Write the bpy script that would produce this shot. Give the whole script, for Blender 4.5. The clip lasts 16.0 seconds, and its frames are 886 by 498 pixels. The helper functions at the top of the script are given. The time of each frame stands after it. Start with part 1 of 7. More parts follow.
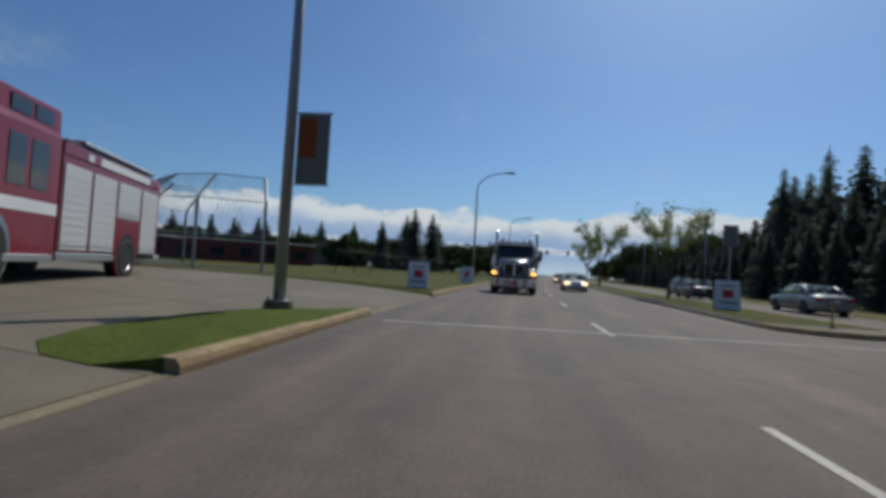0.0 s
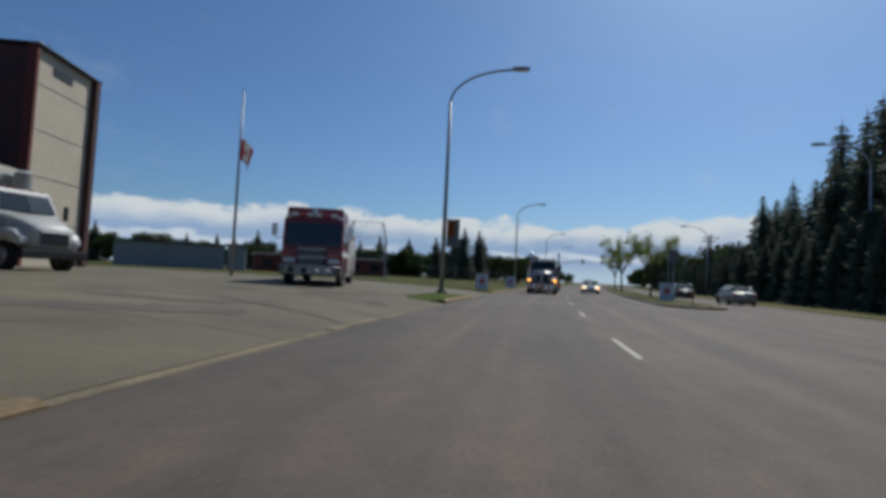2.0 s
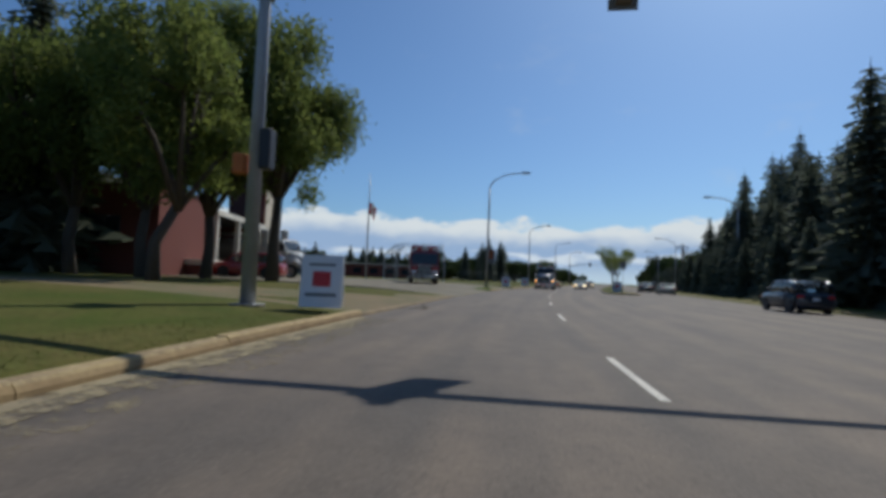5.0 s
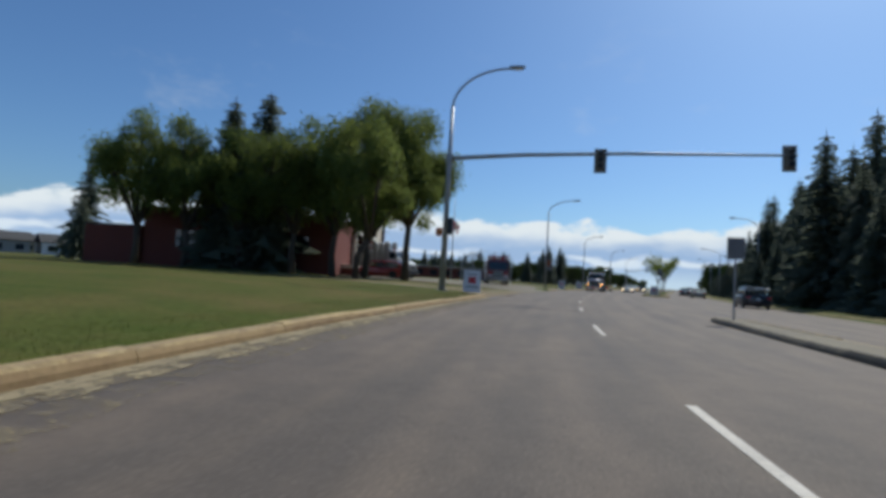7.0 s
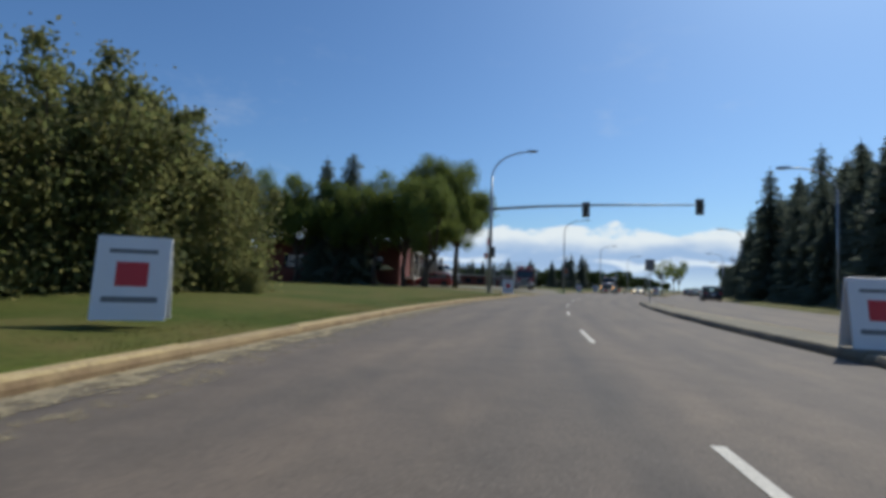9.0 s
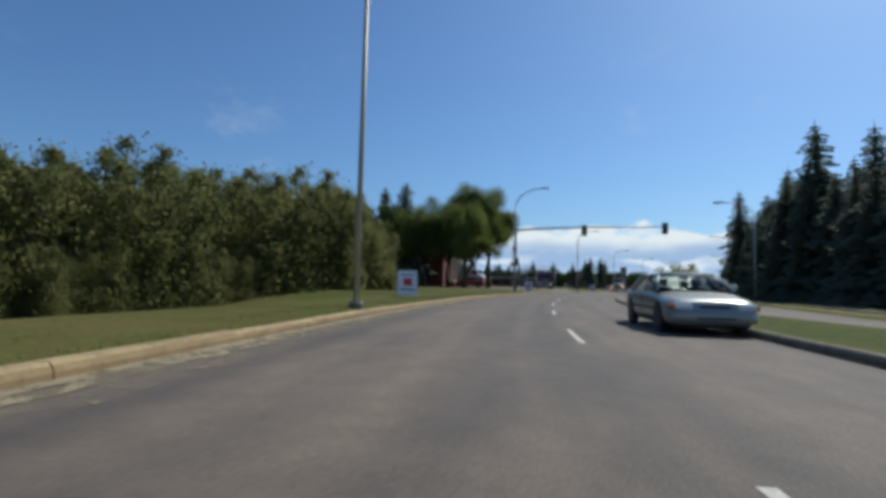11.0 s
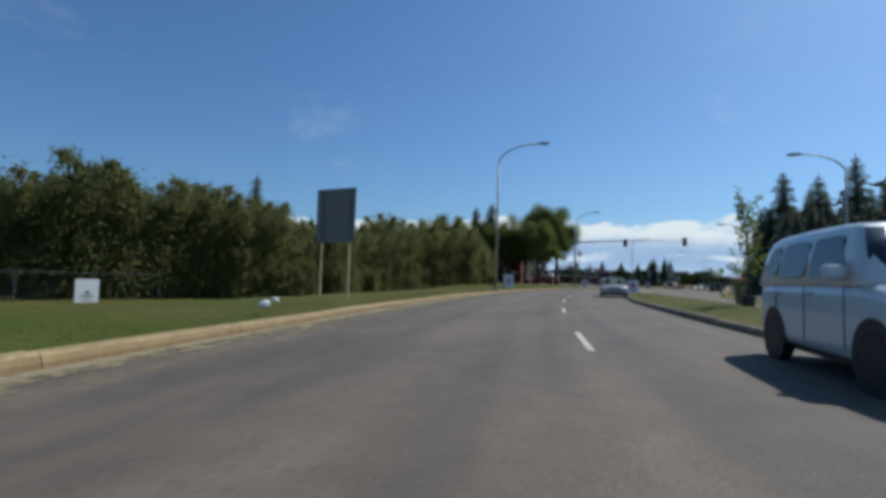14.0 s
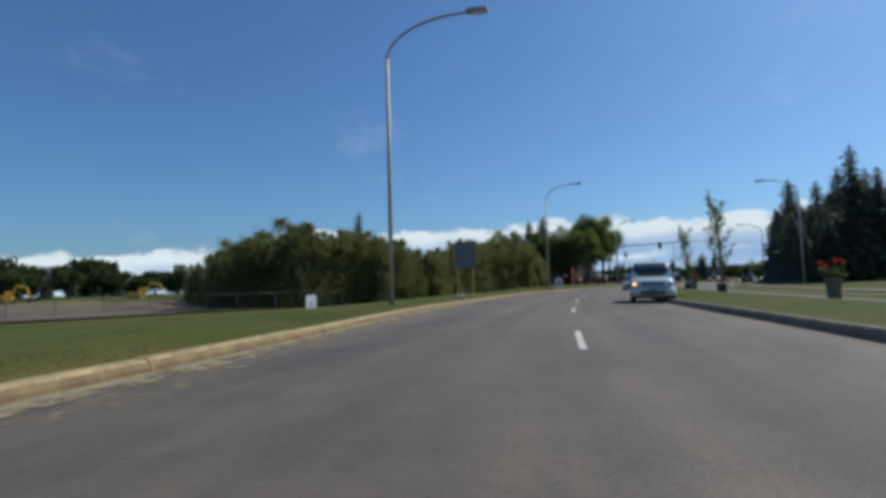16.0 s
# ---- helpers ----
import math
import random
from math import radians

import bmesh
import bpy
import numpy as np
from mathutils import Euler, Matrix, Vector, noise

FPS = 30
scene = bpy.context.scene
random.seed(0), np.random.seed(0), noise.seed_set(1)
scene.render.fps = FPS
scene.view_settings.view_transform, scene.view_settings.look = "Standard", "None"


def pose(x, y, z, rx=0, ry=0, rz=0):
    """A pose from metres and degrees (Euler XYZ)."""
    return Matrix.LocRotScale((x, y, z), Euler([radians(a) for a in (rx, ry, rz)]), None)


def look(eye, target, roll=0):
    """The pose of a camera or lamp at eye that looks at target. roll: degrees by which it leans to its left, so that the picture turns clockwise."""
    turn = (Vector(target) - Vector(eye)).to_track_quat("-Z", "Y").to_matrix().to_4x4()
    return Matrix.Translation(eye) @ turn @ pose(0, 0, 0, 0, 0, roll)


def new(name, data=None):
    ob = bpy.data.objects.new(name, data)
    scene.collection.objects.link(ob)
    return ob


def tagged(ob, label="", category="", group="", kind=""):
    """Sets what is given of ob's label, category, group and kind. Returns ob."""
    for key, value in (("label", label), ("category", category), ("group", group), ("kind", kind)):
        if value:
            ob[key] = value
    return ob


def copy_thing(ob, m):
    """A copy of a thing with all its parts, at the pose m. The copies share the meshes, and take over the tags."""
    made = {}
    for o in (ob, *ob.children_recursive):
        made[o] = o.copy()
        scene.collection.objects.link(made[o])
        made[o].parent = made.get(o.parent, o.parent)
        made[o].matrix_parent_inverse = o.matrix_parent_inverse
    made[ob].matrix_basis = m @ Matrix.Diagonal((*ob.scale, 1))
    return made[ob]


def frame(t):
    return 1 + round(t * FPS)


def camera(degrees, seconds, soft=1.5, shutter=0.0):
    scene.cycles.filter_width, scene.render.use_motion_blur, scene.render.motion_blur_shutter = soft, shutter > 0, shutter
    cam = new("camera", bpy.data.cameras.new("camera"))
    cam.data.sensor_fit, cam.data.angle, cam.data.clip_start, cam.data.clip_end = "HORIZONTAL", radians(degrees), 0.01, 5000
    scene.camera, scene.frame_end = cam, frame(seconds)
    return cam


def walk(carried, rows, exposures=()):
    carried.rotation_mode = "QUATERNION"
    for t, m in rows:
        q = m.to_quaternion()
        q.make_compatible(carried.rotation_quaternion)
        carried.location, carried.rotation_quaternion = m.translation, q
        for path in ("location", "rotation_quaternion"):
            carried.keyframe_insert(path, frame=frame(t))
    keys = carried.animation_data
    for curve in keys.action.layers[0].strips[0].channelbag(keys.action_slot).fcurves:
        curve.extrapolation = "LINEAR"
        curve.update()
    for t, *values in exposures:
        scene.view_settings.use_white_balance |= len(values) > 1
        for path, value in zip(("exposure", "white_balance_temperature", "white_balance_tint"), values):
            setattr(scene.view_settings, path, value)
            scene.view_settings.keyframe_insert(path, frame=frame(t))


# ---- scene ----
cam = camera(81.0, 16.0, soft=4.0)

# seconds, place, then yaw to the left, pitch up and lean in degrees
ROWS = [
    (0, -5.410, -8.912, 1.129, 6.20, 2.20, 3.40),
    (0.5, -5.362, -12.607, 1.122, 7.64, 3.20, 2.91),
    (1, -5.214, -16.487, 1.114, 8.56, 3.81, 2.39),
    (1.5, -4.965, -20.492, 1.106, 10.45, 3.75, 2.92),
    (2, -4.668, -24.573, 1.098, 10.78, 2.96, 2.83),
    (2.5, -4.355, -28.692, 1.090, 11.26, 2.84, 3.25),
    (3, -4.034, -32.821, 1.082, 11.36, 2.69, 3.14),
    (3.5, -3.705, -36.941, 1.074, 11.54, 2.85, 3.00),
    (6, -1.432, -57.189, 1.055, 15.70, 3.12, 1.26),
    (6.5, -0.759, -61.189, 1.057, 18.16, 2.85, 1.68),
    (7, 0.007, -65.192, 1.059, 19.50, 2.94, 3.44),
    (7.5, 0.867, -69.203, 1.061, 19.45, 3.20, 4.75),
    (8, 1.819, -73.229, 1.058, 20.17, 3.56, 3.29),
    (10.5, 7.678, -93.602, 0.964, 24.41, 3.43, 1.95),
    (11, 9.073, -97.684, 0.956, 25.26, 3.80, 1.43),
    (11.5, 10.534, -101.743, 0.948, 26.94, 4.45, 1.00),
    (12, 12.064, -105.764, 0.940, 27.97, 3.92, 1.04),
    (12.5, 13.669, -109.735, 0.932, 29.85, 3.93, 1.15),
    (13, 15.356, -113.648, 0.924, 30.48, 3.92, 1.35),
    (13.5, 17.213, -117.501, 0.946, 31.46, 4.12, 1.06),
    (14, 19.096, -121.301, 0.948, 33.27, 3.27, 1.69),
    (14.5, 21.056, -125.069, 0.946, 33.97, 3.75, 2.68),
    (15, 23.077, -128.845, 0.913, 34.21, 3.16, 2.75),
    (15.5, 25.06, -132.688, 0.885, 34.95, 3.92, -2.12),
    (16, 27.329, -136.691, 0.877, 39.01, 4.10, -1.49),
]


def aimed(x, y, z, yaw, pitch, lean):
    a, b = radians(yaw), radians(pitch)
    ahead = Vector((-math.sin(a) * math.cos(b), math.cos(a) * math.cos(b), math.sin(b)))
    eye = Vector((x, y, z))
    return look(eye, eye + 10 * ahead, lean)


walk(cam, [(row[0], aimed(*row[1:])) for row in ROWS], exposures=[(0, -0.22, 6280, 9), (3.5, -0.19, 6280, 9), (6.0, 0.07, 6260, 8), (8.0, 0.18, 6260, 8), (11.0, 0.19, 6230, 7), (16.0, 0.10, 6080, 6)])
# ---- sky, sun and exposure ----
SUN_AZ, SUN_EL = -22.0, 48.0   # degrees: bearing from +y to the left, height
world = bpy.data.worlds.new("sky")
scene.world = world
world.use_nodes = True
wt = world.node_tree
wt.nodes.clear()
w_out = wt.nodes.new("ShaderNodeOutputWorld")
w_bg = wt.nodes.new("ShaderNodeBackground")
w_sky = wt.nodes.new("ShaderNodeTexSky")
w_sky.sky_type = "NISHITA"
w_sky.sun_disc = False
w_sky.sun_elevation = radians(SUN_EL)
w_sky.sun_rotation = radians(-SUN_AZ)
w_sky.air_density, w_sky.dust_density, w_sky.ozone_density = 1.0, 1.0, 2.5
w_bg.inputs["Strength"].default_value = 0.075


def w_math(op, a, b=0.0):
    n = wt.nodes.new("ShaderNodeMath")
    n.operation = op
    for i, v in enumerate((a, b)):
        if isinstance(v, bpy.types.NodeSocket):
            wt.links.new(v, n.inputs[i])
        else:
            n.inputs[i].default_value = v
    return n.outputs[0]


def w_mix(fac, a, b):
    n = wt.nodes.new("ShaderNodeMix")
    n.data_type = "RGBA"
    for i, v in ((0, fac), (6, a), (7, b)):
        if isinstance(v, bpy.types.NodeSocket):
            wt.links.new(v, n.inputs[i])
        else:
            n.inputs[i].default_value = v
    return n.outputs[2]


def w_range(v, a, b, lo=0.0, hi=1.0):
    n = wt.nodes.new("ShaderNodeMapRange")
    n.interpolation_type = "SMOOTHSTEP"
    wt.links.new(v, n.inputs[0])
    for i, q in ((1, a), (2, b), (3, lo), (4, hi)):
        n.inputs[i].default_value = q
    return n.outputs[0]


# fair-weather cumulus low over the whole horizon
w_tc = wt.nodes.new("ShaderNodeTexCoord")
w_map = wt.nodes.new("ShaderNodeMapping")
w_map.inputs["Scale"].default_value = (1, 1, 2.2)
wt.links.new(w_tc.outputs["Generated"], w_map.inputs[0])
w_sep = wt.nodes.new("ShaderNodeSeparateXYZ")
wt.links.new(w_tc.outputs["Generated"], w_sep.inputs[0])
w_z = w_sep.outputs[2]


def w_noise(scale, detail, rough):
    n = wt.nodes.new("ShaderNodeTexNoise")
    wt.links.new(w_map.outputs[0], n.inputs["Vector"])
    n.inputs["Scale"].default_value, n.inputs["Detail"].default_value, n.inputs["Roughness"].default_value = scale, detail, rough
    return n.outputs[0]


broad, puff, wisp, lump = w_noise(2.3, 2, 0.5), w_noise(17, 8, 0.60), w_noise(5, 6, 0.65), w_noise(7, 3, 0.5)
top = w_math("ADD", w_math("MULTIPLY", broad, 0.070), w_math("ADD", w_math("MULTIPLY", puff, 0.055), w_math("MULTIPLY", lump, 0.045)))
west = w_range(w_sep.outputs[0], -0.78, -0.94, 0.026, -0.026)
over = w_math("SUBTRACT", w_math("ADD", top, west), w_z)
cover = w_range(over, -0.003, 0.009)
white = w_range(w_math("ADD", w_math("MULTIPLY", over, -12.0), puff), -0.08, 0.36)
low = w_range(w_z, 0.0, 0.045)
cloud = w_mix(white, (0.31, 0.43, 0.62, 1), (0.69, 0.73, 0.75, 1))
streak = w_math("MULTIPLY", w_range(w_math("ABSOLUTE", w_math("SUBTRACT", w_z, w_math("MULTIPLY", lump, 0.09))), 0.012, 0.002), w_range(wisp, 0.40, 0.58, 0.0, 0.75))
cloud = w_mix(streak, cloud, (0.74, 0.79, 0.82, 1))
cloud = w_mix(low, (0.50, 0.62, 0.72, 1), cloud)
thin = w_math("MULTIPLY", w_range(wisp, 0.58, 0.80), w_range(w_z, 0.55, 0.12, 0.0, 0.30))
sky_blue = w_mix(1.0, w_sky.outputs[0], (0.70, 0.95, 1.20, 1))
wt.nodes[-1].blend_type = "MULTIPLY"
sky_blue = w_mix(thin, sky_blue, (7.5, 7.8, 8.0, 1))
w_cl = wt.nodes.new("ShaderNodeBackground")
wt.links.new(cloud, w_cl.inputs["Color"])
wt.links.new(sky_blue, w_bg.inputs["Color"])
w_sum = wt.nodes.new("ShaderNodeMixShader")
wt.links.new(cover, w_sum.inputs[0])
wt.links.new(w_bg.outputs[0], w_sum.inputs[1])
wt.links.new(w_cl.outputs[0], w_sum.inputs[2])
wt.links.new(w_sum.outputs[0], w_out.inputs[0])

sun_data = bpy.data.lights.new("sun", "SUN")
sun_data.energy, sun_data.angle, sun_data.color = 3.6, radians(0.53), (1.0, 0.95, 0.86)
sun = new("sun", sun_data)
sun_way = Vector((-math.sin(radians(SUN_AZ)) * math.cos(radians(SUN_EL)), math.cos(radians(SUN_AZ)) * math.cos(radians(SUN_EL)), math.sin(radians(SUN_EL))))
sun.matrix_world = look(sun_way * 200, (0, 0, 0))

# ---- small makers ----
def shade(bm, smooth):
    for f in bm.faces:
        f.smooth = smooth
    return bm


def part(name, bm, material, parent=None, label="", smooth=False):
    """Links a bmesh as one mesh object, under a thing or a part."""
    me = bpy.data.meshes.new(name)
    shade(bm, smooth)
    bm.to_mesh(me)
    bm.free()
    me.materials.append(material)
    ob = new(name, me)
    if parent is not None:
        ob.parent = parent
    if label:
        ob["label"] = label
    return ob


def soup(name, verts, faces, material, parent=None, label="", smooth=False):
    me = bpy.data.meshes.new(name)
    me.from_pydata(verts, [], faces)
    me.materials.append(material)
    if smooth:
        me.polygons.foreach_set("use_smooth", [True] * len(me.polygons))
    me.update()
    ob = new(name, me)
    if parent is not None:
        ob.parent = parent
    if label:
        ob["label"] = label
    return ob


def thing(name, label, category, group="", m=None, kind=""):
    ob = new(name)
    tagged(ob, label, category, group, kind)
    if m is not None:
        ob.matrix_basis = m
    return ob


def box(x0, x1, y0, y1, z0, z1, bevel=0.0, seg=1, bm=None):
    own = bm if bm is not None else bmesh.new()
    tmp = bmesh.new() if bm is not None else own
    bmesh.ops.create_cube(tmp, size=1.0)
    for v in tmp.verts:
        v.co = Vector(((x0 + x1) / 2 + v.co.x * (x1 - x0), (y0 + y1) / 2 + v.co.y * (y1 - y0), (z0 + z1) / 2 + v.co.z * (z1 - z0)))
    if bevel:
        bmesh.ops.bevel(tmp, geom=list(tmp.edges), offset=bevel, segments=seg, affect="EDGES", profile=0.6)
    if tmp is not own:
        merge(own, tmp)
    return own


def merge(bm, other):
    base = [bm.verts.new(v.co) for v in other.verts]
    other.verts.index_update()
    for f in other.faces:
        bm.faces.new([base[v.index] for v in f.verts])
    other.free()
    return bm


def drum(r1, r2, h, n=16, m=None, bm=None):
    """A cone frustum along z from 0 to h."""
    own = bm if bm is not None else bmesh.new()
    mm = (m if m is not None else Matrix()) @ Matrix.Translation((0, 0, h / 2))
    bmesh.ops.create_cone(own, cap_ends=True, segments=n, radius1=r1, radius2=max(r2, 1e-4), depth=h, matrix=mm)
    return own


def tube(points, radii, n=8, bm=None):
    """A round bar along points."""
    own = bm if bm is not None else bmesh.new()
    pts = [Vector(p) for p in points]
    if not isinstance(radii, (list, tuple)):
        radii = [radii] * len(pts)
    rings = []
    side = None
    for i, p in enumerate(pts):
        way = (pts[min(i + 1, len(pts) - 1)] - pts[max(i - 1, 0)]).normalized()
        if side is None:
            side = way.orthogonal().normalized()
        side = (side - way * side.dot(way)).normalized()
        other = way.cross(side)
        rings.append([own.verts.new(p + radii[i] * (math.cos(2 * math.pi * k / n) * side + math.sin(2 * math.pi * k / n) * other)) for k in range(n)])
    for a, b in zip(rings, rings[1:]):
        for k in range(n):
            own.faces.new((a[k], a[(k + 1) % n], b[(k + 1) % n], b[k]))
    own.faces.new(rings[0][::-1])
    own.faces.new(rings[-1])
    return own


def slab(outline, z0, z1, bm=None):
    """A flat polygon in x, y with thickness."""
    own = bm if bm is not None else bmesh.new()
    lo = [own.verts.new((x, y, z0)) for x, y in outline]
    hi = [own.verts.new((x, y, z1)) for x, y in outline]
    n = len(lo)
    own.faces.new(hi)
    own.faces.new(lo[::-1])
    for i in range(n):
        own.faces.new((lo[i], lo[(i + 1) % n], hi[(i + 1) % n], hi[i]))
    bmesh.ops.recalc_face_normals(own, faces=own.faces[:])
    return own


def prism(outline, x0, x1, bevel=0.0, bm=None):
    """A profile in y, z drawn out along x."""
    own = bm if bm is not None else bmesh.new()
    tmp = bmesh.new()
    a = [tmp.verts.new((x0, y, z)) for y, z in outline]
    b = [tmp.verts.new((x1, y, z)) for y, z in outline]
    n = len(a)
    tmp.faces.new(a)
    tmp.faces.new(b[::-1])
    for i in range(n):
        tmp.faces.new((a[i], b[i], b[(i + 1) % n], a[(i + 1) % n]))
    bmesh.ops.recalc_face_normals(tmp, faces=tmp.faces[:])
    if bevel:
        bmesh.ops.bevel(tmp, geom=list(tmp.edges), offset=bevel, segments=2, affect="EDGES", profile=0.6)
    return merge(own, tmp)


def wheel(r, w, n=20):
    """A tyre's ring along x, with rounded shoulders."""
    bm = bmesh.new()
    prof = [(-w / 2 + 0.02, r * 0.62), (-w / 2, r * 0.80), (-w / 2 + 0.03, r * 0.96), (-w / 2 + 0.08 * w + 0.04, r), (w / 2 - 0.08 * w - 0.04, r), (w / 2 - 0.03, r * 0.96), (w / 2, r * 0.80), (w / 2 - 0.02, r * 0.62)]
    rings = [[bm.verts.new((x, q * math.cos(2 * math.pi * k / n), q * math.sin(2 * math.pi * k / n))) for k in range(n)] for x, q in prof]
    rings.append(rings[0])
    for a, b in zip(rings, rings[1:]):
        for k in range(n):
            bm.faces.new((a[k], a[(k + 1) % n], b[(k + 1) % n], b[k]))
    bmesh.ops.recalc_face_normals(bm, faces=bm.faces[:])
    return bm


def rim(r, w, n=16):
    """A dished wheel disc with holes shown as a raised hub and ring of bolts."""
    bm = bmesh.new()
    prof = [(0.46 * w, r), (0.30 * w, r * 0.86), (0.20 * w, r * 0.55), (0.36 * w, r * 0.42), (0.40 * w, r * 0.18), (0.40 * w, 0.001)]
    rings = [[bm.verts.new((x, q * math.cos(2 * math.pi * k / n), q * math.sin(2 * math.pi * k / n))) for k in range(n)] for x, q in prof]
    for a, b in zip(rings, rings[1:]):
        for k in range(n):
            bm.faces.new((a[k], a[(k + 1) % n], b[(k + 1) % n], b[k]))
    back = [bm.verts.new((-0.46 * w, r * math.cos(2 * math.pi * k / n), r * math.sin(2 * math.pi * k / n))) for k in range(n)]
    for k in range(n):
        bm.faces.new((back[k], back[(k + 1) % n], rings[0][(k + 1) % n], rings[0][k]))
    bm.faces.new(back)
    bmesh.ops.recalc_face_normals(bm, faces=bm.faces[:])
    return bm


# ---- materials ----
def mat(name, base, rough=0.8, metal=0.0, fine=0.0, coarse=0.0, fine_scale=60.0, coarse_scale=1.2, tint=None, bump=0.0, bump_scale=None, spec=0.5, coat=0.0, per=0.0, stretch=(1, 1, 1), patches=()):
    """A paint, stone or leaf: base colour varied at two scales, with relief."""
    m = bpy.data.materials.new(name)
    m.use_nodes = True
    nt = m.node_tree
    b = nt.nodes["Principled BSDF"]
    b.inputs["Roughness"].default_value, b.inputs["Metallic"].default_value = rough, metal
    b.inputs["Specular IOR Level"].default_value = spec
    b.inputs["Coat Weight"].default_value = coat
    tc = nt.nodes.new("ShaderNodeTexCoord")
    mp = nt.nodes.new("ShaderNodeMapping")
    mp.inputs["Scale"].default_value = stretch
    nt.links.new(tc.outputs["Object"], mp.inputs[0])
    tint = tint or tuple(0.6 * c for c in base)

    def noise_at(scale, detail):
        n = nt.nodes.new("ShaderNodeTexNoise")
        n.inputs["Scale"].default_value, n.inputs["Detail"].default_value, n.inputs["Roughness"].default_value = scale, detail, 0.6
        nt.links.new(mp.outputs[0], n.inputs["Vector"])
        return n

    def mix(a, bcol, fac):
        x = nt.nodes.new("ShaderNodeMix")
        x.data_type = "RGBA"
        for sock, v in ((x.inputs[6], a), (x.inputs[7], bcol)):
            if isinstance(v, tuple):
                sock.default_value = (*v, 1)
            else:
                nt.links.new(v, sock)
        nt.links.new(fac, x.inputs[0])
        return x.outputs[2]

    def spread(sock, lo, hi, amount):
        r = nt.nodes.new("ShaderNodeMapRange")
        r.inputs[1].default_value, r.inputs[2].default_value, r.inputs[3].default_value, r.inputs[4].default_value = lo, hi, 0.0, amount
        nt.links.new(sock, r.inputs[0])
        return r.outputs[0]

    col = base
    if coarse:
        col = mix(col, tint, spread(noise_at(coarse_scale, 5).outputs[0], 0.38, 0.68, coarse))
    for patch_scale, patch_tint, amount in patches:
        col = mix(col, patch_tint, spread(noise_at(patch_scale, 4).outputs[0], 0.46, 0.64, amount))
    if fine:
        col = mix(col, tuple(min(1, 1.5 * c + 0.01) for c in base), spread(noise_at(fine_scale, 3).outputs[0], 0.5, 0.72, fine))
        col = mix(col, tuple(0.45 * c for c in base), spread(noise_at(fine_scale * 0.61, 3).outputs[0], 0.5, 0.75, fine))
    if per:
        oi = nt.nodes.new("ShaderNodeObjectInfo")
        col = mix(col, tint, spread(oi.outputs["Random"], 0.0, 1.0, per))
    if isinstance(col, tuple):
        b.inputs["Base Color"].default_value = (*col, 1)
    else:
        nt.links.new(col, b.inputs["Base Color"])
    if bump:
        bn = nt.nodes.new("ShaderNodeBump")
        bn.inputs["Strength"].default_value, bn.inputs["Distance"].default_value = bump, 0.02
        nt.links.new(noise_at(bump_scale or fine_scale, 4).outputs[0], bn.inputs["Height"])
        nt.links.new(bn.outputs[0], b.inputs["Normal"])
    return m


def glass(name, colour=(0.02, 0.025, 0.03), rough=0.05):
    m = bpy.data.materials.new(name)
    m.use_nodes = True
    b = m.node_tree.nodes["Principled BSDF"]
    b.inputs["Base Color"].default_value = (*colour, 1)
    b.inputs["Roughness"].default_value = rough
    b.inputs["Specular IOR Level"].default_value = 0.7
    return m


def glow(name, colour, strength):
    m = bpy.data.materials.new(name)
    m.use_nodes = True
    b = m.node_tree.nodes["Principled BSDF"]
    b.inputs["Base Color"].default_value = (*colour, 1)
    b.inputs["Emission Color"].default_value = (*colour, 1)
    b.inputs["Emission Strength"].default_value = strength
    return m


ASPHALT = mat("asphalt", (0.119, 0.096, 0.076), 0.85, fine=0.5, coarse=0.75, fine_scale=55, coarse_scale=0.75, tint=(0.074, 0.064, 0.055), bump=0.25, bump_scale=90, stretch=(1, 0.22, 1))
CONCRETE = mat("concrete_paving", (0.188, 0.160, 0.103), 0.9, fine=0.35, coarse=0.85, fine_scale=30, coarse_scale=0.35, patches=((1.1, (0.13, 0.112, 0.076), 0.6),), tint=(0.098, 0.083, 0.059), bump=0.2, per=0.35)
KERB_LIP = mat("worn_concrete_lip", (0.255, 0.212, 0.125), 0.9, fine=0.5, coarse=0.9, fine_scale=18, coarse_scale=0.9, tint=(0.135, 0.11, 0.07), bump=0.3, bump_scale=18, per=0.4)
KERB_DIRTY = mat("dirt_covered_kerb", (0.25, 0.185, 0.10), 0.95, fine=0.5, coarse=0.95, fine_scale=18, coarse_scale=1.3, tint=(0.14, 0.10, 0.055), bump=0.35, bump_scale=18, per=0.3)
# weathered concrete, its colour darkened to carry the median's shadow side
KERB_SHADED = mat("shaded_weathered_kerb", (0.185, 0.155, 0.105), 0.9, fine=0.5, coarse=0.95, fine_scale=18, coarse_scale=1.4, tint=(0.10, 0.085, 0.062), bump=0.35, bump_scale=18, per=0.4, patches=((2.7, (0.26, 0.21, 0.13), 0.5),))
KERB_FACE = mat("brown_kerb_face", (0.175, 0.112, 0.056), 0.95, fine=0.5, coarse=0.95, fine_scale=20, coarse_scale=2.2, tint=(0.30, 0.215, 0.105), bump=0.35, bump_scale=18, per=0.4)
KERB = mat("kerb_concrete", (0.43, 0.32, 0.145), 0.9, fine=0.5, coarse=0.95, fine_scale=18, coarse_scale=1.6, tint=(0.20, 0.145, 0.08), bump=0.35, bump_scale=18, per=0.4, patches=((2.7, (0.17, 0.105, 0.05), 0.7), (7.0, (0.50, 0.40, 0.22), 0.5)))
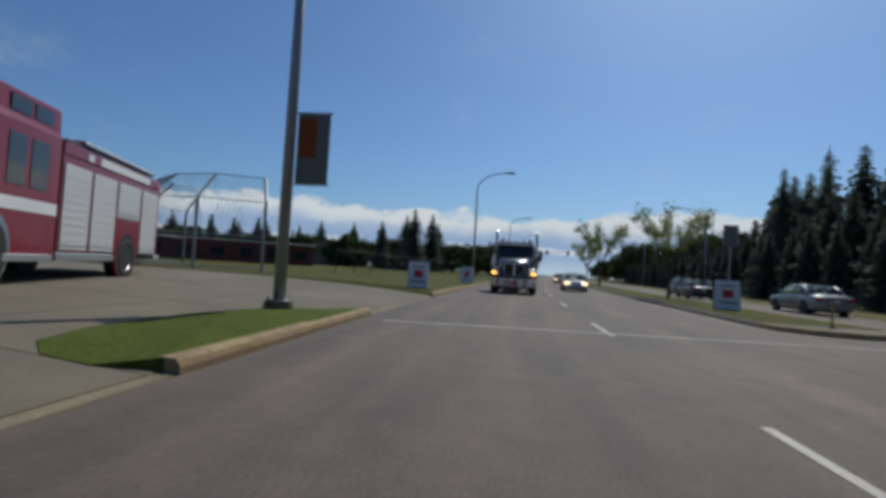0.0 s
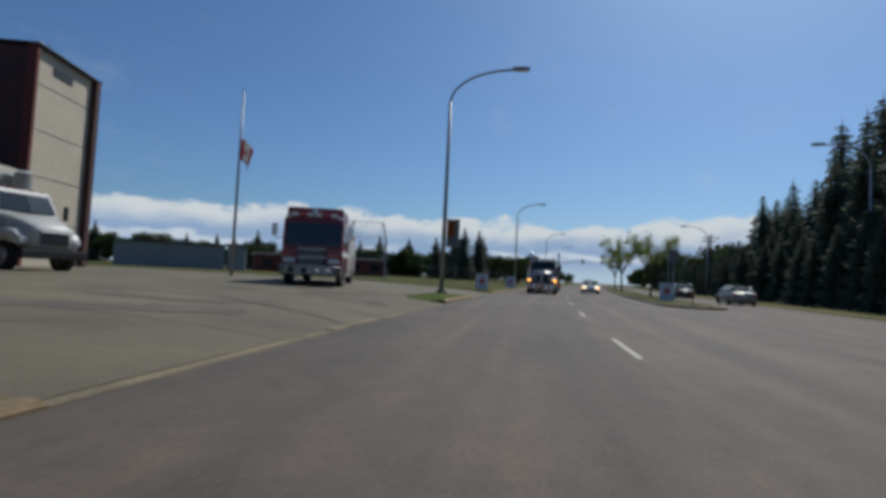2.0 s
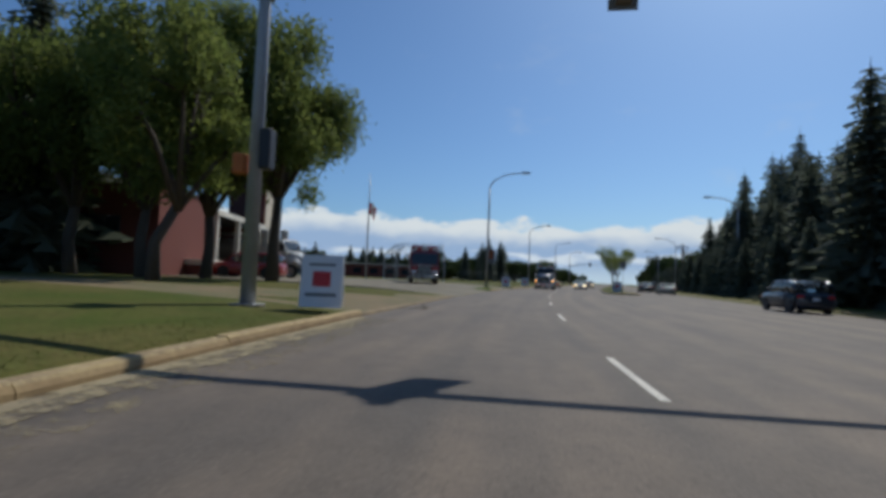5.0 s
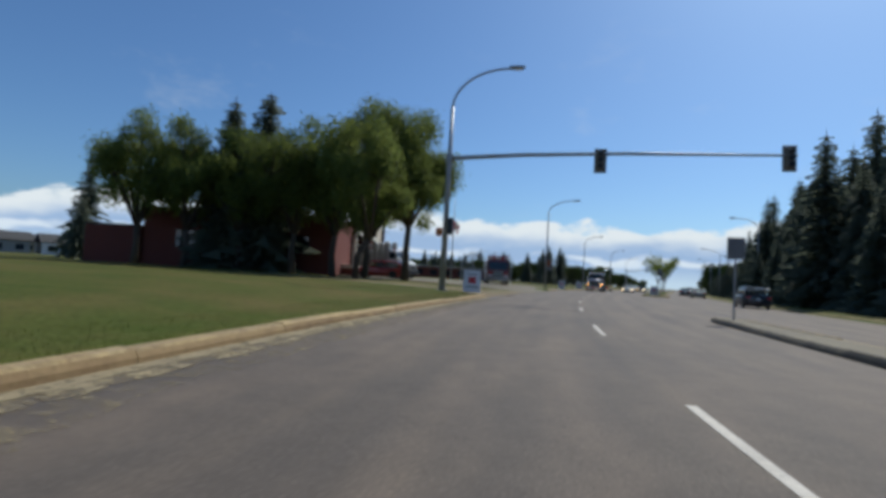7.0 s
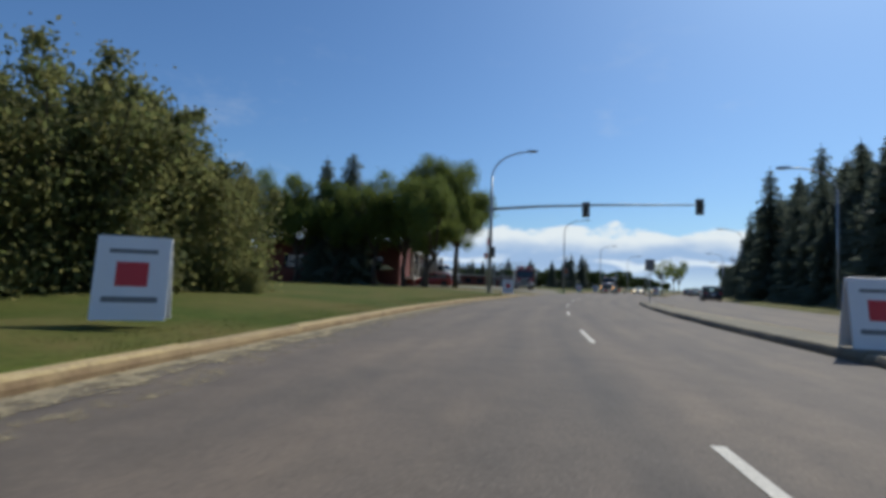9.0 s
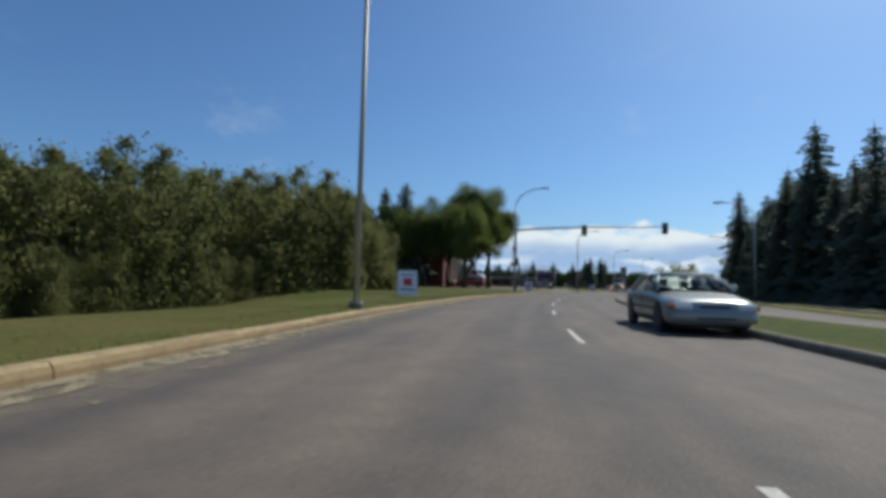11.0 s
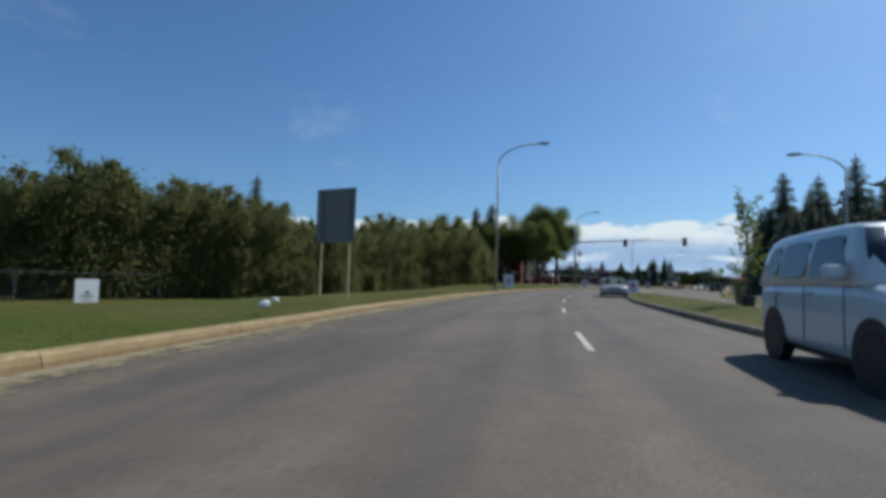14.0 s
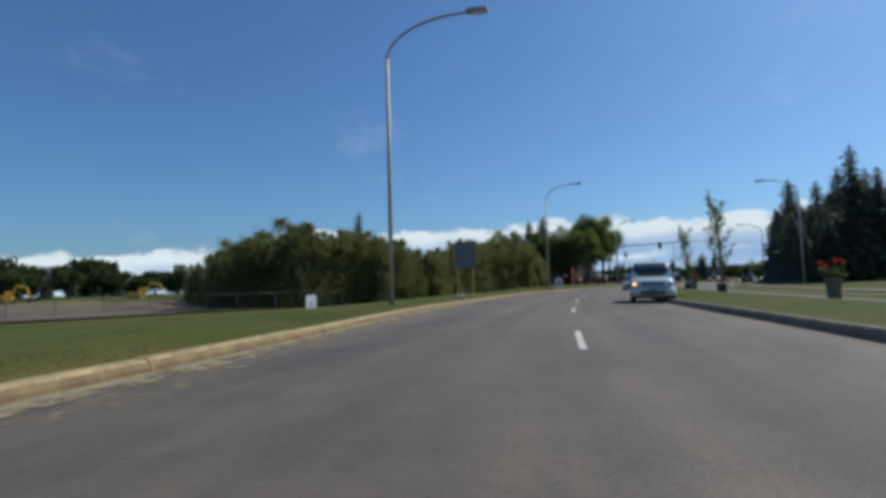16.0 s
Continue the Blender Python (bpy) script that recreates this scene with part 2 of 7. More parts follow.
GRASS = mat("mown_grass", (0.064, 0.082, 0.014), 0.95, fine=0.7, coarse=0.9, fine_scale=14, coarse_scale=0.30, patches=((0.09, (0.040, 0.062, 0.010), 0.75), (1.3, (0.096, 0.090, 0.026), 0.5), (0.21, (0.122, 0.094, 0.034), 0.8)), tint=(0.104, 0.084, 0.027), bump=0.8, bump_scale=22, spec=0.1)
LUSH = mat("lush_grass", (0.080, 0.106, 0.018), 0.95, fine=0.7, coarse=0.8, fine_scale=22, coarse_scale=0.9, tint=(0.060, 0.076, 0.014), bump=0.9, bump_scale=30, spec=0.1)
BLADES = mat("grass_blades", (0.090, 0.118, 0.022), 0.9, coarse=0.7, coarse_scale=0.35, tint=(0.105, 0.098, 0.028), spec=0.1)
DIRT = mat("bare_dirt", (0.172, 0.122, 0.058), 0.95, fine=0.5, coarse=0.85, fine_scale=18, coarse_scale=0.7, patches=((0.45, (0.088, 0.092, 0.028), 0.85),), tint=(0.120, 0.098, 0.05), bump=0.5)
LINE = mat("road_paint", (0.52, 0.485, 0.415), 0.8, fine=0.5, coarse=0.5, fine_scale=40, coarse_scale=2.0, tint=(0.29, 0.265, 0.23))
WORN = mat("worn_road_paint", (0.30, 0.28, 0.25), 0.85, fine=0.6, coarse=0.7, fine_scale=30, coarse_scale=1.2, tint=(0.12, 0.11, 0.10))
YELLOW_LINE = mat("yellow_paint", (0.42, 0.28, 0.06), 0.85, fine=0.5, coarse=0.7, fine_scale=30, coarse_scale=1.0, tint=(0.25, 0.2, 0.12))
TAR = mat("tar_seal", (0.075, 0.068, 0.062), 0.8, fine=0.4, coarse=0.9, fine_scale=30, coarse_scale=1.5, tint=(0.115, 0.105, 0.096))
STEEL = mat("galvanised_steel", (0.33, 0.34, 0.35), 0.5, metal=0.4, fine=0.2, coarse=0.4, fine_scale=20, coarse_scale=1.0, tint=(0.20, 0.20, 0.19))
POLE_TAN = mat("weathered_lamp_pole", (0.44, 0.39, 0.29), 0.6, metal=0.3, fine=0.2, coarse=0.5, fine_scale=20, coarse_scale=0.8, tint=(0.22, 0.20, 0.16))
# signal heads: base colour paled to include the glare over them
SIGNAL = mat("glare_paled_signal_housing", (0.18, 0.16, 0.125), 0.6, fine=0.2, coarse=0.4)
DARK_METAL = mat("dark_metal", (0.035, 0.035, 0.037), 0.5, metal=0.4, fine=0.2, coarse=0.3)
BLACK = mat("black_plastic", (0.014, 0.014, 0.015), 0.55, fine=0.2)
RUBBER = mat("tyre_rubber", (0.018, 0.018, 0.018), 0.85, fine=0.3, fine_scale=30, bump=0.2)
CHROME = mat("chrome", (0.55, 0.55, 0.55), 0.24, metal=1.0)
RIM = mat("painted_wheel_rim", (0.34, 0.34, 0.33), 0.45, metal=0.2, coarse=0.3)
DULL = mat("dull_chrome", (0.26, 0.26, 0.27), 0.32, metal=0.85, coarse=0.3)
TRUCK_WHITE = mat("dusty_white_paint", (0.56, 0.56, 0.52), 0.4, coat=0.3, coarse=0.4, tint=(0.42, 0.42, 0.39))
TANK = mat("cream_tank", (0.36, 0.35, 0.31), 0.5, metal=0.1, coarse=0.5, tint=(0.26, 0.25, 0.22))
ALU = mat("bare_aluminium", (0.55, 0.55, 0.54), 0.38, metal=0.9, fine=0.1, coarse=0.2)
FIRE_RED = mat("fire_engine_red", (0.205, 0.008, 0.018), 0.35, coat=0.3, coarse=0.15)
SHUTTER = mat("roller_shutter", (0.62, 0.62, 0.58), 0.45, metal=0.15, coarse=0.25, coarse_scale=2, tint=(0.48, 0.48, 0.45), bump=0.3, bump_scale=40, stretch=(0.1, 0.1, 1))
WHITE_PAINT = mat("white_car_paint", (0.56, 0.60, 0.60), 0.28, coat=0.7, coarse=0.15, tint=(0.46, 0.50, 0.50))
SILVER = mat("champagne_car_paint", (0.30, 0.31, 0.28), 0.38, metal=0.35, coat=0.5, coarse=0.15)
MINT = mat("pale_mint_car_paint", (0.50, 0.575, 0.575), 0.30, coat=0.5, coarse=0.15, tint=(0.43, 0.50, 0.50))
DARK_CAR = mat("dark_blue_car_paint", (0.025, 0.030, 0.042), 0.3, coat=0.7)
RED_CAR = mat("red_car_paint", (0.30, 0.012, 0.012), 0.3, coat=0.7)
TRUCK_GREY = mat("grey_truck_paint", (0.10, 0.105, 0.12), 0.3, metal=0.3, coat=0.7)
GLASS = glass("window_glass")


def clear_glass(name, tint):
    """Tinted car glass: it lets light through and mirrors at its surface."""
    m = bpy.data.materials.new(name)
    m.use_nodes = True
    nt = m.node_tree
    nt.nodes.remove(nt.nodes["Principled BSDF"])
    tr, gl, fr, mx = nt.nodes.new("ShaderNodeBsdfTransparent"), nt.nodes.new("ShaderNodeBsdfGlossy"), nt.nodes.new("ShaderNodeFresnel"), nt.nodes.new("ShaderNodeMixShader")
    tr.inputs["Color"].default_value = (*tint, 1)
    gl.inputs["Roughness"].default_value = 0.03
    fr.inputs["IOR"].default_value = 1.5
    nt.links.new(fr.outputs[0], mx.inputs[0])
    nt.links.new(tr.outputs[0], mx.inputs[1])
    nt.links.new(gl.outputs[0], mx.inputs[2])
    nt.links.new(mx.outputs[0], nt.nodes["Material Output"].inputs[0])
    return m


CAR_GLASS = clear_glass("car_glass", (0.62, 0.68, 0.68))
SEAT = mat("grey_seat_cloth", (0.075, 0.075, 0.075), 0.9, fine=0.3, coarse=0.3)
LENS_W = mat("clear_lamp_lens", (0.7, 0.7, 0.68), 0.15, coat=0.8)
LENS_R = mat("red_lamp_lens", (0.45, 0.01, 0.01), 0.2, coat=0.8)
AMBER = glow("amber_lamp", (1.0, 0.42, 0.06), 4.0)
HEADLAMP = glow("lit_headlamp", (1.0, 0.80, 0.45), 3.0)
SIGN_WHITE = mat("white_sign_board", (0.70, 0.71, 0.72), 0.6, fine=0.1, coarse=0.3, tint=(0.55, 0.56, 0.58))
SIGN_RED = mat("red_sign_print", (0.50, 0.035, 0.04), 0.6)
SIGN_GREY = mat("grey_sign_back", (0.20, 0.20, 0.20), 0.6, metal=0.4, coarse=0.4, coarse_scale=3, tint=(0.13, 0.13, 0.13))
SIGN_ORANGE = mat("orange_plastic", (0.48, 0.14, 0.035), 0.8, coarse=0.3, coarse_scale=3)
WOOD = mat("weathered_wood_post", (0.56, 0.45, 0.25), 0.85, fine=0.4, coarse=0.4, fine_scale=25, stretch=(4, 4, 0.4))
BRICK = mat("red_brick", (0.142, 0.037, 0.027), 0.9, fine=0.3, coarse=0.45, fine_scale=9, coarse_scale=0.8, tint=(0.13, 0.038, 0.028), bump=0.3, bump_scale=12)
CREAM = mat("cream_concrete_panel", (0.52, 0.46, 0.36), 0.9, fine=0.2, coarse=0.5, fine_scale=6, coarse_scale=0.5, tint=(0.40, 0.35, 0.27), bump=0.2)
TRIM = mat("pale_fascia", (0.58, 0.55, 0.47), 0.8, coarse=0.3)
DARK_BRICK = mat("dark_brick", (0.075, 0.034, 0.030), 0.9, fine=0.3, coarse=0.4, fine_scale=9, tint=(0.05, 0.025, 0.022))
ROOF = mat("tar_roof", (0.06, 0.058, 0.056), 0.9, coarse=0.4)
WALL_GREY = mat("grey_stucco", (0.30, 0.31, 0.31), 0.9, fine=0.2, coarse=0.4, fine_scale=5, coarse_scale=0.3)
WALL_TAN = mat("tan_stucco", (0.42, 0.37, 0.29), 0.9, fine=0.2, coarse=0.4, fine_scale=5, coarse_scale=0.3)
BARK = mat("bark", (0.085, 0.065, 0.048), 0.95, fine=0.5, coarse=0.4, fine_scale=20, bump=0.8, bump_scale=14, stretch=(3, 3, 0.6))
FENCE = mat("chain_link", (0.10, 0.11, 0.11), 0.6, metal=0.4)

# ---- the road's line: the dashes between the two lanes ----
def line_x(y):
    if y < -138:
        return line_x(-138) + line_slope(-138) * (y + 138)
    if y < -10:
        return -3.2247 + y * (0.0056555 + y * (0.00040605 + y * (-1.52748e-5 - 4.2568e-8 * y)))
    s0, u = 0.001907, min(y, 50) + 10
    x = -3.2247 - 0.056555 + 0.040605 + 0.0152748 - 0.00042568 + s0 * u + (0.1 - s0) * u * u / 120
    return x + (0.1 * (y - 50) if y > 50 else 0)


def line_slope(y):
    y = max(min(y, 400), -138)
    return (line_x_raw(y + 0.05) - line_x_raw(y - 0.05)) / 0.1


def line_x_raw(y):
    return line_x(max(y, -138))


def at(o, y, z=0.0):
    """The point o metres to the right of the road's line at y."""
    s = line_slope(y)
    n = math.hypot(1, s)
    return Vector((line_x(y) + o / n, y - o * s / n, z))


def heading(y):
    """Degrees about z that turn +y along the road."""
    return -math.degrees(math.atan(line_slope(y)))


def lerp(v, table):
    for (a, p), (b, q) in zip(table, table[1:]):
        if v <= b:
            return p + (q - p) * max(0.0, (v - a) / (b - a))
    return table[-1][1]


KERB_L = -5.1
KERB_DRIFT = [(-900, 0.36), (-131, 0.36), (-122, -0.15), (-56, -0.18), (-46, 0.0), (900, 0.0)]
RIGHT_EDGE = [(-400, 11.3), (-88, 11.3), (-50, 14.2), (60, 15.2), (900, 15.2)]
MED_NEAR = [(-400, 3.78), (-126, 3.78), (-116, 3.5), (-94, 3.45), (-80, 3.82), (-60, 3.95), (-47, 4.30), (5, 5.0), (900, 5.2)]
MED_FAR = [(-400, 7.7), (-92, 7.7), (-72, 5.6), (-46, 5.5), (5, 8.4), (900, 8.6)]


def kerb_x(y):
    """Offset of the left kerb's face."""
    return KERB_L + lerp(y, KERB_DRIFT)


def left_z(d, low=0.15):
    """Height of the left ground, d metres past the kerb."""
    return low + (0.47 - low) * (1 - math.exp(-max(d, 0) / 4.5))


def band(name, offsets, ys, zfun, material, label, kind="structure", category="", smooth=False, parent=None):
    """A sheet along the road: offsets(y) gives its columns."""
    verts, faces = [], []
    n = None
    for y in ys:
        row = offsets(y)
        n = len(row)
        for o in row:
            p = at(o, y)
            verts.append((p.x, p.y, zfun(o, y)))
    for r in range(len(ys) - 1):
        for k in range(n - 1):
            a = r * n + k
            faces.append((a, a + 1, a + n + 1, a + n))
    ob = soup(name, verts, faces, material, parent, "", smooth)
    return tagged(ob, label, category or name.split("_")[0], kind=kind) if label else ob


def steps(a, b, d):
    n = max(1, round((b - a) / d))
    return [a + (b - a) * i / n for i in range(n + 1)]


def dip(o, y):
    """How far the land past the verge falls away towards the building site."""
    a = min(1.0, max(0.0, (-69 - y) / 11))
    b = min(1.0, max(0.0, (-7.9 - o) / 4.4))
    return 1.15 * a * a * (3 - 2 * a) * b * b * (3 - 2 * b)


FAR_YS = [-500, -330, -240, -190, -160] + steps(-145, -37, 3) + [-36.4, -33, -30, -27, -24, -21.5, -21.1] + steps(-18, 9, 3) + [11.5, 11.9] + steps(15, 60, 3) + [75, 90, 110, 140, 180, 230, 300, 420, 600, 900, 1500]


# one sheet of ground out to the horizon
def ground_sheet():
    cols = [-110, -60, -40, -28, -20, -15, -12.5, -11, -10, -9.2, -8.5, -7.9, -7.2, -6.3, -5.6, -5.26, -5.2, 0, 8, 13.8, 15.4, 16.5, 18, 22, 30, 45, 70]
    verts, faces = [], []
    for y in FAR_YS:
        edge = lerp(y, RIGHT_EDGE)
        row = []
        for o in cols:
            oo = o if o < 8 else o - 15.2 + edge
            if o < -5.22:
                z = left_z(-5.26 - o, 0.14) + 0.05 * noise.noise((o * 0.3, y * 0.2, 1.0)) * (o < -7) - dip(o, y)
                if o > -42 and -21.3 < y < 11.7:
                    z = -0.25
                elif -36.5 < y < -21.3:
                    z = min(z, left_z(-5.27 - o, 0.05) - 0.04)
            elif o < 15.3:
                z = -0.10
            else:
                z = 0.11 + 0.25 * min(1, (o - 15.4) / 14)
            p = at(oo + (lerp(y, KERB_DRIFT) if o < -5 else 0.0), y)
            row.append((p.x, p.y, z))
        row.insert(0, (-2500, y * 2.2, 0.4))
        row.append((2500, y * 2.2, 0.3))
        verts += row
    n = len(cols) + 2
    for r in range(len(FAR_YS) - 1):
        for k in range(n - 1):
            a = r * n + k
            faces.append((a, a + 1, a + n + 1, a + n))
    ob = soup("ground", verts, faces, GRASS, smooth=True)
    tagged(ob, "mown green grass verge with dry yellowish patches", "ground", kind="structure")


ground_sheet()
ROAD_YS = [-300, -220, -170] + steps(-150, 60, 2.0) + [70, 85, 100, 130, 170, 230, 320, 500, 900]
road = band("road", lambda y: [kerb_x(y) - 0.06, -3.0, 0.0, 3.4, 7.0, 10.0, lerp(y, RIGHT_EDGE) + 0.05], ROAD_YS, lambda o, y: 0.0, ASPHALT, "worn grey asphalt road with faint wheel tracks", category="road")

# the road's own coordinates: across, and along
road_uv = road.data.uv_layers.new(name="along")
across = {}
for row, y in enumerate(ROAD_YS):
    for col, o in enumerate([kerb_x(y) - 0.06, -3.0, 0.0, 3.4, 7.0, 10.0, lerp(y, RIGHT_EDGE) + 0.05]):
        across[row * 7 + col] = (o, y)
for loop in road.data.loops:
    road_uv.data[loop.index].uv = across[loop.vertex_index]


def wheel_tracks(m):
    """Long faint streaks of wear, dust and oil that follow the lanes."""
    nt = m.node_tree
    b = nt.nodes["Principled BSDF"]
    was = b.inputs["Base Color"].links[0].from_socket
    tc = nt.nodes.new("ShaderNodeTexCoord")
    for scale, lo, hi, at_scale in (((1.15, 0.028, 1), (0.74, 0.75, 0.77, 1), (1.20, 1.16, 1.10, 1), 1.0), ((0.5, 0.16, 1), (0.86, 0.86, 0.87, 1), (1.14, 1.10, 1.04, 1), 1.6), ((2.6, 2.1, 1), (0.90, 0.90, 0.90, 1), (1.12, 1.11, 1.10, 1), 1.0)):
        mp, nz, rg, mx = nt.nodes.new("ShaderNodeMapping"), nt.nodes.new("ShaderNodeTexNoise"), nt.nodes.new("ShaderNodeMapRange"), nt.nodes.new("ShaderNodeMix")
        mp.inputs["Scale"].default_value = scale
        nz.inputs["Scale"].default_value, nz.inputs["Detail"].default_value = at_scale, 3
        nt.links.new(tc.outputs["UV"], mp.inputs[0])
        nt.links.new(mp.outputs[0], nz.inputs["Vector"])
        nt.links.new(nz.outputs[0], rg.inputs[0])
        rg.inputs[1].default_value, rg.inputs[2].default_value = 0.32, 0.68
        tone = nt.nodes.new("ShaderNodeMix")
        tone.data_type = "RGBA"
        nt.links.new(rg.outputs[0], tone.inputs[0])
        tone.inputs[6].default_value, tone.inputs[7].default_value = lo, hi
        mx.data_type, mx.blend_type = "RGBA", "MULTIPLY"
        mx.inputs[0].default_value = 1.0
        nt.links.new(was, mx.inputs[6])
        nt.links.new(tone.outputs[2], mx.inputs[7])
        was = mx.outputs[2]
    nt.links.new(was, b.inputs["Base Color"])


wheel_tracks(ASPHALT)

# lane dashes, three metres long every nine
def dash_mark(y0, o, long=3.0, wide=0.102, material=LINE):
    verts, faces = [], []
    ys = steps(y0, y0 + long, 0.75)
    for y in ys:
        for s in (-wide / 2, wide / 2):
            verts.append(tuple(at(o + s, y, 0.005)))
    for i in range(len(ys) - 1):
        faces.append((2 * i, 2 * i + 1, 2 * i + 3, 2 * i + 2))
    return soup("lane_dash", verts, faces, material)


def road_marks():
    marks = thing("road_marking", "faded white dashed lane line painted on asphalt", "road marking", kind="structure")
    starts = [-150.0, -146.5, -138.6, -130.5, -122.5, -114.3, -105.9, -97.5, -88.9, -80.3, -71.6, -62.8, -53.9, -44.3, -34.8]
    starts += [-25.6, -16.6, -7.4] + [1.4 + 9 * i for i in range(17)]
    for y in starts:
        dash_mark(y + 0.3, 0.0, 2.7 / math.hypot(1, line_slope(y))).parent = marks
    stop = thing("stop_line", "worn white stop line across the asphalt", "road marking", kind="structure")
    a, b = at(-4.6, 1.5, 0.006), at(6.2, 2.9, 0.006)
    d = Vector((-(b - a).y, (b - a).x, 0)).normalized() * 0.13
    soup("line", [tuple(a - d), tuple(b - d), tuple(b + d), tuple(a + d)], [(0, 1, 2, 3)], WORN, stop)


road_marks()


# sealed cracks that cross the road
def crack(o0, o1, y, seed):
    r = random.Random(seed)
    verts, faces = [], []
    n = 60
    dy = 0.0
    for i in range(n + 1):
        o = o0 + (o1 - o0) * i / n
        dy += r.uniform(-0.05, 0.05)
        w = r.uniform(0.003, 0.011)
        verts += [tuple(at(o, y + dy - w, 0.004)), tuple(at(o, y + dy + w, 0.004))]
    for i in range(n):
        faces.append((2 * i, 2 * i + 2, 2 * i + 3, 2 * i + 1))
    ob = soup("road_crack", verts, faces, TAR)
    tagged(ob, "dark sealed crack across the asphalt", "crack", "cracks in the road", "structure")


for i, (o0, o1, y) in enumerate([(-4.4, 3.3, -54.3)]):
    crack(o0, o1, y, i)


# ---- kerbs: short poured lengths with joints ----
def kerb_piece(parent, line, o, y0, y1, high, side, wide=0.17, material=None):
    """One length of kerb: its face at offset o, its body to the given side."""
    prof = [(0.0, -0.08), (0.0, high * 0.45), (0.03, high - 0.03), (0.055, high), (wide, high + 0.004), (wide, -0.08)]
    verts, faces = [], []
    ys = [y0 + 0.008, (y0 + y1) / 2, y1 - 0.008]
    n = len(prof)
    for y in ys:
        for dx, z in prof:
            verts.append(tuple(at(line(y) + side * dx, y, z)))
    for r in range(len(ys) - 1):
        for k in range(n - 1):
            a = r * n + k
            q = (a, a + 1, a + n + 1, a + n)
            faces.append(q if side < 0 else q[::-1])
    faces.append(tuple(range(n)) if side > 0 else tuple(range(n))[::-1])
    e = (len(ys) - 1) * n
    faces.append(tuple(range(e, e + n))[::-1] if side > 0 else tuple(range(e, e + n)))
    ob = soup("kerb_stone", verts, faces, material or KERB, parent)
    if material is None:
        # the upright face takes a darker, browner material than the top
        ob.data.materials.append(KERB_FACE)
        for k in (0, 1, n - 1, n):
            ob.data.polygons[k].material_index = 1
    return ob


def kerb(name, label, line, y0, y1, high, side, length=3.0, material=None):
    k = thing(name, label, "kerb", kind="structure")
    ys = steps(y0, y1, length)
    for a, b in zip(ys, ys[1:]):
        kerb_piece(k, line, 0, a, b, high + random.uniform(-0.015, 0.015), side, 0.22 if line is left else 0.17, material)
    return k


left = kerb_x
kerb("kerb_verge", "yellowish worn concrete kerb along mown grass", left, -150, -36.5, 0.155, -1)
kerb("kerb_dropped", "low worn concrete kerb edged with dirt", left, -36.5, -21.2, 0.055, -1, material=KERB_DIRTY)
kerb("kerb_apron", "flat concrete lip at the driveway apron", left, -21.2, -4.4, 0.022, -1, material=KERB_LIP)
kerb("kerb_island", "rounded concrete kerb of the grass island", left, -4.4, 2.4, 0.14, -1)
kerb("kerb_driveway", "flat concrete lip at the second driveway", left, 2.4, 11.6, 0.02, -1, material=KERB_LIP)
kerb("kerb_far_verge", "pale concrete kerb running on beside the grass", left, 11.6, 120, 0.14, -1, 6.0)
near_m = lambda y: lerp(y, MED_NEAR)
far_m = lambda y: lerp(y, MED_FAR)
# near side of the median: shade is put into the kerb's colour
kerb("kerb_median_near", "weathered concrete kerb of the median, darkened as its shadow side", near_m, -150, -45.4, 0.16, 1, material=KERB_SHADED)
kerb("kerb_median_back", "concrete kerb on the back of the median", far_m, -150, -45.4, 0.15, -1, 6.0)
kerb("kerb_median_far_near", "weathered concrete kerb of the far median in a shade-darkened colour", near_m, 6.8, 120, 0.15, 1, 5.0, material=KERB_SHADED)
kerb("kerb_median_far_back", "concrete kerb on the back of the far median", far_m, 6.8, 120, 0.15, -1, 6.0)
kerb("kerb_right", "low concrete kerb of the opposite lanes", lambda y: lerp(y, RIGHT_EDGE), -150, 120, 0.12, 1, 6.0)


def nose(name, y, way):
    """The rounded end of a median, with its kerb."""
    a, b = near_m(y), far_m(y)
    mid, r = (a + b) / 2, (b - a) / 2
    outer = [at(mid - r * math.cos(t), y + way * r * 1.0 * math.sin(t)) for t in [math.pi * i / 14 for i in range(15)]]
    inner = [at(mid - (r - 0.17) * math.cos(t), y + way * (r - 0.17) * math.sin(t)) for t in [math.pi * i / 14 for i in range(15)]]
    k = thing(name, "rounded concrete kerb nose of the median", "kerb", kind="structure")
    for i in range(14):
        v = []
        for p, q in ((outer[i], inner[i]), (outer[i + 1], inner[i + 1])):
            v += [(p.x, p.y, -0.08), (p.x, p.y, 0.12), (p.x + (q.x - p.x) * 0.3, p.y + (q.y - p.y) * 0.3, 0.155), (q.x, q.y, 0.155), (q.x, q.y, -0.08)]
        soup("kerb_stone", v, [(0, 1, 6, 5), (1, 2, 7, 6), (2, 3, 8, 7), (3, 4, 9, 8), (0, 5, 9, 4), (0, 4, 3, 2, 1), (5, 6, 7, 8, 9)], KERB, k)
    top = soup("median_tip", [(p.x, p.y, 0.150) for p in inner], [tuple(range(15))], CONCRETE)
    tagged(top, "plain concrete fill in the nose of the median", "median", kind="structure")


nose("kerb_nose_near", -45.4, 1)
nose("kerb_nose_far", 6.8, -1)
band("median_paving", lambda y: [near_m(y) + 0.165, (near_m(y) + far_m(y)) / 2, far_m(y) - 0.165], steps(-76, -48, 2) + [-45.4], lambda o, y: 0.15, CONCRETE, "plain concrete top of the narrow median", category="median")
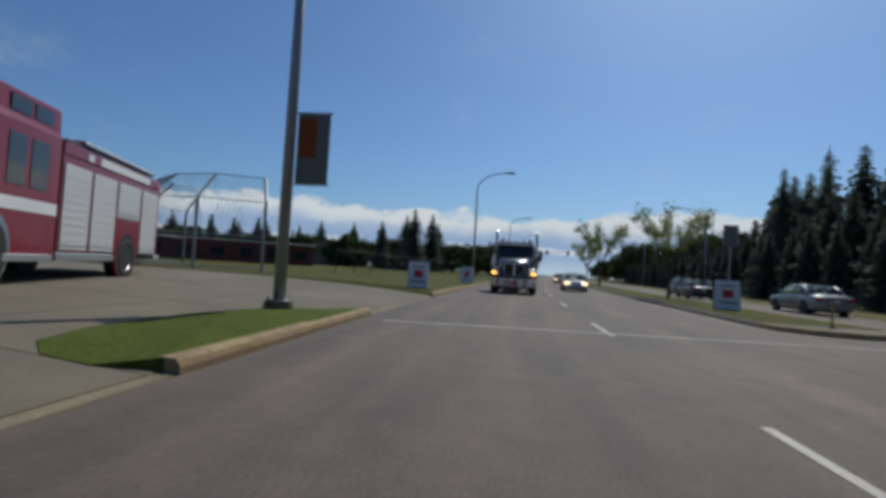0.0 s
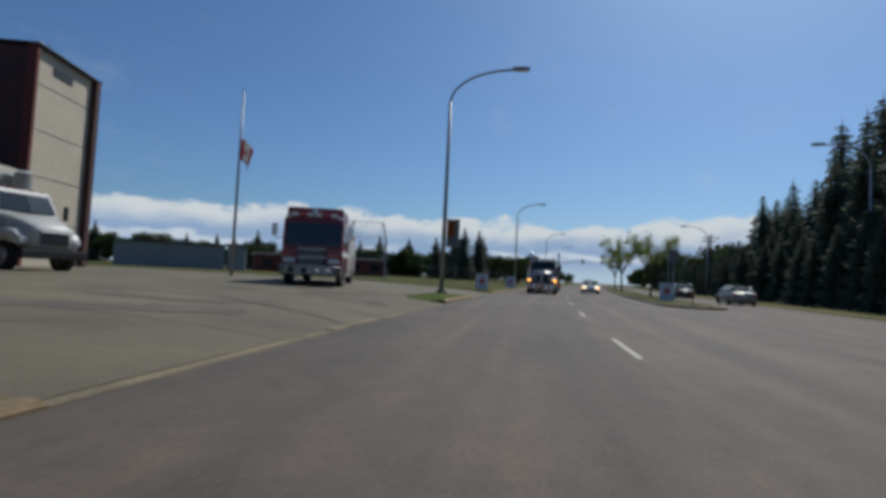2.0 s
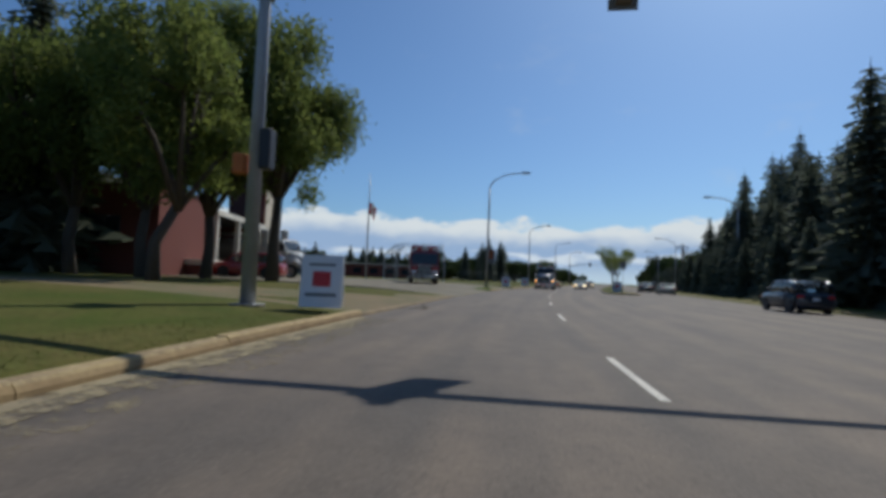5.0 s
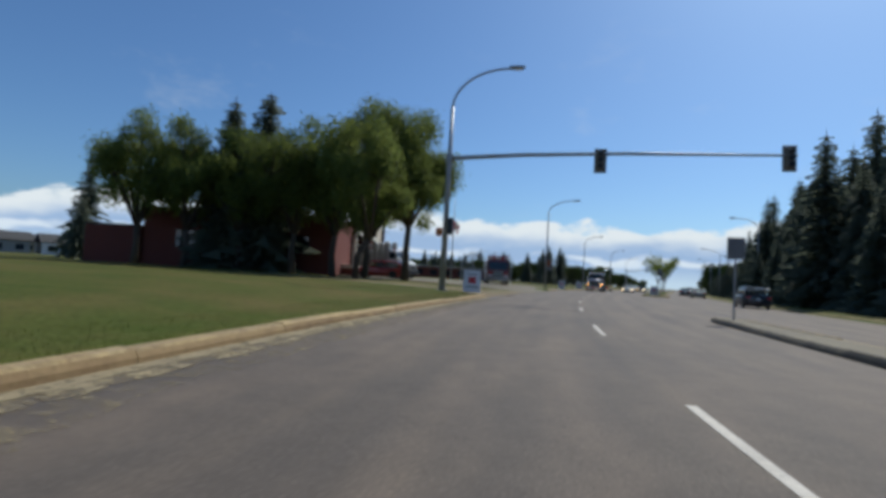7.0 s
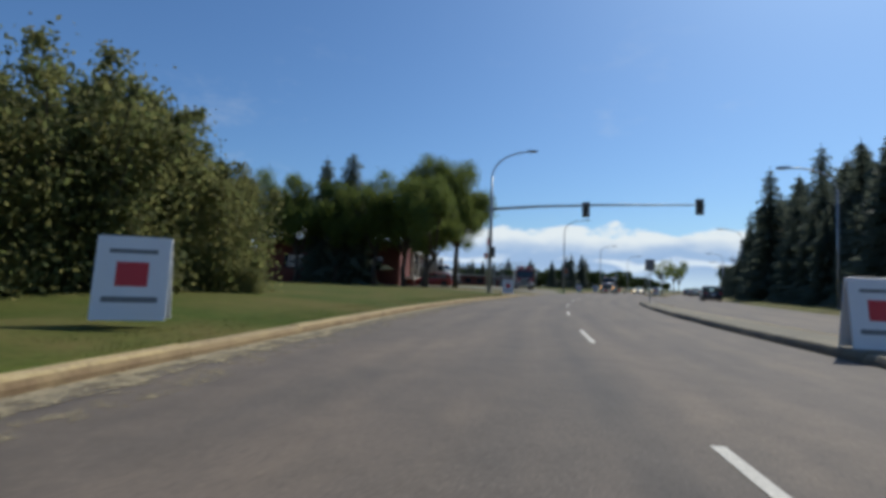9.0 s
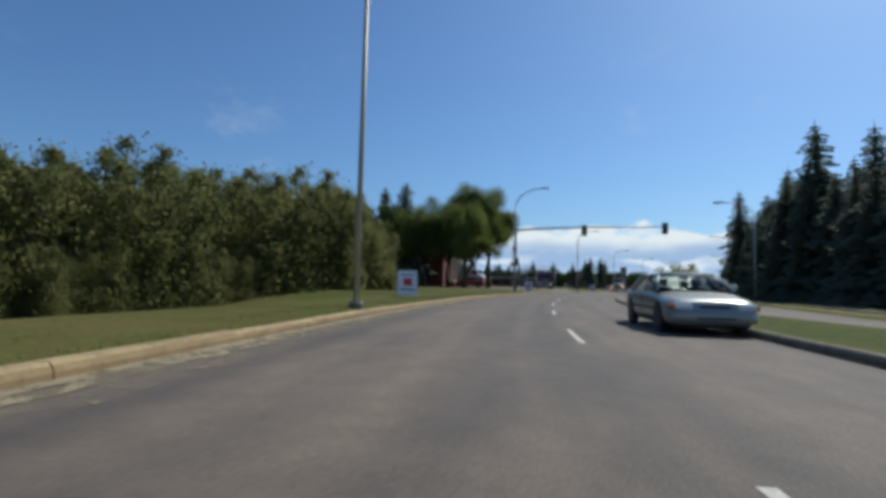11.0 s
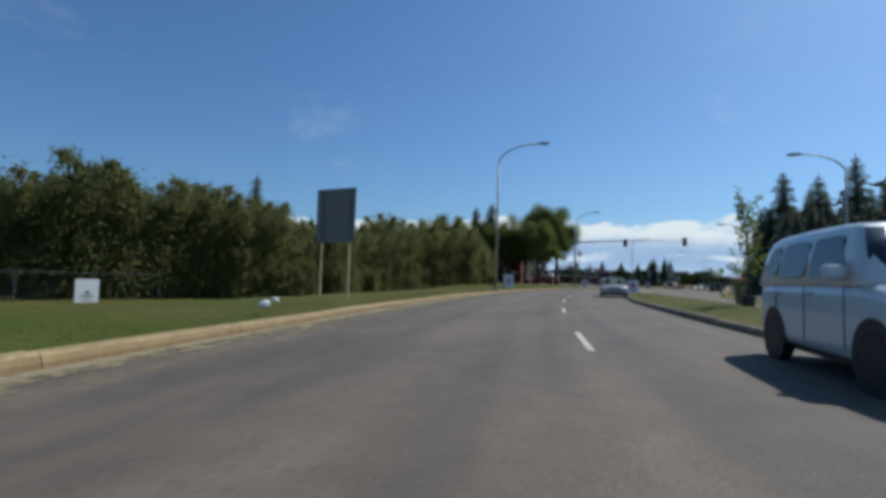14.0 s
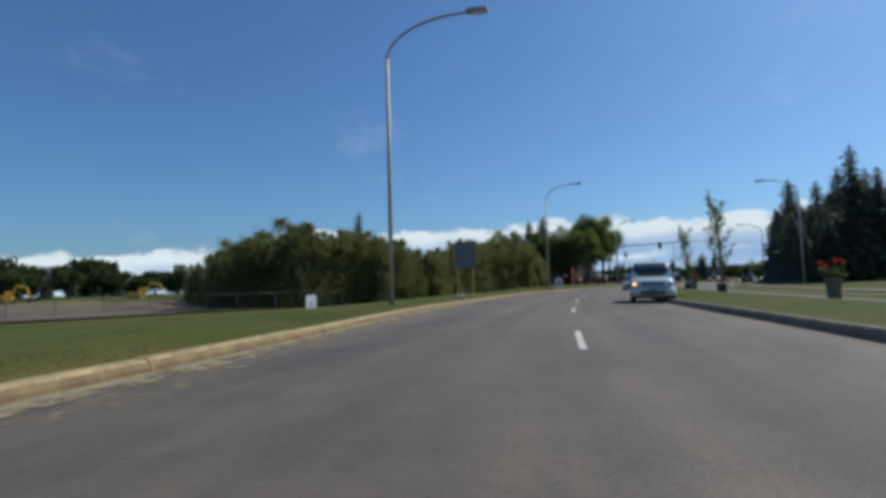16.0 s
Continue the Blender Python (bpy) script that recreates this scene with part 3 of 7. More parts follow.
band("median_grass", lambda y: [near_m(y) + 0.165, near_m(y) + 0.8, (near_m(y) + far_m(y)) / 2, far_m(y) - 0.8, far_m(y) - 0.165], [-300, -200] + steps(-150, -76, 2), lambda o, y: 0.15 + 0.12 * (0.9 < o - near_m(y) < far_m(y) - near_m(y) - 0.7), GRASS, "mown grass on the raised median", category="median", smooth=True)
band("median_far_grass", lambda y: [near_m(y) + 0.165, (near_m(y) + far_m(y)) / 2, far_m(y) - 0.165], steps(6.8, 60, 3) + [90, 120, 180], lambda o, y: 0.16, GRASS, "mown grass on the far median", category="median")

# ---- concrete apron of the fire hall, in slabs, with its island ----
def apron_z(o, y):
    d = max(0.0, -5.27 - o)
    return 0.022 + 0.47 * (1 - math.exp(-d / 4.5))


def apron():
    ap = thing("apron", "broad tan concrete apron of slabs before a fire hall", "driveway", kind="structure")
    cols = [-5.27, -8.2, -11.4, -15.0, -19, -23, -27, -31, -35, -39, -43]
    rows = [-21.2, -17.2, -13.1, -9.0, -4.6, 0.0, 4.0, 8.0, 11.6]
    for i, (oa, ob) in enumerate(zip(cols, cols[1:])):
        for y0, y1 in zip(rows, rows[1:]):
            skew = 0.55 if oa < -8 else 0.0
            v, f = [], []
            g = 0.012
            us, vs = [oa - g, (oa + ob) / 2, ob + g], [y0 + g, (y0 + y1) / 2, y1 - g]
            for u in us:
                for w in vs:
                    p = at(u, w)
                    v.append((p.x, p.y, apron_z(u, w) + 0.006))
            for a in range(2):
                for b in range(2):
                    k = a * 3 + b
                    f.append((k, k + 1, k + 4, k + 3))
            rim_ids = [0, 1, 2, 5, 8, 7, 6, 3]
            base = len(v)
            for k in rim_ids:
                v.append((v[k][0], v[k][1], v[k][2] - 0.12))
            for k in range(8):
                f.append((rim_ids[k], rim_ids[(k + 1) % 8], base + (k + 1) % 8, base + k))
            soup("paving_slab", v, f, CONCRETE, ap)
    joint = band("apron_joint_bed", lambda y: [-5.27, -7, -9, -11.4, -15, -19, -23, -27, -31, -35, -39, -43], steps(-21.2, 11.6, 4), lambda o, y: apron_z(o, y) - 0.02, DIRT, "", parent=ap)


apron()


def island():
    """The grass island with the lamp: kerb side is straight, the rest is rounded."""
    pts = [(-5.27, -4.4), (-5.8, -4.65), (-6.35, -4.6), (-6.8, -4.2), (-7.05, -3.3), (-7.1, -2.0), (-7.05, -0.8), (-6.8, 0.5), (-6.3, 1.6), (-5.7, 2.2), (-5.27, 2.35)]
    v = [tuple(at(o, y, apron_z(o, y) + (0.13 if o > -5.4 else 0.014))) for o, y in pts]
    low = [tuple(at(o, y, apron_z(o, y) - 0.1)) for o, y in pts]
    n = len(pts)
    c = at(-6.3, -1.4, apron_z(-6.3, 0) + 0.19)
    f = [(2 * n, (i + 1) % n, i) for i in range(n)] + [(i, (i + 1) % n, n + (i + 1) % n, n + i) for i in range(n)]
    ob = soup("grass_island", v + low + [tuple(c)], f, LUSH)
    tagged(ob, "bright green grass island beside the driveway", "grass", kind="structure")


island()
DIRT_OUT = [(-36.5, -8.0), (-35.6, -15), (-34.5, -24), (-32.2, -20), (-31, -13), (-29.6, -9.6), (-28, -7.2), (-24, -6.5), (-21.4, -5.6)]


def dirt_out(y):
    return min(-5.4, lerp(y, DIRT_OUT) + 0.30 * math.sin(1.3 * y) + 0.35 * noise.noise((y * 0.8, 3.3, 0)))


def grass_low_z(o, y):
    z = left_z(-5.27 - o, 0.05) + (0.014 if o < dirt_out(y) else -0.006)
    if y > -21.3:
        return apron_z(o, y)
    return max(z, apron_z(o, y) + 0.012) if y > -22.4 and o < dirt_out(y) else z


band("dirt_edge", lambda y: [dirt_out(y), dirt_out(y) * 0.7 - 5.24 * 0.3, dirt_out(y) * 0.35 - 5.24 * 0.65, -5.24], steps(-36.5, -21.4, 0.3) + [-21.1], lambda o, y: left_z(-5.27 - o, 0.05) + 0.004 if y < -21.3 else apron_z(o, y) - 0.004, DIRT, "bare sandy dirt worn into the grass edge", category="dirt", smooth=True)
band("grass_low", lambda y: [-45, -34, -30, -27, -25.5, dirt_out(y) - 0.9, dirt_out(y) + 0.2], steps(-36.5, -21.4, 0.3) + [-21.1], grass_low_z, GRASS, "dry mown grass beside the apron", category="grass", smooth=True)

# pale grit that has gathered in the gutter
GRIT = mat("gutter_grit", (0.29, 0.235, 0.135), 0.95, fine=0.5, coarse=0.8, fine_scale=30, coarse_scale=1.1, tint=(0.185, 0.152, 0.10), bump=0.2)
def scatter_mat(name, base, share):
    """Loose grit: grains of the base colour with the road open between them."""
    m = base.copy()
    m.name = name
    nt = m.node_tree
    out = next(n for n in nt.nodes if n.type == "OUTPUT_MATERIAL")
    old = out.inputs[0].links[0].from_socket
    ns, mr, tr, mx, co = (nt.nodes.new("ShaderNode" + k) for k in ("TexNoise", "MapRange", "BsdfTransparent", "MixShader", "TexCoord"))
    ns.inputs["Scale"].default_value, ns.inputs["Detail"].default_value, ns.inputs["Roughness"].default_value = 3.0, 8.0, 0.8
    mr.inputs[1].default_value, mr.inputs[2].default_value = 0.62 - share * 0.3, 0.78 - share * 0.3
    nt.links.new(co.outputs["Object"], ns.inputs["Vector"])
    nt.links.new(ns.outputs[0], mr.inputs[0])
    nt.links.new(mr.outputs[0], mx.inputs[0])
    nt.links.new(tr.outputs[0], mx.inputs[1])
    nt.links.new(old, mx.inputs[2])
    nt.links.new(mx.outputs[0], out.inputs[0])
    return m


for k, (near, far_out, share) in enumerate(((0.0, 0.22, 0.95), (0.17, 0.48, 0.72), (0.40, 1.0, 0.42))):
    ragged = [0.05, 0.14, 0.30][k]
    band("gutter_grit", lambda y: [kerb_x(y) + near, kerb_x(y) + far_out + ragged * noise.noise((y * 0.5, k, 0)) + ragged * 0.6 * noise.noise((y * 2.3, 5, k))], steps(-150, -37, 0.35), lambda o, y: 0.006 + 0.004 * (2 - k), scatter_mat(("gutter_grit_thick", "gutter_grit_loose", "gutter_grit_sparse")[k], GRIT, share), "pale grit and dust gathered in the gutter", category="grit")


def clods():
    """Dry mud dropped on the lane beside the worn edge: patches of thin ragged crumbs."""
    r = random.Random(4)
    mud = mat("dried_mud", (0.105, 0.076, 0.045), 0.95, fine=0.5, coarse=0.6, fine_scale=20, coarse_scale=4)
    for o0, y0, n, reach in ((-4.55, -31.6, 22, 0.42), (-4.30, -32.4, 16, 0.34), (-4.75, -29.4, 10, 0.3), (-4.85, -32.9, 9, 0.3)):
        for k in range(n):
            p = at(o0 + r.gauss(0, 0.45) * reach, y0 + r.gauss(0, 1.3) * reach, 0.0)
            s = r.uniform(0.018, 0.075)
            m = r.randrange(6, 9)
            ring = [(math.cos(2 * math.pi * q / m) * s * r.uniform(0.5, 1.3), math.sin(2 * math.pi * q / m) * s * r.uniform(0.6, 1.9)) for q in range(m)]
            ob = part("mud_clod", slab(ring, 0.0015, 0.004 + 0.06 * s), mud)
            ob.matrix_basis = pose(p.x, p.y, 0, 0, 0, r.uniform(0, 180))
            tagged(ob, "thin dry mud crumb dropped on the asphalt", "mud", "mud crumbs on the lane")


clods()


def tufts(name, label, spots, n, seed, tall):
    """Loose grass blades scattered over bands of (offset a, b, y a, b)."""
    rng = np.random.default_rng(seed)
    area = np.array([(b - a) * (d - c) for a, b, c, d in spots])
    pick = rng.choice(len(spots), n, p=area / area.sum())
    v, f = [], []
    for k in pick:
        a, b, c, d = spots[k]
        o, y = rng.uniform(a, b), rng.uniform(c, d)
        if noise.noise((o * 0.9, y * 0.5, 2.0)) < -0.22:
            continue
        p = at(o + lerp(y, KERB_DRIFT), y)
        z = left_z(-5.26 - o, 0.14) - 0.02 if o < 0 else 0.13
        ang, h, w = rng.uniform(0, 6.28), tall * rng.uniform(0.5, 1.4), rng.uniform(0.006, 0.012)
        dx, dy, lx, ly = math.cos(ang) * w, math.sin(ang) * w, rng.normal() * 0.4 * h, rng.normal() * 0.4 * h
        i = len(v)
        v += [(p.x - dx, p.y - dy, z), (p.x + dx, p.y + dy, z), (p.x + lx, p.y + ly, z + h)]
        f.append((i, i + 1, i + 2))
    ob = soup(name, v, f, BLADES)
    tagged(ob, label, "grass", kind="stuff")


tufts("grass_blades", "loose uneven grass blades along the kerb", [(-6.6, -5.28, -142, -37), (-5.6, -5.28, -142, -37)], 60000, 6, 0.035)

# a pale walk past the opposite lanes, and the dug soil of the building site
band("sidewalk", lambda y: [lerp(y, RIGHT_EDGE) + 1.5, lerp(y, RIGHT_EDGE) + 3.0], steps(-150, -62, 4), lambda o, y: 0.175, CONCRETE, "pale concrete sidewalk before the spruces", category="sidewalk")
SOIL = mat("dug_soil", (0.085, 0.062, 0.042), 0.95, fine=0.5, coarse=0.7, fine_scale=4, coarse_scale=0.12, tint=(0.17, 0.13, 0.08), bump=0.6, bump_scale=3)


def site_soil():
    v, f = [], []
    n, m = 22, 12
    for i in range(n + 1):
        for j in range(m + 1):
            x, y = -12 - 5 * i, -150 + 5.5 * j
            v.append((x, y, -0.60 + 0.16 * noise.noise((x * 0.11, y * 0.13, 4))))
    for i in range(n):
        for j in range(m):
            a = i * (m + 1) + j
            f.append((a, a + 1, a + m + 2, a + m + 1))
    ob = soup("site_soil", v, f, SOIL, smooth=True)
    tagged(ob, "dark uneven dug soil of a building site", "soil", kind="structure")


site_soil()


# seams, stains and worn paint on the apron
def ribbon(name, label, category, pts, wide, material, lift=0.011, seed=1):
    """A thin strip with ragged sides that lies on the apron, along (offset, y) points."""
    r = random.Random(seed)
    fine = []
    for (a, b), (c, d) in zip(pts, pts[1:]):
        n = max(2, round(math.hypot(c - a, d - b) / 0.25))
        fine += [(a + (c - a) * i / n, b + (d - b) * i / n) for i in range(n)]
    fine.append(pts[-1])
    v, f = [], []
    for i, (o, y) in enumerate(fine):
        p, q = fine[max(0, i - 1)], fine[min(len(fine) - 1, i + 1)]
        dx, dy = q[0] - p[0], q[1] - p[1]
        L = math.hypot(dx, dy)
        taper = min(1.0, 0.35 + 0.4 * min(i, len(fine) - 1 - i))
        for s in (-1, 1):
            w = wide * 0.5 * taper * r.uniform(0.65, 1.3)
            oo, yy = o - s * dy / L * w, y + s * dx / L * w
            v.append(tuple(at(oo, yy, apron_z(oo, yy) + lift)))
    for i in range(len(fine) - 1):
        f.append((2 * i, 2 * i + 1, 2 * i + 3, 2 * i + 2))
    tagged(soup(name, v, f, material), label, category, kind="structure")


FADED_YELLOW = mat("faded_yellow_paint", (0.31, 0.235, 0.095), 0.9, fine=0.6, coarse=1.0, fine_scale=14, coarse_scale=0.9, tint=(0.205, 0.172, 0.112))
STAIN = mat("dark_stain", (0.105, 0.090, 0.070), 0.9, fine=0.5, coarse=0.8, fine_scale=12, coarse_scale=1.2, tint=(0.16, 0.135, 0.095))
SEAM_TAR = mat("old_tar", (0.062, 0.055, 0.045), 0.85, fine=0.5, coarse=0.8, fine_scale=12, coarse_scale=1.6, tint=(0.12, 0.10, 0.075))
SEAM = "dark tar seam across the concrete apron"
ribbon("tar_seam", SEAM, "seam", [(-5.45, -10.2), (-7.16, -9.9), (-8.6, -9.9), (-11.5, -9.3)], 0.10, SEAM_TAR, seed=2)
ribbon("tar_seam", SEAM, "seam", [(-4.95, -14.8), (-5.96, -14.1), (-8.4, -13.1), (-10.2, -12.1)], 0.07, SEAM_TAR, seed=3)
ribbon("tar_seam", SEAM, "seam", [(-5.1, -12.4), (-5.6, -12.2), (-6.3, -12.3)], 0.08, SEAM_TAR, seed=4)
ribbon("stain", "broad dark oil stain on the concrete apron", "stain", [(-11.7, -17.3), (-10.1, -17.4), (-8.5, -16.3), (-7.3, -14.8)], 1.1, STAIN, 0.0105, 5)
ribbon("stain", "dark tyre stain on the concrete apron", "stain", [(-11.0, -14.9), (-9.0, -14.4), (-7.7, -12.6)], 0.7, STAIN, 0.010, 6)
ribbon("stain", "dark stain before the fire engine", "stain", [(-8.0, -6.6), (-10.5, -6.0), (-13.0, -5.4)], 0.8, STAIN, 0.010, 7)
ribbon("paint_line", "worn yellow paint line on the apron", "road marking", [(-8.3, -8.9), (-10.0, -8.1), (-12.0, -7.3)], 0.14, FADED_YELLOW, 0.012, 8)
# ---- trees ----
def leaf_mat(name, base, tint, see=0.35):
    m = bpy.data.materials.new(name)
    m.use_nodes = True
    nt = m.node_tree
    b = nt.nodes["Principled BSDF"]
    b.inputs["Roughness"].default_value, b.inputs["Specular IOR Level"].default_value = 0.7, 0.2
    geo, oi = nt.nodes.new("ShaderNodeNewGeometry"), nt.nodes.new("ShaderNodeObjectInfo")
    mx, mo = nt.nodes.new("ShaderNodeMix"), nt.nodes.new("ShaderNodeMix")
    for x, fac, a, c in ((mx, geo.outputs["Random Per Island"], base, tint), (mo, oi.outputs["Random"], None, tuple(0.72 * v for v in base))):
        x.data_type = "RGBA"
        nt.links.new(fac, x.inputs[0])
        x.inputs[7].default_value = (*c, 1)
        if a:
            x.inputs[6].default_value = (*a, 1)
    nt.links.new(mx.outputs[2], mo.inputs[6])
    half = nt.nodes.new("ShaderNodeMath")
    half.operation, half.inputs[1].default_value = "MULTIPLY", 0.5
    nt.links.new(oi.outputs["Random"], half.inputs[0])
    nt.links.new(half.outputs[0], mo.inputs[0])
    tr, ms = nt.nodes.new("ShaderNodeBsdfTranslucent"), nt.nodes.new("ShaderNodeMixShader")
    nt.links.new(mo.outputs[2], b.inputs["Base Color"])
    nt.links.new(mo.outputs[2], tr.inputs["Color"])
    ms.inputs[0].default_value = see
    nt.links.new(b.outputs[0], ms.inputs[1])
    nt.links.new(tr.outputs[0], ms.inputs[2])
    nt.links.new(ms.outputs[0], nt.nodes["Material Output"].inputs[0])
    return m


ELM = leaf_mat("elm_leaves", (0.135, 0.175, 0.044), (0.205, 0.235, 0.062), 0.58)
SHRUB = leaf_mat("shrub_leaves", (0.150, 0.178, 0.062), (0.265, 0.235, 0.092), 0.6)
NEEDLE = leaf_mat("spruce_needles", (0.110, 0.130, 0.092), (0.140, 0.155, 0.108), 0.48)
FAR_LEAF = leaf_mat("far_leaves", (0.045, 0.075, 0.020), (0.085, 0.105, 0.032), 0.3)


def leaf_cards(rng, points, size, droop=0.0):
    """Small bent leaf clumps at points: two triangles each, folded."""
    n = len(points)
    a = rng.normal(size=(n, 3))
    a /= np.linalg.norm(a, axis=1)[:, None]
    b = np.cross(a, rng.normal(size=(n, 3)))
    b /= np.linalg.norm(b, axis=1)[:, None]
    c = np.cross(a, b)
    s = size * rng.uniform(0.6, 1.35, (n, 1))
    a[:, 2] -= droop
    v = np.stack([points - a * s, points + b * s * 0.55 + c * s * 0.15, points + a * s, points - b * s * 0.55 + c * s * 0.15], 1).reshape(-1, 3)
    i = np.arange(n)[:, None] * 4
    f = np.concatenate([i + [0, 1, 2], i + [0, 2, 3]])
    return v.tolist(), f.tolist()


def broadleaf(name, seed, high, spread, first, leaves, size, leaf, label, category="tree", lean=0.0, girth=1.0, lowest=0.44, low=None):
    """A forked trunk with limbs, and leaf clumps gathered round the limb ends."""
    rng, r = np.random.default_rng(seed), random.Random(seed)
    t = thing(name, label, category)
    bm = bmesh.new()
    rad = 0.020 * high * girth
    fork = Vector((lean, 0, first))
    tube([(0, 0, -0.3), (0.02 * high * r.uniform(-1, 1), 0, first * 0.5), fork], [rad * 1.35, rad, rad * 0.85], 10, bm)
    blobs = []
    for k in range(8):
        ang = 2 * math.pi * (k + r.uniform(-0.3, 0.3)) / 8
        reach = spread * r.uniform(0.45, 1.0) * (0.25 if k == 0 else 1)
        zz = high * (r.uniform(0.80, 0.93) if k == 0 else r.uniform(lowest, 0.88))
        mid = fork + Vector((math.cos(ang) * reach * 0.45, math.sin(ang) * reach * 0.45, (zz - first) * 0.55))
        end = Vector((lean + math.cos(ang) * reach, math.sin(ang) * reach, zz))
        tube([fork - Vector((0, 0, 0.25)), mid, end], [rad * 0.62, rad * 0.4, rad * 0.12], 7, bm)
        blobs.append((end, spread * r.uniform(0.29, 0.46)))
        for j in range(5):
            e2 = mid.lerp(end, r.uniform(0.2, 1.0)) + Vector((r.uniform(-1, 1), r.uniform(-1, 1), r.uniform(-0.5, 0.6))) * spread * 0.44
            tube([mid.lerp(end, 0.3), e2], [rad * 0.25, rad * 0.08], 5, bm)
            blobs.append((e2, spread * r.uniform(0.16, 0.32)))
    part("trunk", bm, BARK, t, smooth=True)
    w = np.array([b[1] ** 2 for b in blobs])
    pick = rng.choice(len(blobs), leaves, p=w / w.sum())
    d = rng.normal(size=(leaves, 3))
    d /= np.linalg.norm(d, axis=1)[:, None]
    rr = rng.uniform(0.1, 1.0, leaves) ** 0.6
    cen = np.array([tuple(b[0]) for b in blobs])[pick]
    pts = cen + d * (rr * np.array([b[1] for b in blobs])[pick])[:, None] * [1, 1, 0.8]
    pts += rng.normal(size=pts.shape) * 0.045 * spread
    if low:
        # the crown runs from its lowest twigs to the full height, and no wider than its spread
        a, b = np.percentile(pts[:, 2], (1.5, 99.7))
        pts[:, 2] = low * high + (pts[:, 2] - a) * (high - low * high) / (b - a)
        pts[:, :2] *= spread / np.percentile(np.hypot(pts[:, 0] - lean, pts[:, 1]), 98)
    pts = pts[pts[:, 2] > first * 0.75]
    v, f = leaf_cards(rng, pts, size, 0.3)
    soup("crown", v, f, leaf, t)
    return t


def spruce(name, seed, high, wide, label, bare=0.06):
    """A spruce: whorls of drooping boughs, each a fan of needle sprays."""
    rng, r = np.random.default_rng(seed), random.Random(seed)
    t = thing(name, label, "tree")
    part("trunk", tube([(0, 0, -0.3), (0, 0, high * 0.5), (0.05, 0, high)], [0.017 * high, 0.010 * high, 0.01], 8), BARK, t, smooth=True)
    v, f = [], []
    z = high * bare
    while z < high * 0.985:
        u = (z - high * bare) / (high * (1 - bare))
        reach = wide * (1 - u) ** 0.60 * r.uniform(0.74, 1.16) + 0.08
        n = 10 if u < 0.7 else 7
        turn = r.uniform(0, 6.28)
        for k in range(n):
            a = turn + 2 * math.pi * k / n + r.uniform(-0.25, 0.25)
            L = reach * r.uniform(0.60, 1.18)
            dx, dy = math.cos(a), math.sin(a)
            for s in range(4):
                q0, q1 = s / 4, (s + 1.25) / 4
                z0, z1 = z - 0.30 * L * q0 ** 1.4 + 0.06 * L, z - 0.30 * L * min(q1, 1.1) ** 1.4 + 0.06 * L
                w0 = (0.30 * L * (1.1 - q0) + 0.10) * r.uniform(0.8, 1.2)
                b = len(v)
                tip = 0.16 * L + 0.05
                v += [(dx * L * q0 - dy * w0, dy * L * q0 + dx * w0, z0 - tip * r.uniform(0.5, 1.2)), (dx * L * q0, dy * L * q0, z0 + 0.04), (dx * L * q0 + dy * w0, dy * L * q0 - dx * w0, z0 - tip * r.uniform(0.5, 1.2)), (dx * L * q1, dy * L * q1, z1)]
                f += [(b, b + 1, b + 3), (b + 1, b + 2, b + 3)]
        z += (0.022 + 0.012 * (1 - u)) * high * r.uniform(0.8, 1.15)
    b = len(v)
    v += [(0.06, 0, high * 0.96), (-0.06, 0.03, high * 0.96), (0, -0.06, high * 0.96), (0.02, 0, high * 1.02)]
    f += [(b, b + 1, b + 3), (b + 1, b + 2, b + 3), (b + 2, b, b + 3)]
    soup("crown", v, f, NEEDLE, t)
    return t


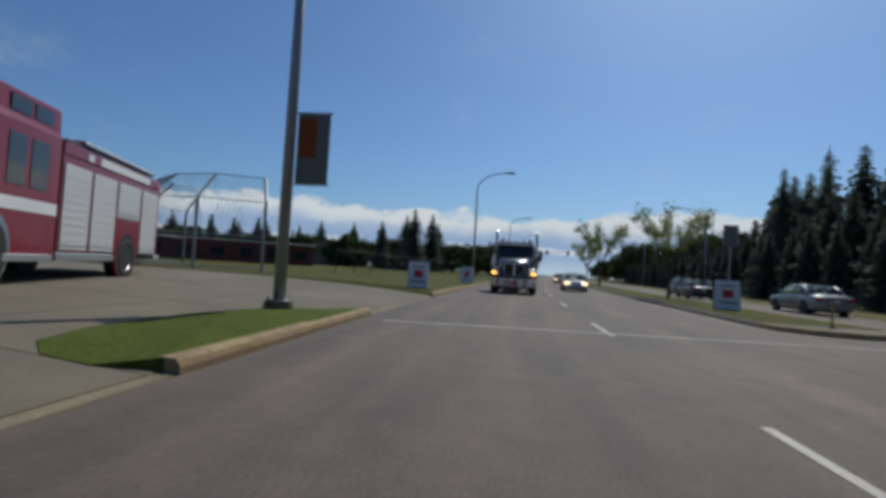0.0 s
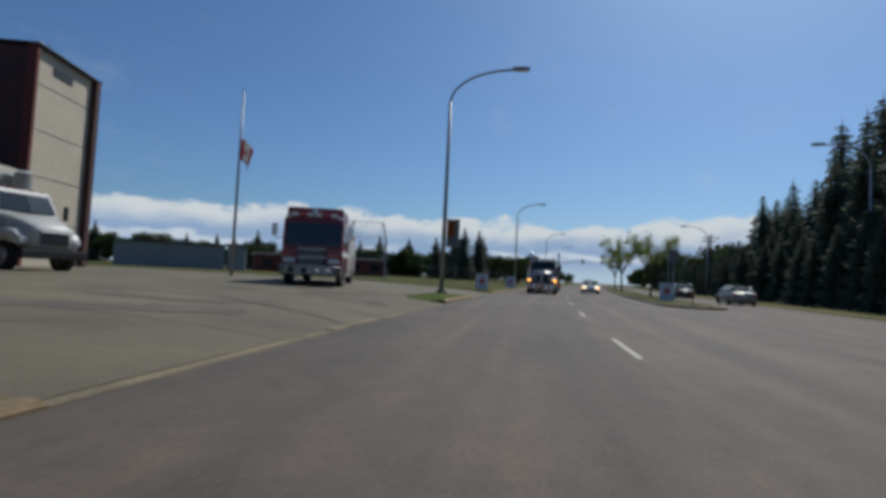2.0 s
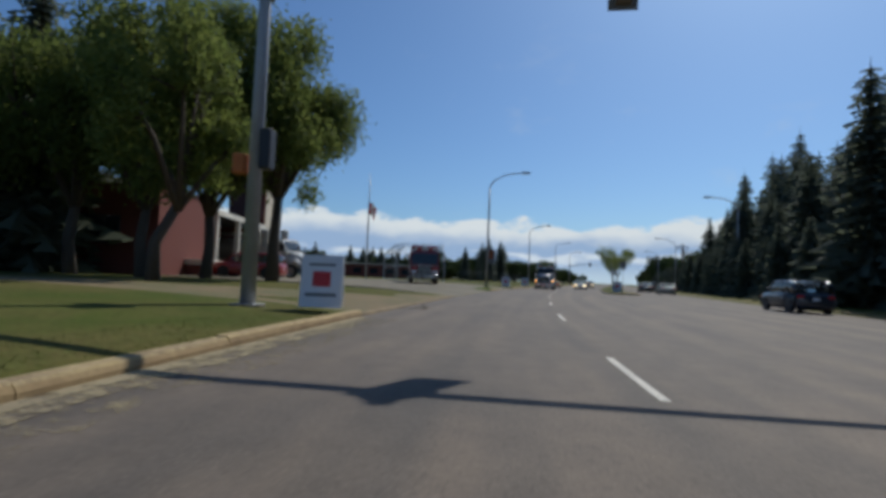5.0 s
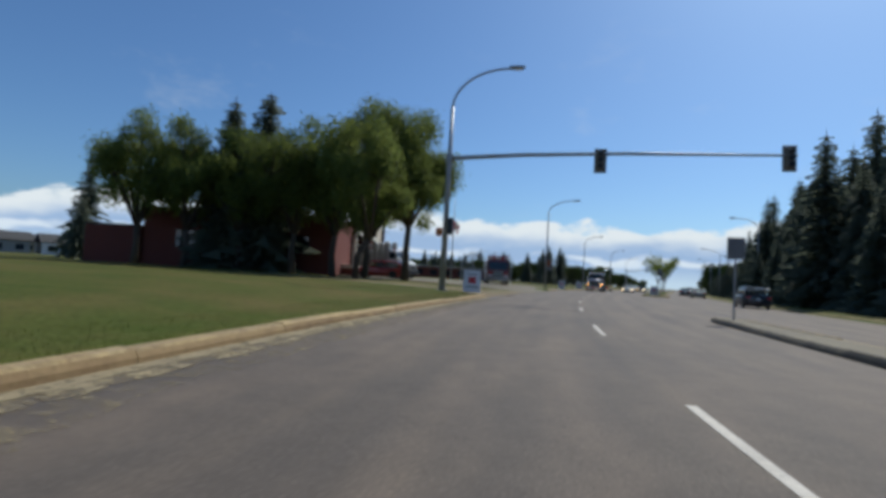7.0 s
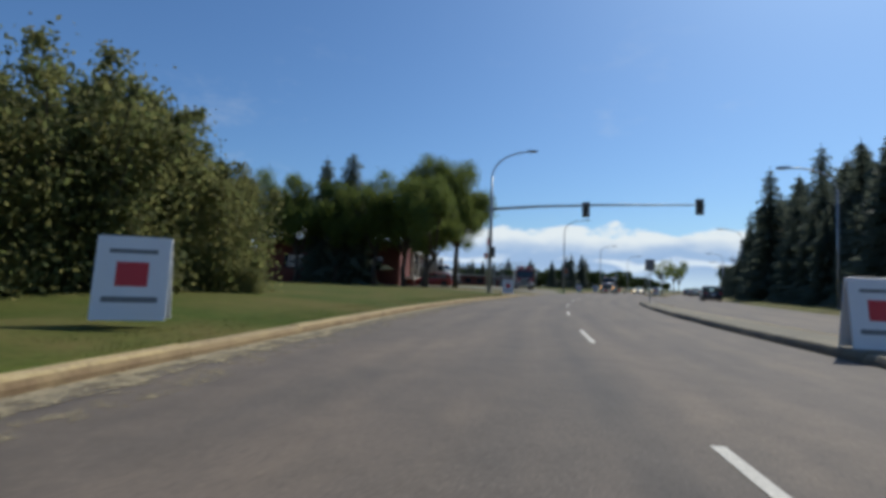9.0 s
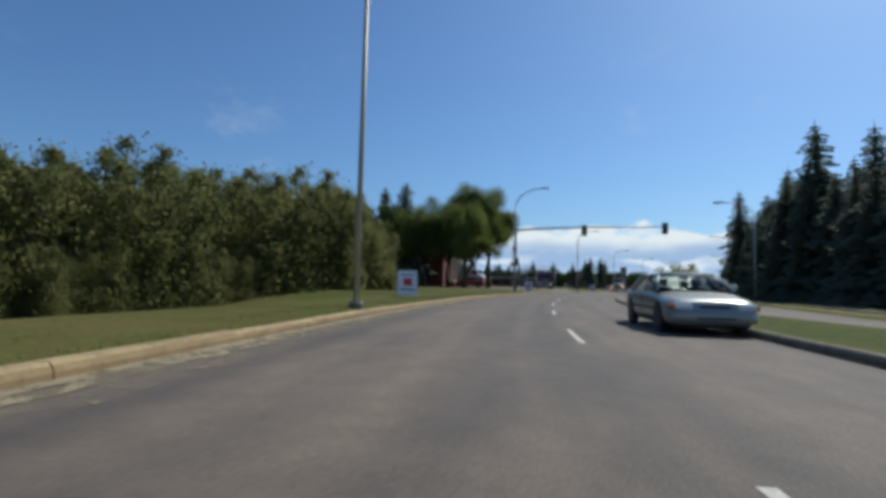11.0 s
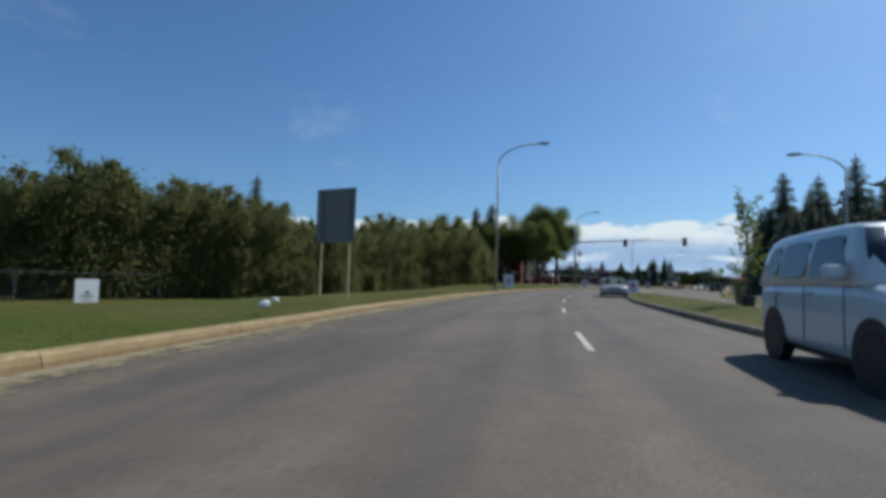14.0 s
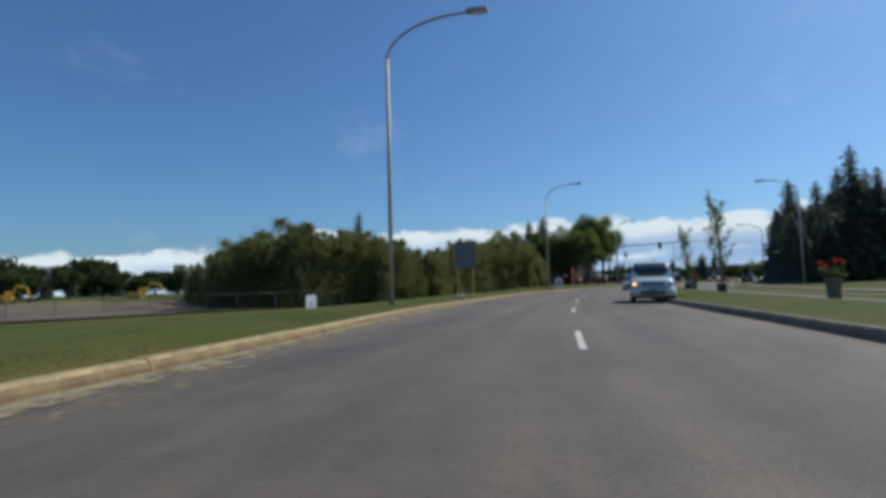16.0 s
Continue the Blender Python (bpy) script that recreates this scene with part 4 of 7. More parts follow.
def shrub(name, seed, high, wide, leaves, label, group=""):
    """A tall shrub: many thin stems that fan upwards, leaves along each from the ground to feathery tips."""
    rng, r = np.random.default_rng(seed), random.Random(seed)
    t = thing(name, label, "shrub", group)
    bm = bmesh.new()
    runs = []
    for k in range(34):
        a, q = r.uniform(0, 6.28), r.uniform(0.05, 1.0) ** 0.7
        e = Vector((math.cos(a) * wide * q, math.sin(a) * wide * q, high * r.uniform(0.60, 1.0) * (1 - 0.22 * q * q)))
        m = Vector((e.x * 0.62, e.y * 0.62, e.z * 0.5))
        tip = e + Vector((r.uniform(-0.3, 0.3), r.uniform(-0.3, 0.3), r.uniform(0.15, 0.55)))
        tube([(e.x * 0.3, e.y * 0.3, -0.2), m, e, tip], [0.04, 0.026, 0.012, 0.004], 5, bm)
        runs.append((Vector((e.x * 0.5, e.y * 0.5, 0.1)), m, e, tip))
        if q > 0.45:
            low = Vector((e.x * 1.05, e.y * 1.05, e.z * r.uniform(0.25, 0.6)))
            tube([m * 0.6, low], [0.02, 0.006], 4, bm)
            runs.append((Vector((e.x * 0.7, e.y * 0.7, 0.2)), Vector((e.x * 0.85, e.y * 0.85, 0.5)), m.lerp(low, 0.6), low))
    part("stem", bm, BARK, t)
    runs = np.array([[tuple(p) for p in run] for run in runs])
    pick = rng.integers(0, len(runs), leaves)
    u = rng.uniform(0.0, 2.95, leaves)
    k = u.astype(int)
    w = (u - k)[:, None]
    pts = runs[pick, k] * (1 - w) + runs[pick, np.minimum(k + 1, 3)] * w
    wide_at = np.interp(u, [0, 1, 2, 2.6, 3], [0.38, 0.42, 0.27, 0.11, 0.045])
    clump = 0.6 + 0.8 * np.abs(np.sin(u * 5.3 + pick * 1.7))
    pts += np.clip(rng.normal(size=pts.shape), -1.7, 1.7) * (wide_at * clump)[:, None]
    pts = pts[pts[:, 2] > 0.05]
    v, f = leaf_cards(rng, pts, 0.066, 0.1)
    soup("foliage", v, f, SHRUB, t)
    return t


def put(ob, x, y, z, turn=0.0, size=1.0):
    """A copy of a model at a place, turned and scaled."""
    c = copy_thing(ob, pose(x, y, z, 0, 0, turn) @ Matrix.Diagonal((size, size, size, 1)))
    return c


def drop(ob):
    """Takes a model away once its copies stand."""
    for o in [*ob.children_recursive, ob]:
        bpy.data.objects.remove(o)


# elms and spruces round the fire hall
elms = [broadleaf("elm_tree", 11 + i, h, w, f, n, 0.12, ELM, "broad elm tree with arching limbs and sunlit green leaves", lean=lean, lowest=0.5, low=low) for i, (h, w, f, n, lean, low) in enumerate([(15.6, 5.0, 5.0, 50000, 0.1, 0.37), (11.6, 3.9, 3.2, 21000, 1.0, 0.36), (12.7, 4.3, 3.4, 22000, 0.0, 0.40), (13.4, 4.7, 3.6, 25000, 0.0, 0.38)])]
for k, x, y, turn, size in [(0, -19.0, -21.6, 0, 1.0), (1, -18.9, -30.9, 0, 1.0), (3, -27.0, -27.4, 30, 1.0), (2, -31.8, -28.6, 150, 0.98), (2, -36.6, -29.8, 250, 1.0), (3, -41.0, -31.0, 300, 1.0), (3, -23.6, -26.4, 10, 1.0), (2, -22.3, -23.2, 200, 1.1)]:
    tagged(put(elms[k], x, y, 0.42, turn, size), group="elms by the fire hall")
spruces = [spruce("spruce_tree", 31 + i, h, w, "dark green spruce tree with drooping boughs", b) for i, (h, w, b) in enumerate([(14.0, 2.9, 0.05), (12.0, 2.9, 0.04), (16.0, 3.5, 0.06), (9.0, 2.3, 0.05)])]
for k, x, y, turn, size in [(2, -34.6, -27.2, 90, 1.0), (2, -63.2, -19.5, 40, 0.80), (1, -60.5, -22.0, 140, 0.62), (3, -29.3, -26.6, 20, 0.55), (3, -32.6, -27.2, 70, 0.6)]:
    tagged(put(spruces[k], x, y, 0.42, turn, size), group="spruces by the fire hall")

broad = spruce("spruce_tree", 37, 16.4, 4.6, "tall broad dark spruce tree above the fire hall", 0.05)
tagged(put(broad, -31.2, -26.6, 0.42), group="spruces by the fire hall")

# the belt of spruces past the opposite lanes: three uneven rows, lower in front, with single tall ones between
SPRUCE_HIGH = [14.0, 12.0, 16.0, 9.0]
FRONT_ROW = [(-80, 7.5), (-60, 8.8), (-46, 12.0), (-33, 9.6), (-16, 8.6), (-3, 6.4), (5, 7.6), (20, 6.2), (62, 5.6), (130, 5.0)]
MID_ROW = [(-80, 8.8), (-58, 9.8), (-52, 11.2), (-43, 14.2), (-30, 13.2), (-17, 13.6), (-5, 14.2), (8, 10.8), (24, 12.4), (35, 9.0), (60, 6.2), (130, 6.0)]
BACK_ROW = [(-80, 12.0), (-71, 13.4), (-57, 13.0), (-49, 11.2), (-41, 13.8), (-18, 16.4), (-2, 15.4), (15, 16.8), (28, 16.8), (40, 13.8), (52, 13.2), (62, 9.5), (130, 7.0)]
r_belt = random.Random(5)


def belt_spruce(x, y, high, slim):
    k = min(range(4), key=lambda i: abs(SPRUCE_HIGH[i] - high) + r_belt.uniform(0, 2.0))
    q = high / SPRUCE_HIGH[k]
    w = q * slim
    tagged(copy_thing(spruces[k], pose(x, y, 0.15, 0, 0, r_belt.uniform(0, 360)) @ Matrix.Diagonal((w, w, q, 1))), group="belt of spruces along the road")


LEADERS = [(19.2, -43.9, 15.8), (22.7, -46.2, 14.6), (25.4, -54.6, 14.8), (26.9, -70.5, 14.2), (15.9, -12.7, 15.4), (20.1, -6.1, 15.8), (23.5, -2.0, 20.4), (18.4, 17.9, 14.6), (21.2, 26.7, 16.6), (24.7, 27.2, 19.2), (26.9, 24.6, 21.6), (22.8, 39.4, 13.7), (21.3, 43.6, 12.6)]
for x, y, high in LEADERS:
    belt_spruce(x, y, high, 0.95 if y < 0 else 0.80)
for row, (o, table) in enumerate(((19.0, FRONT_ROW), (21.8, MID_ROW), (25.6, BACK_ROW))):
    y = 125.0 + row
    while y > -78:
        p = at(o + lerp(y, [(-80, -0.6), (-50, 0.6), (-30, 0.3), (0, 0.0)]) + r_belt.uniform(-0.8, 0.8), y)
        if all((p.x - a) ** 2 + (p.y - b) ** 2 > 4.5 for a, b, c in LEADERS):
            belt_spruce(p.x, p.y, lerp(y, table) * r_belt.uniform(0.80, 1.03), r_belt.uniform(0.88, 1.1))
        y -= r_belt.uniform(2.5, 3.6)

# the tall hedge of shrubs behind the left verge
shrubs = [shrub("tall_shrub", 51 + i, h, w, n, "tall leafy shrub with olive green sunlit leaves") for i, (h, w, n) in enumerate([(4.7, 2.3, 40000), (5.0, 2.5, 42000), (4.3, 2.2, 38000)])]
r_h = random.Random(8)
y = -66.6
while y > -115.5:
    x = lerp(y, [(-117, -9.2), (-114, -7.6), (-110, -6.2), (-106, -6.4), (-97, -8.4), (-85, -10.8), (-76, -11.5), (-69, -11.9), (-66, -11.2)])
    fall = 0.36 - 1.1 * min(1, max(0, (-67 - y) / 10))
    big = lerp(y, [(-116, 0.95), (-113, 1.16), (-111.5, 1.38), (-110, 1.40), (-108, 1.28), (-106, 1.20), (-103.5, 1.16), (-101, 1.15), (-97, 1.24), (-94.5, 1.21), (-92, 1.17), (-88, 1.18), (-85, 1.26), (-82, 1.38), (-74, 1.46), (-70, 1.34), (-67, 1.20)])
    # the end of the hedge stands farther back from the road
    back = lerp(y, [(-108, 0.28), (-99, 0.13), (-76, 0.11), (-67, 0.0)])
    rx, ry = lerp(y, [(-108, 21.0), (-95, 13.7)]), lerp(y, [(-108, -125.0), (-95, -109.7)])
    x, yy, big = x - back * (rx - x), y + back * (y - ry), big * (1 + 1.05 * back)
    low = lerp(y, [(-116, 0.62), (-78, 0.72), (-72, 0.35), (-66, 0.3)])
    if y > -101:
        tagged(put(shrubs[r_h.randrange(3)], x + r_h.uniform(1.4, 2.2), yy + r_h.uniform(-0.6, 0.6), fall - 0.05, r_h.uniform(0, 360), r_h.uniform(0.7, 1.25) * low), group="hedge along the verge")
    for row in (0, 1):
        dx = -row * 2.9 + r_h.uniform(-0.9, 0.5)
        tagged(put(shrubs[r_h.randrange(3)], x + dx, yy + row * 1.1, fall - 0.05, r_h.uniform(0, 360), r_h.uniform(0.88, 1.06) * big), group="hedge along the verge")
    y -= r_h.uniform(2.1, 2.6)
for k, x, y, size in [(1, -16.9, -111.3, 1.12), (0, -20.3, -109.9, 1.18), (2, -15.0, -108.2, 1.5), (1, -31.0, -107.0, 1.08), (0, -36.0, -105.5, 1.08), (2, -40.5, -104.5, 0.8), (0, -26.0, -108.0, 1.18)]:
    tagged(put(shrubs[k], x, y, -0.78, 50 * k, size), group="hedge along the verge")
put(spruces[0], -35.0, -81.0, -0.6, 30, 0.99)

# far trees beyond the field and along the far road
far_r = random.Random(77)
far_models = [broadleaf("far_tree", 70 + i, h, w, f, 3200, 0.36, FAR_LEAF, "distant leafy tree with a rounded uneven crown") for i, (h, w, f) in enumerate([(9, 4.4, 0.9), (7, 4.2, 0.6)])]
for i in range(110):
    y = far_r.uniform(75, 160)
    x = far_r.uniform(-150, -14)
    if far_r.random() < 0.3:
        tagged(put(spruces[3 if far_r.random() < 0.5 else 1], x, y, 0.3, far_r.uniform(0, 360), far_r.uniform(0.6, 0.95)), group="far trees")
    else:
        tagged(put(far_models[i % 2], x, y + 10, 0.3, far_r.uniform(0, 360), far_r.uniform(0.55, 0.95)), group="far trees")
for i in range(26):
    y = 60 + i * 7.5
    p = at(far_r.uniform(20, 34), y)
    tagged(put(far_models[i % 2], p.x, p.y, 0.2, far_r.uniform(0, 360), far_r.uniform(0.7, 1.1)), group="far trees")
for i in range(16):
    p = at(far_r.uniform(-16, -9), 70 + i * 11)
    tagged(put(far_models[i % 2], p.x, p.y, 0.2, far_r.uniform(0, 360), far_r.uniform(0.5, 0.8)), group="far trees")
for i in range(30):
    x, y = far_r.uniform(-200, -70), far_r.uniform(-110, 60)
    tagged(put(far_models[i % 2], x - 15, y, 0.3, far_r.uniform(0, 360), far_r.uniform(0.5, 0.9)), group="far trees")

# low trees and bushes that close the view past the field and the site
for i in range(90):
    x, y = far_r.uniform(-75, -9), far_r.uniform(88, 135)
    tagged(put(far_models[i % 2], x, y, 0.2, far_r.uniform(0, 360), far_r.uniform(0.38, 0.75)), group="far trees")
for i in range(60):
    x, y = far_r.uniform(-235, -125), far_r.uniform(-150, -55)
    if i % 3:
        tagged(put(far_models[i % 2], x, y, -0.5, far_r.uniform(0, 360), far_r.uniform(0.95, 1.5)), group="far trees")
    else:
        tagged(put(spruces[3], x, y, -0.5, far_r.uniform(0, 360), far_r.uniform(0.9, 1.5)), group="far trees")

# young trees on the median
def young_tree(seed, high, leaves):
    """A slim sapling: steep limbs all up the stem, leaves along them, a bare leader and a dark tub round its foot."""
    rng, r = np.random.default_rng(seed), random.Random(seed)
    t = thing("young_tree", "thin young street tree with sparse upright limbs on the median", "tree", "young trees on the median")
    bm = bmesh.new()
    tip = Vector((-0.35, 0.1, high))
    stem = [Vector((0, 0, -0.3)), Vector((0.03, 0, high * 0.35)), Vector((-0.05, 0.02, high * 0.65)), tip]
    tube(stem, [0.052, 0.040, 0.022, 0.005], 8, bm)
    runs = [(stem[2], tip)]
    for k in range(15):
        u = 0.24 + 0.56 * k / 14 + r.uniform(-0.02, 0.02)
        foot = stem[1].lerp(stem[2], (u - 0.35) / 0.3) if u > 0.35 else Vector((0.02, 0, high * u))
        a = 2.4 * k + r.uniform(-0.4, 0.4)
        long = high * r.uniform(0.16, 0.28) * (1.25 - 0.7 * u)
        out = r.uniform(0.38, 0.75)
        end = foot + Vector((math.cos(a) * out, math.sin(a) * out, 1.0)).normalized() * long
        tube([foot, foot.lerp(end, 0.5) + Vector((math.cos(a) * 0.04, math.sin(a) * 0.04, -0.02)), end], [0.014, 0.009, 0.003], 5, bm)
        runs.append((foot, end))
    part("trunk", bm, BARK, t, smooth=True)
    runs = np.array([[tuple(a), tuple(b)] for a, b in runs])
    pick = rng.integers(0, len(runs), leaves)
    u = rng.uniform(0.1, 1.0, (leaves, 1))
    pts = runs[pick, 0] * (1 - u) + runs[pick, 1] * u + rng.normal(size=(leaves, 3)) * (0.115 * (1.25 - 0.8 * u))
    v, f = leaf_cards(rng, pts, 0.060, 0.1)
    soup("crown", v, f, ELM, t)
    part("tub", drum(0.20, 0.23, 0.50, 14, Matrix.Translation((0, 0, -0.04))), DARK_METAL, t, "dark tub round the foot of the trunk")
    return t


young = [young_tree(91 + i, h, n) for i, (h, n) in enumerate([(5.0, 1250), (4.5, 1000)])]
for i, (o, y) in enumerate([(6.75, -111.3), (6.65, -101.4)]):
    p = at(o, y)
    put(young[i], p.x, p.y, 0.2, heading(y))


def open_tree(seed, high, spread, leaves, label):
    """A young elm: bare trunk, limbs that fan out like a vee, leaves towards their ends alone."""
    rng, r = np.random.default_rng(seed), random.Random(seed)
    t = thing("open_tree", label, "tree")
    bm = bmesh.new()
    fork = Vector((0, 0, high * 0.34))
    tube([(0, 0, -0.3), (0.03, 0, high * 0.18), fork], [0.10, 0.085, 0.075], 9, bm)
    tips = []
    for k in range(7):
        a = 2 * math.pi * k / 7 + r.uniform(-0.25, 0.25)
        q = spread * r.uniform(0.55, 1.0)
        end = Vector((math.cos(a) * q, math.sin(a) * q, high * r.uniform(0.84, 1.0)))
        mid = fork.lerp(end, 0.5) + Vector((-math.cos(a) * 0.12, -math.sin(a) * 0.12, 0.1))
        tube([fork - Vector((0, 0, 0.1)), mid, end], [0.045, 0.028, 0.008], 6, bm)
        tips += [(fork.lerp(end, u), 0.16 + 0.24 * u) for u in (0.45, 0.6, 0.75, 0.88, 1.0, 1.05)]
        for j in range(3):
            c = mid.lerp(end, r.uniform(0.1, 0.9))
            e = c + Vector((r.uniform(-1, 1), r.uniform(-1, 1), r.uniform(0.1, 0.8))) * spread * 0.3
            tube([c, e], [0.014, 0.004], 4, bm)
            tips.append((e, 0.26))
    part("trunk", bm, BARK, t, smooth=True)
    pick = rng.integers(0, len(tips), leaves)
    pts = np.array([tuple(q[0]) for q in tips])[pick] + rng.normal(size=(leaves, 3)) * (np.array([q[1] for q in tips])[pick] * 0.55)[:, None]
    v, f = leaf_cards(rng, pts, 0.085, 0.2)
    soup("crown", v, f, ELM, t)
    return t


vee = open_tree(97, 5.2, 2.0, 2600, "open v-shaped elm with light green leaves on the far median")
put(vee, 4.9, 23.9, 0.15, 40)
p = at(6.9, 62)
put(vee, p.x, p.y, 0.15, 40, 1.5)
p = at(6.7, 84)
put(vee, p.x, p.y, 0.15, 160, 1.35)
for model in elms + spruces + [broad] + shrubs + far_models + young + [vee]:
    drop(model)

# ---- street lamps, signals and signs ----
def arc(x0, z0, x1, z1, n=9):
    """From an upright to a level arm, a quarter of an ellipse in x, z."""
    return [(x0 + (x1 - x0) * (1 - math.cos(a)), 0, z0 + (z1 - z0) * math.sin(a)) for a in [math.pi / 2 * i / n for i in range(n + 1)]]


def lamp_head(parent, x, z, way):
    """A flat cobra head that hangs at the end of the arm."""
    bm = bmesh.new()
    prof = [(-0.10, 0.10), (0.05, 0.16), (0.45, 0.17), (0.70, 0.10), (0.74, 0.02)]
    rings = []
    for d, w in prof:
        zz = z + 0.03 - 0.02 * d
        rings.append([bm.verts.new((x + way * d, y, zz + h)) for y, h in ((-w, -0.02), (-w * 0.8, 0.07), (w * 0.8, 0.07), (w, -0.02), (w * 0.7, -0.08), (-w * 0.7, -0.08))])
    for a, b in zip(rings, rings[1:]):
        for k in range(6):
            bm.faces.new((a[k], a[(k + 1) % 6], b[(k + 1) % 6], b[k]))
    bm.faces.new(rings[0])
    bm.faces.new(rings[-1])
    bmesh.ops.recalc_face_normals(bm, faces=bm.faces[:])
    head = part("lamp_head", bm, STEEL, parent)
    part("lens", box(x + way * 0.40 - 0.20, x + way * 0.40 + 0.20, -0.11, 0.11, z - 0.10, z - 0.045, 0.02), LENS_W, head)


def street_lamp(m, high=9.6, arm=3.0, label="tall curved steel street lamp on the grass verge", way=1, material=None, base=True, girth=1.0):
    """A tapered pole that bends over into its arm."""
    mm = material or STEEL
    t = thing("street_lamp", label, "street lamp", "street lamps", m)
    top = high + 1.5
    part("pole", tube([(0, 0, -0.2), (0, 0, high * 0.5), (0, 0, high)], [0.115 * girth, 0.095 * girth, 0.075 * girth], 12), mm, t, smooth=True)
    part("arm", tube([(way * x, y, z) for x, y, z in arc(0, high - 0.02, arm * 0.92, top)] + [(way * arm, 0, top + 0.02)], 0.055 * girth ** 0.5, 10), mm, t, smooth=True)
    lamp_head(t, way * arm, top + 0.02, way)
    if base:
        part("base_plate", box(-0.17, 0.17, -0.17, 0.17, 0.02, 0.06, 0.006), STEEL, t)
        part("footing", drum(0.30 * girth, 0.26 * girth, 0.32, 16, Matrix.Translation((0, 0, -0.28))), CONCRETE, t)
        for sx in (-1, 1):
            for sy in (-1, 1):
                part("bolt", drum(0.018, 0.018, 0.07, 6, Matrix.Translation((0.145 * sx, 0.145 * sy, 0.05))), STEEL, t)
    return t


def turned(p, y, extra=0.0):
    return pose(p.x, p.y, p.z, 0, 0, heading(y) + extra)


lamp_a = street_lamp(turned(Vector((-9.39, 0.30, 0.33)), 0), 9.4, 3.1, "tall grey curved street lamp on a grass island")
street_lamp(turned(at(-6.6, 39.0, 0.22), 39), 8.6, 2.7)
street_lamp(turned(at(-6.4, 77.5, 0.22), 77), 8.6, 2.7)
street_lamp(turned(at(-6.4, 116.0, 0.22), 116), 8.6, 2.7)
street_lamp(turned(Vector((0.26, -84.9, 0.28)), -85, 4), 9.9, 3.2, "tall pale curved street lamp beside the hedge", material=POLE_TAN, girth=0.82)
street_lamp(turned(Vector((13.6, -122.85, 0.24)), -124, 4), 9.4, 3.2, "tall tan weathered street lamp on the verge", material=POLE_TAN, base=False, girth=0.78)
for o, y, high in ((18.1, -81.3, 8.8), (16.8, -41.7, 7.9), (19.3, 15.0, 9.6), (17.8, 55.0, 8.1), (17.8, 95.0, 8.1)):
    street_lamp(turned(at(o, y, 0.14), y), high, 2.8, "curved street lamp before the dark spruces", -1)


BANNER_GREY = leaf_mat("grey_banner_cloth", (0.21, 0.23, 0.25), (0.21, 0.23, 0.25), 0.5)
BANNER_ORANGE = leaf_mat("orange_banner_cloth", (0.55, 0.17, 0.06), (0.55, 0.17, 0.06), 0.5)


def banner(lamp):
    """A street banner on two short brackets."""
    b = thing("street_banner", "orange and grey fabric banner on the lamp pole", "banner")
    b.matrix_basis = lamp.matrix_basis.copy()
    part("cloth", box(0.14, 0.76, -0.012, 0.012, 2.22, 3.52, 0.004), BANNER_GREY, b)
    part("print", box(0.17, 0.52, -0.020, -0.0125, 2.70, 3.44), BANNER_ORANGE, b, "orange printed panel")
    for z in (2.20, 3.54):
        part("bracket", tube([(0.09, 0, z), (0.80, 0, z)], 0.016, 8), STEEL, b)


banner(lamp_a)


def signal_head(parent, x, z):
    """A three-light head seen from behind, on its backplate."""
    h = part("signal_head", box(x - 0.17, x + 0.17, -0.26, -0.02, z - 0.50, z + 0.50, 0.03), SIGNAL, parent)
    part("backplate", box(x - 0.30, x + 0.30, -0.04, -0.025, z - 0.62, z + 0.62, 0.004), SIGNAL, h)
    for k in range(3):
        zz = z + 0.32 - 0.32 * k
        part("visor", tube([(x, 0.0 - 0.27, zz), (x, -0.45, zz)], 0.125, 12), BLACK, h)
    return h


def signal_mast():
    """The lamp with a long mast arm over the lanes, and its two heads."""
    base = Vector((-9.24, -38.88, 0.28))
    t = thing("traffic_signal", "steel traffic signal mast arm with street lamp and two heads", "traffic signal", m=turned(base, -38.9))
    part("pole", tube([(0, 0, 0.0), (0, 0, 6.8), (0, 0, 10.0)], [0.17, 0.13, 0.09], 14), STEEL, t, smooth=True)
    part("lamp_arm", tube(arc(0, 9.98, 2.9, 12.0) + [(3.2, 0, 12.02)], 0.06, 10), STEEL, t, smooth=True)
    lamp_head(t, 3.1, 12.02, 1)
    part("mast_arm", tube([(0.0, 0, 7.14), (1.2, 0, 7.22), (4.0, 0, 7.34), (9.0, 0, 7.40), (16.6, 0, 7.30)], [0.13, 0.12, 0.105, 0.085, 0.055], 12), STEEL, t, smooth=True)
    part("arm_clamp", drum(0.21, 0.21, 0.42, 14, Matrix.Translation((0, 0, 6.94))), STEEL, t)
    signal_head(t, 7.85, 7.02)
    signal_head(t, 16.25, 7.15)
    part("pole_signal", box(0.16, 0.42, -0.22, 0.10, 3.0, 3.9, 0.03), DARK_METAL, t)
    part("walk_signal", box(-0.48, -0.18, -0.18, 0.06, 2.9, 3.35, 0.03), SIGN_ORANGE, t, "orange pedestrian signal housing")
    part("base_plate", box(-0.28, 0.28, -0.28, 0.28, -0.02, 0.03, 0.006), STEEL, t)
    part("footing", drum(0.42, 0.38, 0.36, 16, Matrix.Translation((0, 0, -0.34))), CONCRETE, t)


signal_mast()


